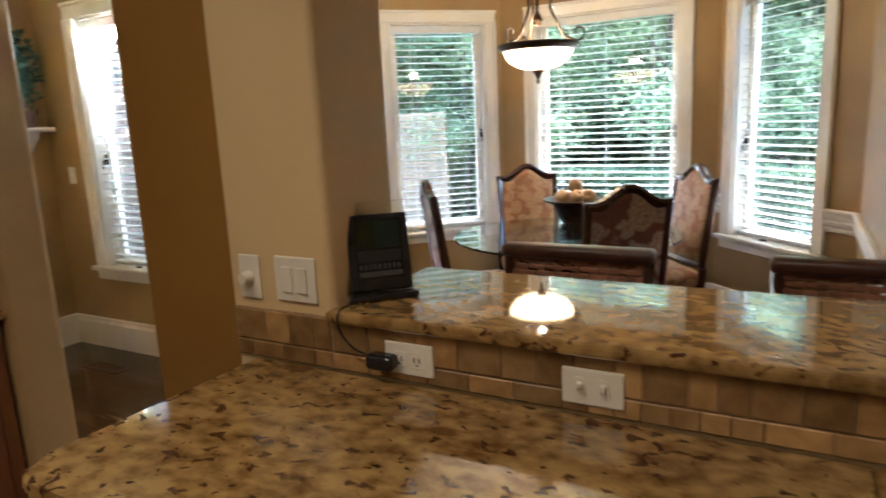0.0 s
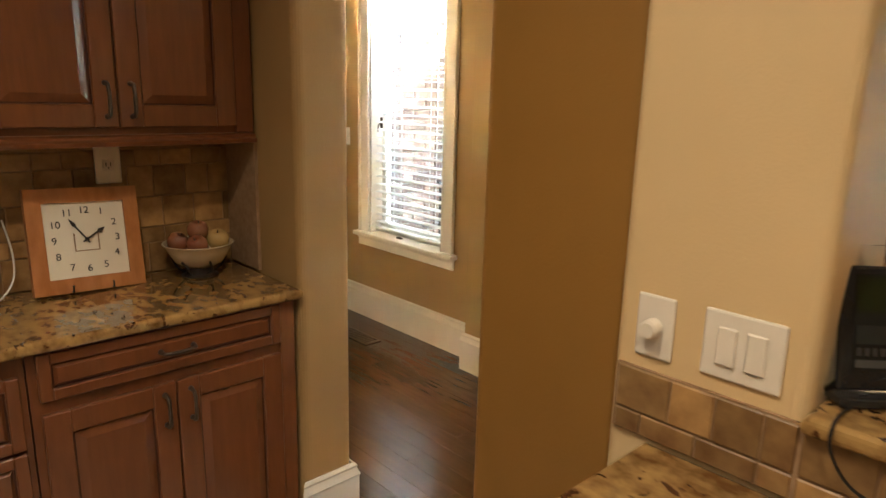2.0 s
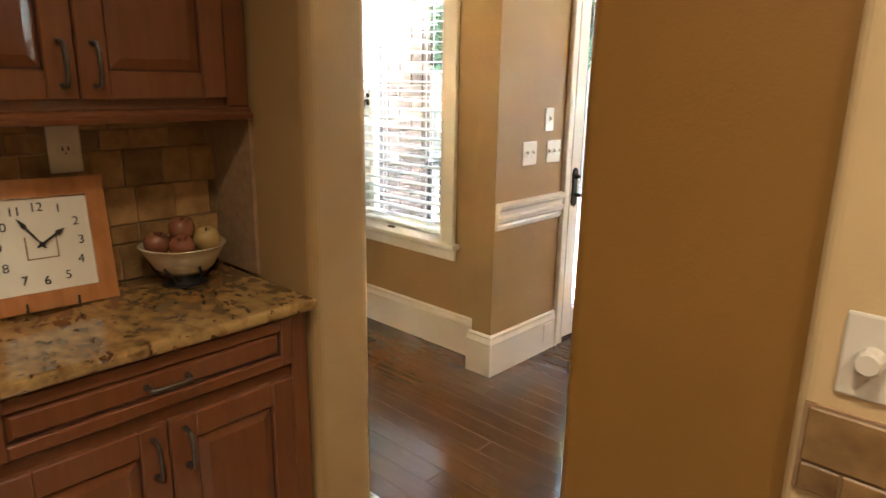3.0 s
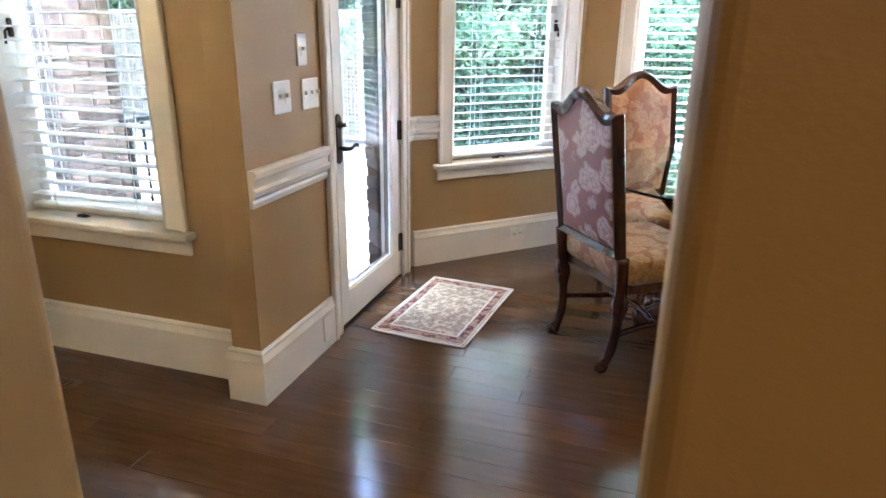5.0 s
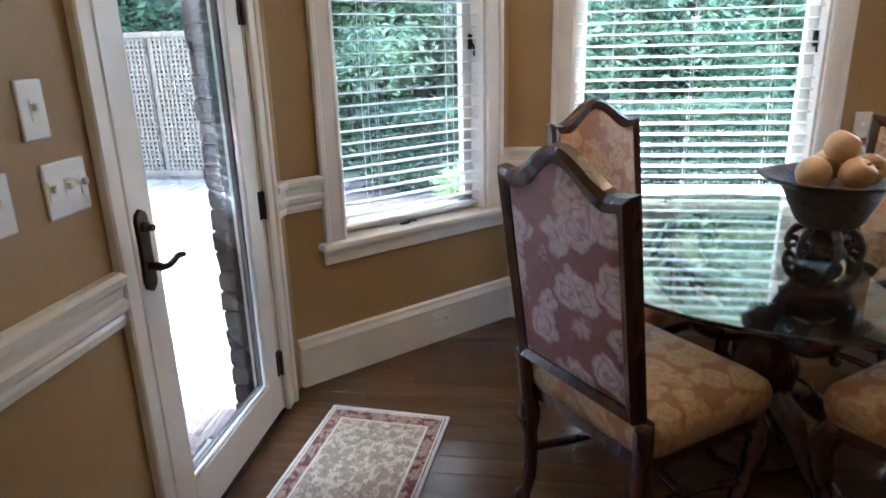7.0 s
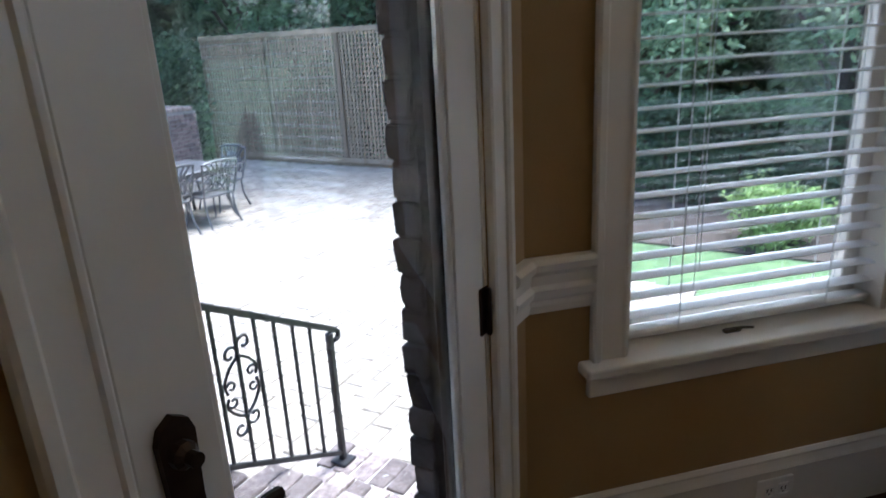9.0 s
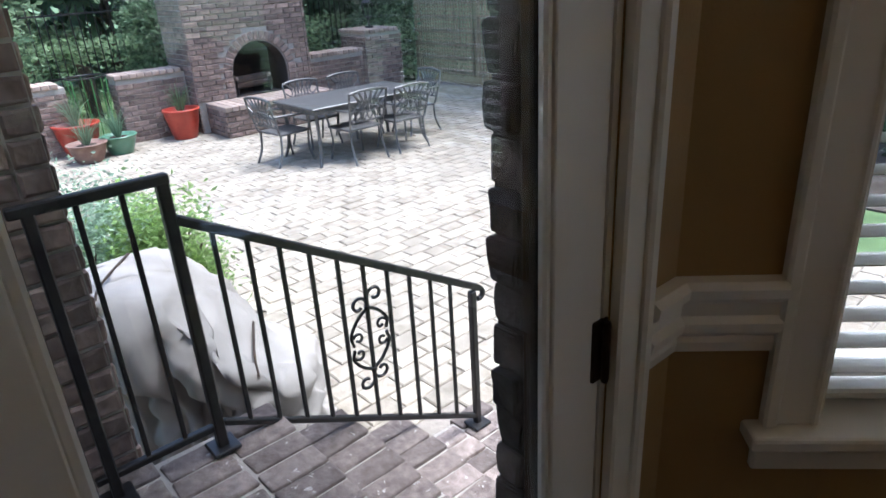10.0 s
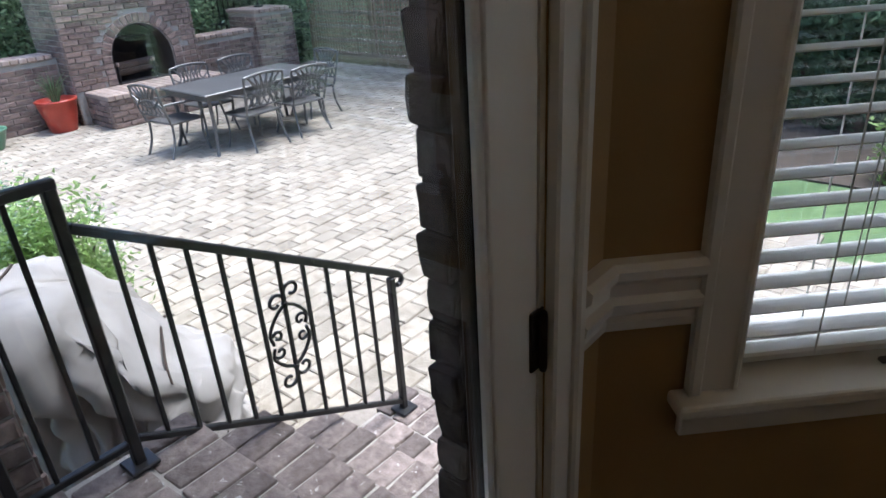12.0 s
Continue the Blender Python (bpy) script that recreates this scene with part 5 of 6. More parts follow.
foliage("leaves", LEAF_D, pot, 500, blob(0.0, 0, 0.36, 0.11, 0.13, 0.30, 0.1), 0.035, 3, "dense dark leaves")
vent = thing("floor_register", pose(-0.92, -0.16, 0.001), "dark wooden floor register near the hall window", "floor vent")
part("frame", boxes((-0.17, 0.17, -0.06, -0.045, 0, 0.004), (-0.17, 0.17, 0.045, 0.06, 0, 0.004), (-0.17, -0.15, -0.045, 0.045, 0, 0.004), (0.15, 0.17, -0.045, 0.045, 0, 0.004)), MAHOG, vent)
for k in range(12):
    x = -0.145 + k * 0.0255
    part("slat", boxes((x, x + 0.012, -0.045, 0.045, 0.0, 0.003)), MAHOG, vent)


# ---- outdoors ----
PAT = -0.73
bm = prism(bmesh.new(), [(160 * math.cos(2 * math.pi * k / 48), 160 * math.sin(2 * math.pi * k / 48)) for k in range(48)], PAT - 0.3, PAT - 0.05)
tagged(part("ground", bm, GRASS), "mown green lawn reaching to the trees", "ground", kind="structure")
bm = boxes((-9.8, -0.30, 0.26, 5.7, PAT - 0.05, PAT - 0.012), (-9.8, -2.0, 5.7, 9.5, PAT - 0.05, PAT - 0.012), (-0.30, 1.2, 4.2, 5.3, PAT - 0.05, PAT - 0.012))
patio = tagged(part("patio", bm, SAND), "sandstone paver patio in running bond", "patio", kind="structure")
bm = boxes((-2.0, 6.5, 6.9, 9.6, PAT - 0.05, PAT - 0.03))
tagged(part("planting_bed", bm, MULCH), "brown mulched bed along the hedge", "planting bed", kind="structure")

rng = np.random.default_rng(5)


def brick_mesh(name, l, d, h, seed, ch=0.008, material=BRICK):
    """One tumbled brick: x along, front at y = 0, body to y = d, chamfered front, slightly uneven."""
    r = np.random.default_rng(seed)
    j = lambda: r.uniform(-0.003, 0.003)
    v = []
    for y, e in ((d, 0.0), (ch * 0.6, 0.0), (0.0, ch)):
        for x, z in ((e, e), (l - e, e), (l - e, h - e), (e, h - e)):
            v.append((x + j(), y + j() * (0 if y == d else 1), z + j()))
    f = [(8, 9, 10, 11)] + [(a + i, a + (i + 1) % 4, a + 4 + (i + 1) % 4, a + 4 + i) for a in (0, 4) for i in range(4)]
    me = bpy.data.meshes.new(name)
    me.from_pydata(v, [], f)
    me.materials.append(material)
    return me


def brick_face(parent, m, length, z0, z1, keep=None, joined=False, material=BRICK, course=0.076, bl=0.212, name="brick", seed=1):
    """A face of bricks in running bond on local y = 0 (outwards -y)."""
    ms = [brick_mesh(name, bl - 0.011, 0.02, course - 0.011, seed * 10 + k, material=material) for k in range(3)]
    half = [brick_mesh(name, bl / 2 - 0.011, 0.02, course - 0.011, seed * 10 + 5 + k, material=material) for k in range(2)]
    out, r, verts, faces = 0, random.Random(seed), [], []
    n = int((z1 - z0) / course + 1e-6)
    for i in range(n):
        z = z0 + i * course
        x = 0.0
        first = i % 2
        while x < length - 0.03:
            l = bl / 2 if first else bl
            first = 0
            if x + l > length + 0.02:
                l = bl / 2 if x + bl / 2 <= length + 0.02 else length - x
            if keep is None or keep(x + l / 2, z + course / 2):
                me = r.choice(ms) if abs(l - bl) < 1e-3 else r.choice(half)
                sx = 1.0 if l in (bl, bl / 2) else l / (bl / 2)
                q = Matrix.Translation((x + 0.005, -0.012 + r.uniform(-0.004, 0.004), z + 0.005)) @ Matrix.Diagonal((sx, 1, 1, 1))
                if joined:
                    k = len(verts)
                    verts += [(m @ q @ v.co)[:] for v in me.vertices]
                    faces += [[k + a for a in p.vertices] for p in me.polygons]
                else:
                    share(name, me, parent, m @ q)
                out += 1
            x += l
    if joined:
        me = bpy.data.meshes.new("bricks")
        me.from_pydata(verts, [], faces)
        me.materials.append(material)
        tagged(share("bricks", me, parent, Matrix()), kind="stuff")
    return out


# brick pier beside the landing
pier = thing("brick_pier", Matrix(), "tall tumbled brick pier beside the landing", "pier", kind="structure")
part("core", boxes((-1.85, -1.42, 0.60, 1.0, PAT - 0.05, 3.2)), MORTAR, pier)
brick_face(pier, pose(-1.42, 0.60, 0, 0, 0, 90), 0.40, PAT, 3.1, seed=2)
brick_face(pier, pose(-1.42, 1.0, 0, 0, 0, 180), 0.43, PAT, 3.1, seed=3)
brick_face(pier, pose(-1.85, 0.60, 0), 0.43, PAT, 3.1, seed=4)

# brick veneer round the garden door
veneer = thing("wall_brick_veneer", Matrix(), "tumbled brick veneer round the garden door", "wall", kind="structure")
# core and bricks carry the door recess's shade in their colour
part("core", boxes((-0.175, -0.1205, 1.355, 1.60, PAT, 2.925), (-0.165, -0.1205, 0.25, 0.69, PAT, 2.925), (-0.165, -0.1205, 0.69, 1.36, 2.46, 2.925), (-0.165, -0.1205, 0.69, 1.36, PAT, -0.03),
                    (-1.74, -0.1205, 0.2405, 0.285, PAT, SILL - 0.05), (-1.74, -1.17, 0.2405, 0.285, SILL - 0.05, 2.925), (-0.44, -0.1205, 0.2405, 0.285, SILL - 0.05, 2.925), (-1.17, -0.44, 0.2405, 0.285, HEAD + 0.02, 2.925)), BRICK_SHADED, veneer)
ms = []
for k in range(4):
    bm = box(bmesh.new(), -0.182, -0.1215, 0.0, 0.21, 0.0, 0.071, bevel=0.007, seg=2)
    bmesh.ops.subdivide_edges(bm, edges=bm.edges[:], cuts=1)
    for v in bm.verts:
        v.co += Vector((noise.noise(v.co * 18 + Vector((k * 7, 0, 0))), noise.noise(v.co * 18 + Vector((0, k * 7, 3))), noise.noise(v.co * 18 + Vector((k * 5, 1, 9))) * 0.5)) * 0.012
    b = part("brick", bm, BRICK_SHADED, veneer, "", Matrix.Translation((0, 1.347 + 0.006 * (k % 2), -0.024 + k * 0.077)))
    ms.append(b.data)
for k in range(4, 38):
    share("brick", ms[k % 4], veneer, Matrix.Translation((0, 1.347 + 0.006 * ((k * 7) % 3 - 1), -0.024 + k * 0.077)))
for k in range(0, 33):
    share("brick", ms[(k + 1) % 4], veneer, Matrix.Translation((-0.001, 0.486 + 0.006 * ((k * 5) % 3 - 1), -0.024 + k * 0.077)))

# landing and steps
steps = thing("brick_steps", Matrix(), "worn brick landing and steps down to the patio", "steps", kind="structure")
levels = ((0.30, 1.44, -0.03), (1.44, 1.72, -0.207), (1.72, 2.0, -0.383), (2.0, 2.46, -0.56))
bm = bmesh.new()
for y0, y1, z in levels:
    box(bm, -1.40, -0.1835, y0, y1 - 0.0, PAT - 0.05, z - 0.014)
part("core", bm, MORTAR, steps)
tops = []
for k in range(6):
    bm = box(bmesh.new(), 0.0, 0.094, 0.0, 0.198, 0.0, 0.055, bevel=0.010, seg=2)
    for v in bm.verts:
        v.co += Vector((noise.noise(v.co * 22 + Vector((k * 9, 0, 0))), noise.noise(v.co * 22 + Vector((0, k * 9, 0))), noise.noise(v.co * 22 + Vector((0, 4, k * 9))) * 0.9)) * 0.009
    bm.normal_update()
    me = bpy.data.meshes.new("brick")
    bm.to_mesh(me)
    bm.free()
    me.materials.append(BRICK_L)
    tops.append(me)
r = random.Random(11)
for y0, y1, z in levels:
    y, row = y1 + 0.012, 0
    while y > y0 + 0.05:
        l = min(0.207, y - y0)
        for i in range(12):
            x = -1.425 + i * 0.1035 + (0.05 if row % 2 else 0)
            if x + 0.094 < -0.19:
                share("brick", r.choice(tops), steps, pose(x, y - l, z - 0.055 + r.uniform(-0.007, 0.003), r.uniform(-1.6, 1.6), r.uniform(-2, 2), r.uniform(-2.4, 2.4)) @ Matrix.Diagonal((1, l / 0.207, 1, 1)))
        y -= l
        row += 1

# railing
rail = thing("iron_railing", pose(-1.31, 0, 0), "black wrought iron stair railing with a scroll panel", "railing")
def bar(y0, z0, y1, z1, w, name, lab=""):
    bm = bmesh.new()
    d = math.hypot(y1 - y0, z1 - z0)
    box(bm, -w / 2, w / 2, 0, d, -w / 2, w / 2, bevel=w * 0.15, m=Matrix.Translation((0, y0, z0)) @ Matrix.Rotation(math.atan2(z1 - z0, y1 - y0), 4, "X"))
    return part(name, bm, IRON, rail, lab)
bar(1.225, -0.03, 1.225, 0.862, 0.034, "post")
bar(0.905, -0.03, 0.905, 0.862, 0.030, "post")
bar(2.335, -0.56, 2.335, 0.115, 0.030, "post")
bar(0.86, 0.868, 1.245, 0.868, 0.030, "top_rail")
bar(0.86, 0.055, 1.21, 0.055, 0.024, "bottom_rail")
bar(1.24, 0.748, 2.375, 0.115, 0.028, "top_rail")
bar(1.24, 0.060, 2.335, -0.515, 0.022, "bottom_rail")
for y in (1.01, 1.12):
    bar(y, 0.06, y, 0.86, 0.014, "picket")
for k in range(10):
    y = 1.33 + k * 0.0985
    bar(y, 0.060 - 0.575 * (y - 1.24) / 1.095, y, 0.748 - 0.633 * (y - 1.24) / 1.135, 0.014, "picket")
for y, z in ((1.225, -0.03), (0.905, -0.03), (2.335, -0.56)):
    part("base_plate", box(bmesh.new(), -0.045, 0.045, y - 0.045, y + 0.045, z - 0.003, z + 0.012, bevel=0.004), IRON, rail)
yc, zc = 1.33 + 5 * 0.0985, 0.11
bm = bmesh.new()
for sy in (-1, 1):
    for sz in (-1, 1):
        sk = 0.012 * sy
        tube(bm, [(0, yc + sy * (0.036 + x), zc + sz * (0.160 + z) + sk) for x, _, z in spiral(0, 0, 0.036, 0.012, 200, -140, 16)], 0.0068, 5)
        tube(bm, curve_pts([(0, yc, zc + sz * 0.13), (0, yc + sy * 0.045, zc + sz * 0.10 + sk * .3), (0, yc + sy * 0.080, zc + sz * 0.05 + sk * .7), (0, yc + sy * 0.072, zc + sz * 0.008 + sk)], 5), 0.0068, 5)
        tube(bm, [(0, yc + sy * (0.052 + x), zc + sz * (0.032 + z) + sk) for x, _, z in spiral(0, 0, 0.024, 0.008, 20, 330, 12)], 0.006, 5)
    lathe(bm, [(0, -0.012), (0.012, -0.008), (0.012, 0.008), (0, 0.012)], 8, Matrix.Translation((0, yc, zc + sy * 0.13)))
part("scroll_panel", bm, IRON, rail, "scrolled ironwork round the middle picket")
bm = tube(bmesh.new(), [(0, 2.37 + x, 0.085 + z) for x, _, z in spiral(0, 0, 0.03, 0.02, 90, -100, 10)], 0.012, 6)
part("end_curl", bm, IRON, rail, "curled rail end")

# covered grill
def sag(x):
    k = min(1.0, max(0.0, (x + 0.20) / 0.70))
    return 1.0 - 0.46 * k * k * (3 - 2 * k)


bm = bmesh.new()
rings = []
prof = ((0.0, 0.57, 0.37, 0), (0.12, 0.565, 0.36, 0), (0.5, 0.55, 0.34, 0), (0.88, 0.53, 0.325, 0), (0.96, 0.51, 0.31, 0.0), (1.01, 0.47, 0.275, 0.0), (1.04, 0.40, 0.22, 0.0), (1.055, 0.30, 0.14, 0.0), (1.06, 0.16, 0.06, 0.0))
fine = []
for q0, q1 in zip(prof, prof[1:]):
    nn = max(1, int((q1[0] - q0[0]) / 0.03))
    fine += [tuple(u + (w - u) * k / nn for u, w in zip(q0, q1)) for k in range(nn)]
for z, a, b, ox in fine + [prof[-1]]:
    ring = []
    for k in range(208):
        t = 2 * math.pi * k / 208
        c, q = math.cos(t), math.sin(t)
        rad = (abs(c / a) ** 4.4 + abs(q / b) ** 4.4) ** (-1 / 4.4)
        x, y = rad * c + ox, rad * q
        hang = max(0.05, min(1.0, (1.0 - z) * 2.2))
        run = 2.6 * x - 2.3 * y + 0.35 * noise.noise(Vector((x * 2, y * 2, z * 1.5)))
        fold = 0.04 * hang - ((1 - abs(math.sin(3.1 * run + 0.8 * z))) ** 2 * 0.20 + (1 - abs(math.sin(7.3 * run + 2 - 1.3 * z))) ** 3 * 0.10 + (1 - abs(math.sin(15 * run + 5 + 0.9 * z))) ** 3 * 0.04) * hang
        crease = 0.5 - min(1.0, 2.4 * abs(noise.noise(Vector((x * 4.2 + z * 2, y * 4.2, z * 3.6)))))
        w = 0.075 * crease + 0.014 * noise.noise(Vector((x * 17, y * 17, z * 11)))
        ring.append(bm.verts.new((x * (1 + fold) + w, y * (1 + fold * 1.4) + w, z * sag(x) + 0.03 * noise.noise(Vector((x * 6, y * 6, z * 5 + 4))) * (z > 0.05))))
    rings.append(ring)
for a, b in zip(rings, rings[1:]):
    for k in range(208):
        j = (k + 1) % 208
        bm.faces.new((a[k], a[j], b[j], b[k]))
bm.faces.new(rings[-1])
grill = thing("covered_grill", pose(-2.15, 1.45, PAT, 0, 0, 58) @ Matrix.Diagonal((0.92, 0.95, 0.96, 1)), "barbecue grill under a grey cloth cover beside the steps", "grill")
part("cover", bm, COVER, grill, "wrinkled grey cloth cover", smooth=True)
bm = bmesh.new()
for off in (-0.28, 0.3):
    tube(bm, curve_pts([(off + 0.02, -0.29, 1.0), (off, -0.20, 1.05), (off * 0.95, -0.06, 1.068), (off * 0.9, 0.10, 1.068), (off * 0.95, 0.20, 1.05), (off, 0.28, 1.0)], 5), 0.006, 5)
for v in bm.verts:
    v.co.z *= sag(v.co.x)
part("seam", bm, SOIL, grill, "dark piped seam of the cover")


# plants
def bush(name, x, y, z, rx, ry, rz, n, mats, size, seed, label, stems=6):
    par = thing(name, pose(x, y, z), label, "shrub" if "shrub" in name else "plant")
    bm = bmesh.new()
    rr = random.Random(seed)
    for k in range(stems):
        a = 2 * math.pi * k / stems
        tube(bm, curve_pts([(0.05 * math.cos(a), 0.05 * math.sin(a), 0), (rx * 0.3 * math.cos(a), ry * 0.3 * math.sin(a), rz * 0.6), (rx * 0.7 * math.cos(a), ry * 0.7 * math.sin(a), rz * 1.3)], 3), [0.012] * 4 + [0.006] * 3, 5)
    part("stems", bm, BARK, par)
    for i, mt in enumerate(mats):
        g = np.random.default_rng(seed + i)
        def fn(r_, cnt, g=g):
            k = 12
            c = g.normal(size=(k, 3))
            c /= np.linalg.norm(c, axis=1)[:, None]
            c = c * g.uniform(0.3, 0.8, (k, 1)) * (rx, ry, rz) + (0, 0, rz * 1.02)
            w = c[r_.integers(0, k, cnt)] + r_.normal(size=(cnt, 3)) * (rx * 0.24, ry * 0.24, rz * 0.24)
            w[:, 2] = np.maximum(w[:, 2], 0.03)
            return w
        foliage("leaves", mt, par, n // len(mats), fn, size, seed + i)
    return par


bush("herb_shrub", -3.85, 1.40, PAT, 0.55, 0.50, 0.56, 11000, (LEAF_G, LEAF_G), 0.018, 21, "grey-green herb shrub behind the covered grill")
bush("leafy_shrub", -3.50, 1.78, PAT, 0.34, 0.36, 0.50, 9000, (LEAF_L, LEAF_L), 0.022, 23, "bright green leafy shrub behind the covered grill")
bush("bright_shrub", 0.15, 7.3, PAT - 0.05, 0.42, 0.40, 0.33, 4500, (LEAF_L, LEAF_L), 0.035, 31, "bright yellow-green shrub in the mulched bed")


def planter(x, y, r, h, material, label, plant="grass", lab2="spiky green grass"):
    par = thing("plant_pot", pose(x, y, PAT - 0.01), label, "plant pot", "patio pots")
    part("pot", lathe(bmesh.new(), [(0, 0.0), (r * 0.62, 0.0), (r * 0.68, 0.02), (r * 0.9, h * 0.6), (r, h * 0.92), (r * 1.06, h * 0.94), (r * 1.06, h), (r * 0.94, h), (r * 0.9, h * 0.9), (0, h * 0.88)], 28), material, par, smooth=True)
    part("soil", lathe(bmesh.new(), [(0, h * 0.885), (r * 0.9, h * 0.885), (0, h * 0.9)], 20), SOIL, par)
    bm = bmesh.new()
    rr = random.Random(int(x * 100 + y * 10))
    for k in range(70):
        a, l, o = rr.uniform(0, 6.28), rr.uniform(0.14, 0.42), rr.uniform(0.05, 0.26)
        tube(bm, curve_pts([(0.03 * math.cos(a), 0.03 * math.sin(a), h * 0.88), (o * 0.5 * math.cos(a), o * 0.5 * math.sin(a), h * 0.88 + l * 0.7), (o * math.cos(a), o * math.sin(a), h * 0.88 + l)], 3), [0.004] * 3 + [0.0035] * 2 + [0.002] * 2, 4, 0.5)
    part("grass_blades", bm, LEAF_G if plant == "dry" else LEAF, par, lab2)
    return par


planter(-9.30, 4.02, 0.25, 0.44, REDPOT, "red glazed pot with spiky grass by the brick wall")
planter(-9.55, 2.66, 0.29, 0.44, REDPOT, "red glazed pot with a leggy plant by the brick wall", "dry")
planter(-9.0, 2.62, 0.24, 0.26, CLAYPOT, "low brown clay pot standing on the patio", "dry", "sparse pale stems")
planter(-9.15, 3.06, 0.23, 0.26, GREENPOT, "low green glazed pot standing on the patio", "dry", "sparse pale stems")
hoop = thing("plant_hoop", pose(-9.75, 2.98, PAT - 0.01), "green wire plant ring standing behind the pots", "plant support")
bm = tube(bmesh.new(), [(0.26 * math.cos(radians(a)), 0.26 * math.sin(radians(a)), 1.0) for a in range(0, 361, 20)], 0.012, 5)
part("ring", bm, IRON, hoop)
for a in range(0, 360, 60):
    part("leg", tube(bmesh.new(), [(0.26 * math.cos(radians(a)), 0.26 * math.sin(radians(a)), 1.0), (0.2 * math.cos(radians(a)), 0.2 * math.sin(radians(a)), 0.0)], 0.008, 5), GARDENWIRE, hoop)

# fireplace
fp = thing("outdoor_fireplace", Matrix(), "tall brick outdoor fireplace with an arched opening and raised hearth", "fireplace")
FY, FW, SP = 5.37, 0.46, 0.05
arch = [(FY + FW * math.cos(radians(a)), SP + FW * math.sin(radians(a))) for a in range(0, 181, 15)]
bm = bmesh.new()
prism(bm, [(4.30, PAT - 0.02), (FY - FW, PAT - 0.02), (FY - FW, SP)] + arch[::-1][1:7] + [(FY, 3.8), (4.30, 3.8)], -9.6, -9.31, "x")
prism(bm, [(6.25, PAT - 0.02), (6.25, 3.8), (FY, 3.8)] + arch[::-1][6:13] + [(FY + FW, PAT - 0.02)], -9.6, -9.31, "x")
box(bm, -10.25, -9.6, 4.30, 4.62, PAT - 0.02, 3.8)
box(bm, -10.25, -9.6, 5.93, 6.25, PAT - 0.02, 3.8)
box(bm, -10.25, -10.1, 4.62, 5.93, PAT - 0.02, 3.8)
part("core", bm, MORTAR, fp)
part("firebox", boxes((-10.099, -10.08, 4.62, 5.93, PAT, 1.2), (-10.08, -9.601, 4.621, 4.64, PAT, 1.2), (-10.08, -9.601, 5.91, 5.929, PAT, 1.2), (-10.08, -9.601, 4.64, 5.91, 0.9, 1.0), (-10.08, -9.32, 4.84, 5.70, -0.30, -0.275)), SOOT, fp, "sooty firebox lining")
bm = bmesh.new()
inner = [(FY + (FW - 0.012) * math.cos(radians(a)), SP + (FW - 0.012) * math.sin(radians(a))) for a in range(0, 181, 15)]
for i in range(12):
    prism(bm, [arch[i], arch[i + 1], inner[i + 1], inner[i]], -9.62, -9.308, "x")
for sy in (-1, 1):
    e0, e1 = sorted((FY + sy * FW, FY + sy * (FW - 0.012)))
    box(bm, -9.62, -9.308, e0, e1, -0.30, SP)
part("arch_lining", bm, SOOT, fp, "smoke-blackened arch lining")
MF = pose(-9.30, 4.30, 0, 0, 0, 90)
def clear(x, z):
    y = x + 4.30 - FY
    return not (abs(y) < FW + 0.14 and z < SP) and not (z >= SP and math.hypot(y, z - SP) < FW + 0.19) and not (z < -0.30)
brick_face(fp, MF, 1.95, -0.28, 2.1, clear, seed=6)
brick_face(fp, pose(-10.25, 4.30, 0), 0.95, PAT, 3.7, joined=True, seed=7)
ar = brick_mesh("voussoir", 0.07, 0.02, 0.13, 77)
for k in range(19):
    a = 180 * (k + 0.5) / 19 - 90
    share("voussoir", ar, fp, MF @ Matrix.Translation((FY - 4.30, -0.016, SP)) @ Matrix.Rotation(radians(a), 4, "Y") @ Matrix.Translation((-0.035, 0, FW + 0.01)))
for sx in (-1, 1):
    for k in range(5):
        share("voussoir", ar, fp, MF @ Matrix.Translation((FY - 4.30 + sx * (FW + 0.075), -0.014, -0.275 + k * 0.076)) @ Matrix.Rotation(radians(90), 4, "Y") @ Matrix.Translation((-0.07, 0, -0.065)))
part("hearth", boxes((-9.30, -8.62, 4.42, 6.18, PAT - 0.02, -0.355)), MORTAR, fp, "raised brick hearth")
brick_face(fp, pose(-8.61, 4.42, 0, 0, 0, 90), 1.76, PAT, -0.35, seed=8)
brick_face(fp, pose(-9.29, 4.41, 0), 0.68, PAT, -0.35, seed=9)
for i in range(17):
    part("hearth_brick", box(bmesh.new(), -9.29, -8.585, 4.40 + i * 0.106, 4.40 + i * 0.106 + 0.098, -0.352, -0.283, bevel=0.01), CAPSTONE, fp) if i == 0 else None
cap0 = [o for o in fp.children if o.name.startswith("hearth_brick")][0]
for i in range(1, 17):
    share("hearth_brick", cap0.data, fp, Matrix.Translation((0, i * 0.106, 0)))
for y in (5.0, 5.55):
    ai = thing("andiron", pose(-9.42, y, -0.2745), "black andiron with a pale knob in the firebox", "andiron", "andirons")
    bm = tube(bmesh.new(), [(0, 0, 0.0), (0, 0, 0.22)], 0.018, 6)
    tube(bm, [(0, 0, 0.06), (-0.35, 0, 0.06)], 0.012, 6)
    part("bar", bm, IRON, ai)
    part("knob", lathe(bmesh.new(), [(0, 0.215), (0.03, 0.23), (0.035, 0.25), (0.02, 0.28), (0, 0.285)], 10), CAPSTONE, ai)
for k, (y, z) in enumerate(((5.18, -0.15), (5.32, -0.14), (5.25, -0.07))):
    bm = tube(bmesh.new(), [(-9.5, y - 0.3, z), (-9.52, y + 0.3, z + 0.02)], 0.06, 8)
    tagged(part("log", bm, BARK), "charred log lying on the andirons", "log", "logs")


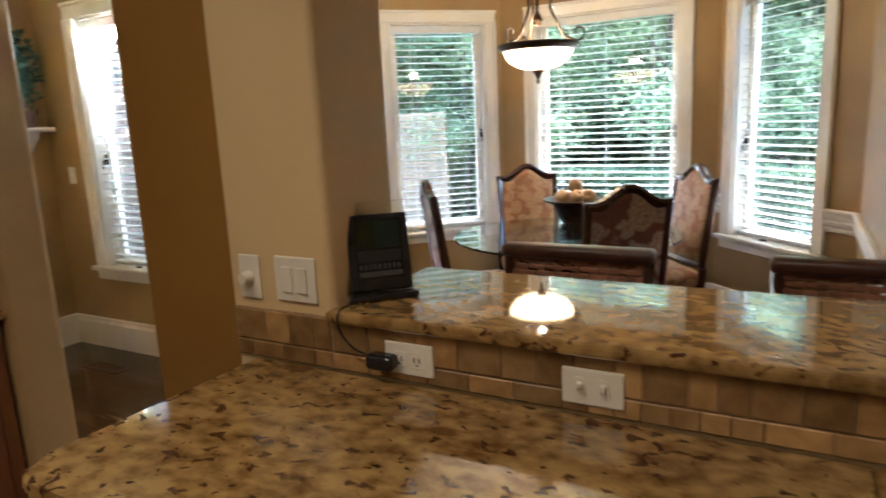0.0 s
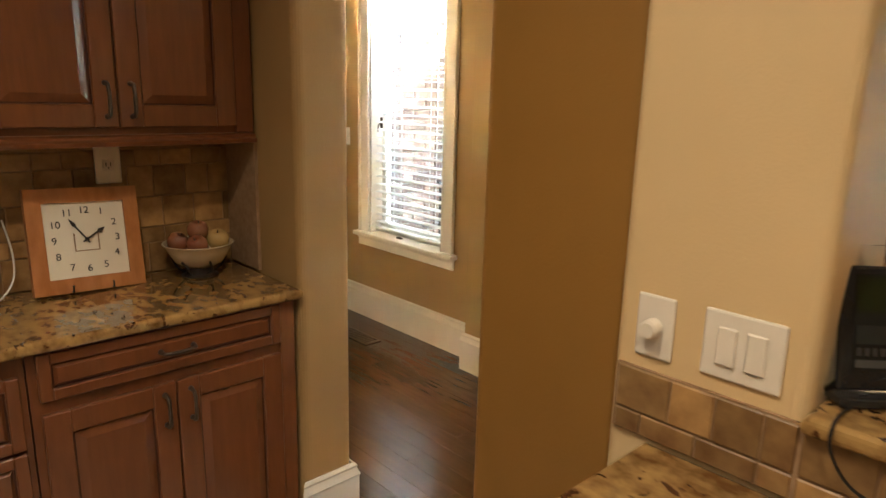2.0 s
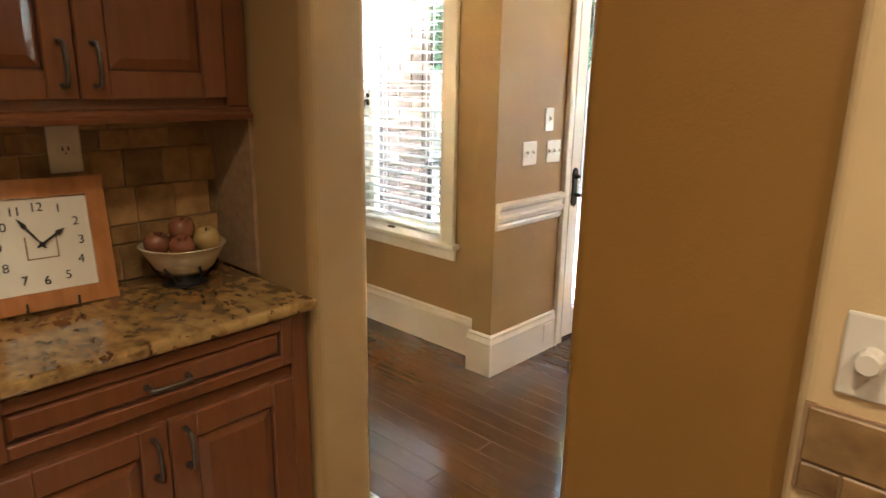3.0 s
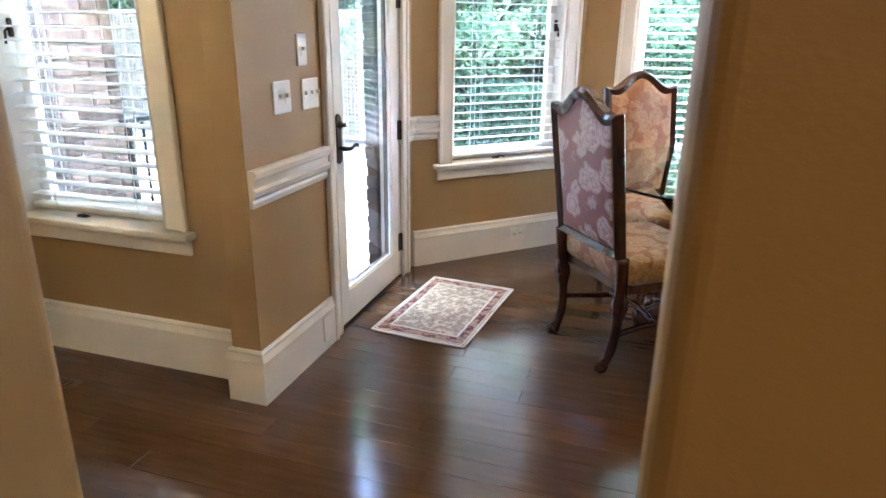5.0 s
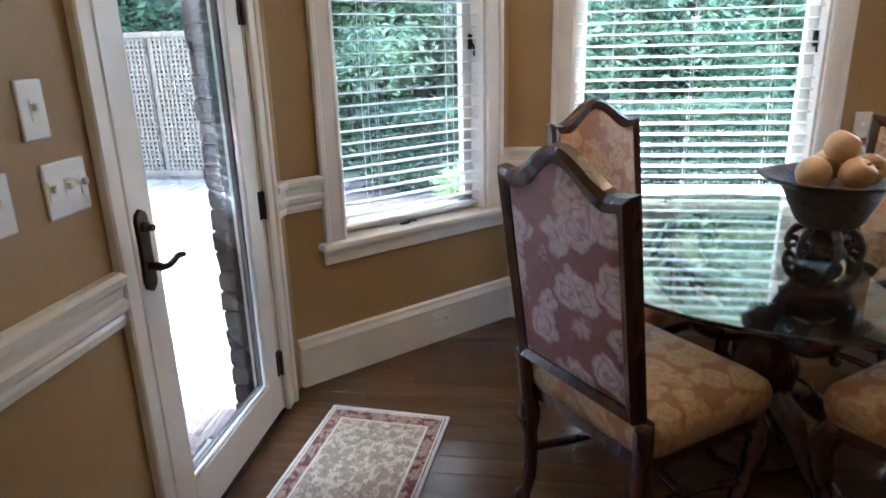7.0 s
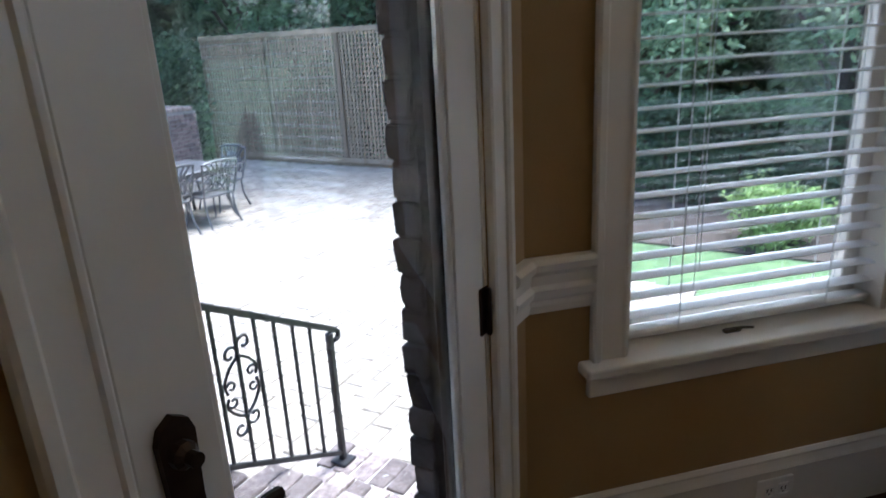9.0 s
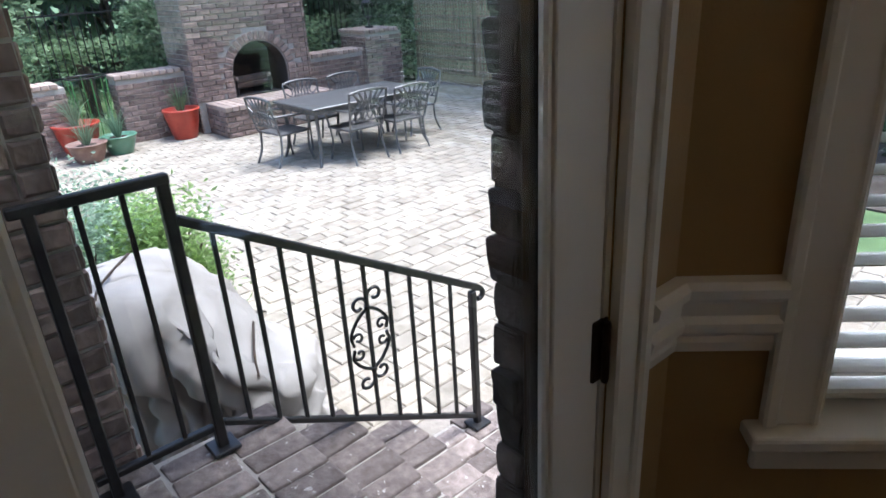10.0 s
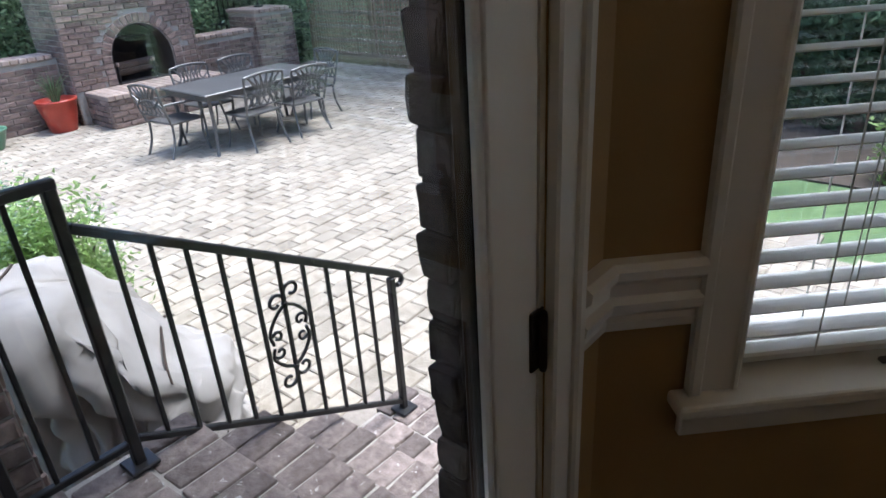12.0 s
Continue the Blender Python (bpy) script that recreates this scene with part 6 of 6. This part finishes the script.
def garden_wall(y0, y1, top, label, x=-9.6, d=0.35, name="garden_wall"):
    par = thing(name, Matrix(), label, "garden wall")
    part("core", boxes((x - d, x - 0.005, y0, y1, PAT - 0.05, top - 0.065)), MORTAR, par)
    brick_face(par, pose(x, y0, 0, 0, 0, 90), y1 - y0, PAT, top - 0.06, seed=int(abs(y0) * 10) + 20)
    brick_face(par, pose(x - d, y0, 0), d, PAT, top - 0.06, joined=True, seed=int(abs(y0) * 10) + 40)
    n = int((y1 - y0 + 0.04) / 0.106)
    first = None
    for i in range(n):
        if first is None:
            first = part("cap_brick", box(bmesh.new(), x - d - 0.03, x + 0.03, y0 - 0.02, y0 + 0.078, top - 0.065, top, bevel=0.01), CAPSTONE, par)
        else:
            share("cap_brick", first.data, par, Matrix.Translation((0, i * 0.106, 0)))
    return par


garden_wall(3.31, 4.29, 0.24, "low brick garden wall beside the outdoor fireplace")
garden_wall(0.6, 2.66, 0.24, "low brick garden wall with a rowlock cap")
garden_wall(6.26, 7.50, 0.16, "low brick garden wall beyond the outdoor fireplace")
garden_wall(7.52, 8.30, 0.45, "square brick gate pillar with a flat cap", -9.5, 0.8, "brick_pillar")
lan = thing("garden_lantern", pose(-9.9, 7.9, 0.45), "small black iron lantern on the brick pillar", "lantern")
part("post", lathe(bmesh.new(), [(0, 0), (0.08, 0), (0.08, 0.02), (0.02, 0.04), (0.02, 0.16), (0.07, 0.18), (0.07, 0.19), (0, 0.19)], 12), IRON, lan)
for k in range(4):
    a = radians(45 + 90 * k)
    part("corner_bar", tube(bmesh.new(), [(0.06 * math.cos(a), 0.06 * math.sin(a), 0.19), (0.095 * math.cos(a), 0.095 * math.sin(a), 0.42)], 0.008, 5), IRON, lan)
part("roof", lathe(bmesh.new(), [(0.12, 0.42), (0.12, 0.43), (0.05, 0.50), (0.015, 0.52), (0.012, 0.56), (0, 0.57)], 4), IRON, lan)

# iron fence far behind the walls
fence = thing("garden_fence", pose(-12.2, 0, 0), "white-lit iron picket fence behind the garden wall", "fence")
for z in (0.0, 1.0):
    part("rail", boxes((-0.015, 0.015, 0.0, 9.0, z, z + 0.03)), IRON, fence)
pk = None
for k in range(72):
    if pk is None:
        pk = part("picket", boxes((-0.008, 0.008, 0.02, 0.036, PAT - 0.05, 1.15)), IRON, fence)
    else:
        share("picket", pk.data, fence, Matrix.Translation((0, k * 0.125, 0)))

# lattice screen
lat = thing("lattice_screen", pose(0, 9.4, 0), "weathered wooden lattice screen along the patio", "lattice screen")
for k in range(5):
    part("post", box(bmesh.new(), -10.45 + k * 1.72, -10.35 + k * 1.72, 0.0, 0.09, PAT - 0.05, 1.66, bevel=0.006), LATTICE, lat)
part("rail", box(bmesh.new(), -10.45, -3.47, -0.012, 0.0, 1.56, 1.65, bevel=0.004), LATTICE, lat)
part("rail", box(bmesh.new(), -10.45, -3.47, -0.012, 0.0, PAT + 0.06, PAT + 0.16, bevel=0.004), LATTICE, lat)
v = h = None
for k in range(90):
    if v is None:
        v = part("vertical_slat", boxes((-10.40, -10.362, 0.0, 0.009, PAT + 0.07, 1.6)), LATTICE, lat)
    else:
        share("vertical_slat", v.data, lat, Matrix.Translation((k * 0.0765, 0, 0)))
for k in range(29):
    if h is None:
        h = part("cross_slat", boxes((-10.44, -3.49, 0.009, 0.018, PAT + 0.10, PAT + 0.138)), LATTICE, lat)
    else:
        share("cross_slat", h.data, lat, Matrix.Translation((0, 0, k * 0.0765)))
part("kickboard", box(bmesh.new(), -10.45, -3.47, 0.02, 0.04, PAT - 0.05, PAT + 0.10, bevel=0.003), LATTICE, lat)

# patio table and chairs
MT = pose(-6.60, 5.26, PAT - 0.001) @ Matrix.Scale(0.96, 4)
pt = thing("patio_table", MT, "grey cast aluminium rectangular patio table", "table")
bm = box(bmesh.new(), -0.50, 0.50, -0.90, 0.90, 0.70, 0.73, bevel=0.01)
part("tabletop", bm, ALU, pt, "smooth grey metal top")
part("apron", boxes((-0.46, 0.46, -0.86, -0.845, 0.64, 0.70), (-0.46, 0.46, 0.845, 0.86, 0.64, 0.70), (-0.46, -0.445, -0.845, 0.845, 0.64, 0.70), (0.445, 0.46, -0.845, 0.845, 0.64, 0.70)), ALU, pt)
for sx in (-1, 1):
    for sy in (-1, 1):
        part("leg", tube(bmesh.new(), curve_pts([(sx * 0.42, sy * 0.82, 0.68), (sx * 0.39, sy * 0.79, 0.4), (sx * 0.41, sy * 0.81, 0.15), (sx * 0.45, sy * 0.85, 0.0)], 4), 0.022, 6), ALU, pt)


def patio_chair(m):
    par = thing("patio_chair", m, "grey cast aluminium patio armchair with a pierced back", "chair", "chairs round the patio table")
    part("seat", box(bmesh.new(), -0.25, 0.25, -0.22, 0.24, 0.40, 0.43, bevel=0.012, seg=2), ALU, par, "pierced metal seat")
    bm = bmesh.new()
    B = [(-0.245, -0.24, 0.42), (-0.27, -0.31, 0.68), (-0.28, -0.345, 0.87)]
    top = [(-0.28, -0.345, 0.87), (-0.14, -0.355, 0.892), (0, -0.358, 0.898), (0.14, -0.355, 0.892), (0.28, -0.345, 0.87)]
    tube(bm, curve_pts(B, 4), 0.015, 6)
    tube(bm, curve_pts([(-a, b, c) for a, b, c in B], 4), 0.015, 6)
    tube(bm, curve_pts(top, 4), 0.018, 6)
    tube(bm, [(-0.245, -0.27, 0.52), (0.245, -0.27, 0.52)], 0.012, 6)
    part("back_frame", bm, ALU, par)
    bm = bmesh.new()
    for k in range(6):
        x = -0.245 + k * 0.098
        tube(bm, curve_pts([(x, -0.27, 0.52), (x * 0.8 + 0.05, -0.30, 0.63), (x * 0.5 + 0.02, -0.325, 0.74), (x * 0.98, -0.352, 0.885)], 4), 0.010, 5)
        tube(bm, curve_pts([(x, -0.27, 0.52), (x * 0.8 - 0.05, -0.30, 0.63), (x * 0.5 - 0.02, -0.325, 0.74), (x * 0.98, -0.352, 0.885)], 4), 0.010, 5)
    tube(bm, curve_pts([(-0.262, -0.30, 0.62), (-0.12, -0.318, 0.69), (0, -0.322, 0.705), (0.12, -0.318, 0.69), (0.262, -0.30, 0.62)], 4), 0.010, 5)
    tube(bm, curve_pts([(-0.272, -0.33, 0.76), (-0.12, -0.31, 0.65), (0, -0.305, 0.63), (0.12, -0.31, 0.65), (0.272, -0.33, 0.76)], 4), 0.010, 5)
    part("pierced_back", bm, ALU, par, "interlaced metal splats")
    for sx in (-1, 1):
        part("arm", tube(bmesh.new(), curve_pts([(sx * 0.258, -0.30, 0.66), (sx * 0.285, -0.1, 0.66), (sx * 0.285, 0.14, 0.64), (sx * 0.27, 0.22, 0.58), (sx * 0.25, 0.20, 0.43)], 4), 0.014, 6), ALU, par)
        part("front_leg", tube(bmesh.new(), curve_pts([(sx * 0.235, 0.21, 0.42), (sx * 0.225, 0.20, 0.2), (sx * 0.25, 0.24, 0.0)], 4), 0.015, 6), ALU, par)
        part("rear_leg", tube(bmesh.new(), curve_pts([(sx * 0.235, -0.22, 0.42), (sx * 0.235, -0.24, 0.2), (sx * 0.25, -0.32, 0.0)], 4), 0.015, 6), ALU, par)
    return par


pc = None
for x, y, a in ((0.42, -0.28, 92), (0.43, 0.42, 88), (-0.64, -0.22, -90), (-0.64, 0.50, -88), (-0.20, -0.94, 6), (-0.14, 1.10, 176)):
    q = MT @ pose(x, y, 0, 0, 0, a)
    pc = patio_chair(q) if pc is None else (copy_thing(pc, q) and pc)


# trees and hedges
def tree(x, y, h, r, n, seed, mats, label, low=0.35, size=0.10, name="tree"):
    par = thing(name, pose(x, y, PAT - 0.06), label, "tree")
    rr = random.Random(seed)
    bm = bmesh.new()
    tube(bm, curve_pts([(0, 0, 0), (0.06, 0.03, h * 0.2), (-0.04, 0.05, h * 0.5), (0.03, 0, h * 0.85)], 4), [0.16 - 0.011 * k for k in range(13)], 8)
    part("trunk", bm, BARK, par)
    cl = []
    for k in range(22):
        a, e = rr.uniform(0, 6.28), rr.uniform(0.25, 0.95)
        z = h * (low + (0.92 - low) * rr.random())
        q = Vector((math.cos(a) * r * e, math.sin(a) * r * e, z + 0.25))
        cl.append(q)
        part("limb", tube(bmesh.new(), curve_pts([(0, 0, z - h * 0.16), (q.x * 0.45, q.y * 0.45, z - 0.1), q], 3), [0.06, 0.05, 0.045, 0.035, 0.03, 0.022, 0.012], 5), BARK, par)
    c = np.array([tuple(q) for q in cl])
    for i, mt in enumerate(mats):
        def fn(g, cnt):
            p = g.normal(size=(cnt, 3))
            p /= np.linalg.norm(p, axis=1)[:, None]
            return c[g.integers(0, len(c), cnt)] + p * g.uniform(0.2, 1, (cnt, 1)) * (r * 0.42, r * 0.42, r * 0.30)
        foliage("crown", mt, par, int(n * 2.6) // len(mats), fn, size * 0.8, seed * 3 + i)
    return par


LT = "leafy green tree behind the patio"
for x, y, h, r, n, s, mats, low, size in (
        (-12.8, 12.6, 10.0, 3.2, 7000, 41, (LEAF, LEAF_D), 0.35, 0.13), (-8.2, 12.0, 11.0, 4.2, 9500, 42, (LEAF, LEAF_D), 0.32, 0.13),
        (-4.2, 12.0, 10.0, 3.6, 8500, 43, (LEAF, LEAF), 0.26, 0.11), (-2.2, 11.2, 7.0, 2.3, 7000, 44, (LEAF, LEAF_P), 0.22, 0.085),
        (0.6, 11.6, 7.5, 2.5, 7000, 45, (LEAF, LEAF_P), 0.22, 0.085), (3.6, 11.6, 7.0, 2.5, 6500, 46, (LEAF_P, LEAF), 0.18, 0.09),
        (6.6, 10.0, 7.5, 2.5, 5200, 47, (LEAF, LEAF_D), 0.16, 0.09), (8.4, 6.2, 7.0, 2.4, 5200, 48, (LEAF, LEAF), 0.16, 0.09),
        (-15.5, 7.5, 8.0, 2.6, 4200, 49, (LEAF_D, LEAF), 0.25, 0.12), (-14.0, 2.6, 6.5, 2.2, 5200, 50, (LEAF, LEAF_D), 0.12, 0.11), (-13.2, -1.2, 6.5, 2.2, 4200, 51, (LEAF, LEAF_D), 0.14, 0.11)):
    tree(x, y, h, r, n, s, mats, LT, low, size)


def hedge(name, x0, x1, y0, y1, h, n, seed, mt, label, size=0.06):
    par = thing(name, pose(0, 0, PAT - 0.06), label, "hedge")
    part("stems", boxes(*[(x0 + (x1 - x0) * (k + 0.5) / 10 - 0.02, x0 + (x1 - x0) * (k + 0.5) / 10 + 0.02, (y0 + y1) / 2 - 0.02, (y0 + y1) / 2 + 0.02, 0, h * 0.7) for k in range(10)]), BARK, par)
    def fn(g, cnt):
        p = g.uniform(0, 1, (cnt, 3)) * (x1 - x0, y1 - y0, h) + (x0, y0, 0.03)
        f = g.integers(0, 3, cnt)
        p[f == 0, 1] = y0 + np.abs(g.normal(size=(f == 0).sum())) * 0.12
        p[f == 1, 2] = h - np.abs(g.normal(size=(f == 1).sum())) * 0.1
        return p + g.normal(size=(cnt, 3)) * 0.05
    tagged(foliage("leaves", mt, par, n, fn, size, seed), kind="stuff")
    return par


for k, (x, y, rx, rz) in enumerate(((-11.3, 0.4, 0.95, 1.35), (-11.5, 1.9, 0.95, 1.25), (-11.4, 4.85, 0.85, 1.3), (-11.4, 7.0, 0.7, 0.75), (-11.0, 9.2, 0.9, 1.3))):
    bush("evergreen_shrub", x, y, PAT - 0.05, rx, rx, rz, 6500, (LEAF, LEAF_D), 0.055, 71 + k, "large dark evergreen shrub behind the garden wall")
hedge("clipped_hedge", -1.6, 3.0, 8.6, 9.8, 1.25, 9000, 61, LEAF_D, "dense dark clipped hedge behind the lawn")
hedge("clipped_hedge", 3.0, 7.2, 8.0, 9.2, 1.3, 8000, 62, LEAF_D, "dense dark clipped hedge behind the lawn")
hedge("far_woods", -20.0, 8.0, 14.0, 16.0, 12.0, 60000, 65, LEAF, "tall leafy woods behind the garden trees", 0.42)
hedge("far_woods", -19.0, -17.0, -5.0, 16.0, 9.0, 26000, 66, LEAF_D, "tall dark woods beyond the garden fence", 0.38)
hedge("garden_hedge", -13.4, -12.5, -2.0, 9.4, 1.3, 9000, 63, LEAF, "green hedge beyond the iron fence")
hedge("lattice_hedge", -10.4, -1.8, 10.2, 11.0, 4.0, 20000, 64, LEAF, "tall leafy hedge behind the lattice screen", 0.085)


# ---- small pieces of floors and walls ----
# walnut planks, each a bevelled board
plank = {}
def plank_mesh(l):
    if l not in plank:
        bm = box(bmesh.new(), 0, l, 0, 0.0955, -0.0125, 0.0, bevel=0.0007)
        me = bpy.data.meshes.new("plank")
        bm.to_mesh(me)
        bm.free()
        me.materials.append(WOODFLOOR)
        plank[l] = me
    return plank[l]


r = random.Random(4)
y = -1.43
while y < 2.42:
    a = -1.70 if y < 0.16 else (-0.105 if y < 1.5 else max(-0.105, y + 0.0965 - 1.62 - 0.06))
    b = 3.34 if y < 1.52 else min(3.34, 4.86 - y - 0.05)
    x = a
    first = r.choice((0.4, 0.7, 1.0))
    while x < b - 0.02:
        l = first or r.choice((0.8, 1.1, 1.4, 1.7))
        first = 0
        l = round(min(l, b - x), 3)
        share("plank", plank_mesh(l), wood_floor, Matrix.Translation((x + 0.0004, y, 0)))
        x += l + 0.0008
    y += 0.0963

# kitchen floor tiles
bm = box(bmesh.new(), 0, 0.327, 0, 0.327, -0.003, 0.001, bevel=0.002)
me = bpy.data.meshes.new("floor_tile")
bm.to_mesh(me)
bm.free()
me.materials.append(KTILE)
for i in range(13):
    for j in range(10):
        share("floor_tile", me, kitchen_floor, Matrix.Translation((0.12 + i * 0.332, -1.78 - j * 0.332, 0)))

# tumbled travertine tiles
tm = {}
def tile(par, w, h, m):
    k = (round(w, 3), round(h, 3))
    if k not in tm:
        bm = box(bmesh.new(), 0.0015, k[0] - 0.0015, -0.005, 0.0, 0.0015, k[1] - 0.0015, bevel=0.0022)
        me = bpy.data.meshes.new("tile")
        bm.to_mesh(me)
        bm.free()
        me.materials.append(TRAVERTINE)
        tm[k] = me
    share("tile", tm[k], par, m)


r = random.Random(9)
for z, h, ws in ((0.9005, 0.043, (0.103, 0.052, 0.103, 0.052)), (0.9445, 0.076, (0.078, 0.078, 0.103, 0.052))):
    x = 1.695
    while x < 3.36:
        w = r.choice(ws)
        if x < 2.01 < x + w:
            w = 2.01 - x
        hh = h + (0.006 if z > 0.93 and x < 2.0 else 0)
        if w > 0.02:
            tile(splash_bar, w, hh, pose(x, -1.4385, z))
        x += w
zz = 0.9005
for h in (0.10, 0.052, 0.10, 0.10, 0.052, 0.034):
    y = -3.66 - r.choice((0, 0.03, 0.05))
    while y < -1.46:
        w = r.choice((0.103, 0.103, 0.078, 0.155))
        w = min(w, -1.443 - y)
        if w > 0.02:
            tile(splash_kit, w, h, pose(0.104, y, zz, 0, 0, 90))
        y += w
    zz += h

# patio pavers
def paver_mesh(seed, l, w):
    q = np.random.default_rng(seed)
    v = []
    for z, e in ((-0.035, 0.0), (-0.007, 0.0), (0.0, 0.007)):
        v += [(x + q.uniform(-0.003, 0.003), y_ + q.uniform(-0.003, 0.003), z + q.uniform(-0.0015, 0.0015)) for x, y_ in ((e, e), (l - e, e), (l - e, w - e), (e, w - e))]
    f = [(8, 9, 10, 11)] + [(a + i, a + (i + 1) % 4, a + 4 + (i + 1) % 4, a + 4 + i) for a in (0, 4) for i in range(4)]
    me = bpy.data.meshes.new("paver")
    me.from_pydata(v, [], f)
    me.materials.append(PAVER)
    return me


PM = [paver_mesh(k, 0.208, 0.138) for k in range(4)]
QM = pose(0, 0, 0, 0, 0, 92)
spots = []
for i in range(-10, 60):
    for j in range(-20, 90):
        p = QM @ Vector((i * 0.216 + (0.108 if j % 2 else 0), j * 0.146, 0))
        inside = (-10.3 < p.x < -0.45 and 0.45 < p.y < 5.5) or (-10.3 < p.x < -2.1 and 5.4 < p.y < 9.3) or (-0.6 < p.x < 1.05 and 4.25 < p.y < 5.2)
        on_steps = -1.55 < p.x < 0 and p.y < 2.52
        if inside and not on_steps and not (p.x < -9.0 and 0.5 < p.y < 8.4 and p.x < -9.62):
            spots.append((math.hypot(p.x + 2.0, p.y - 3.0), p.x, p.y))
spots.sort()
r = random.Random(2)
verts, faces = [], []
for k, (d, x, y) in enumerate(spots):
    q = Matrix.Translation((x, y, PAT + r.uniform(-0.003, 0.003))) @ pose(0, 0, 0, 0, 0, 92 + r.uniform(-1.5, 1.5))
    me = PM[k % 4]
    if k < 300:
        share("paver", me, patio, q)
    else:
        n = len(verts)
        verts += [(q @ v.co)[:] for v in me.vertices]
        faces += [[n + a for a in p.vertices] for p in me.polygons]
me = bpy.data.meshes.new("pavers")
me.from_pydata(verts, [], faces)
me.materials.append(PAVER)
tagged(share("pavers", me, patio, Matrix()), kind="stuff")
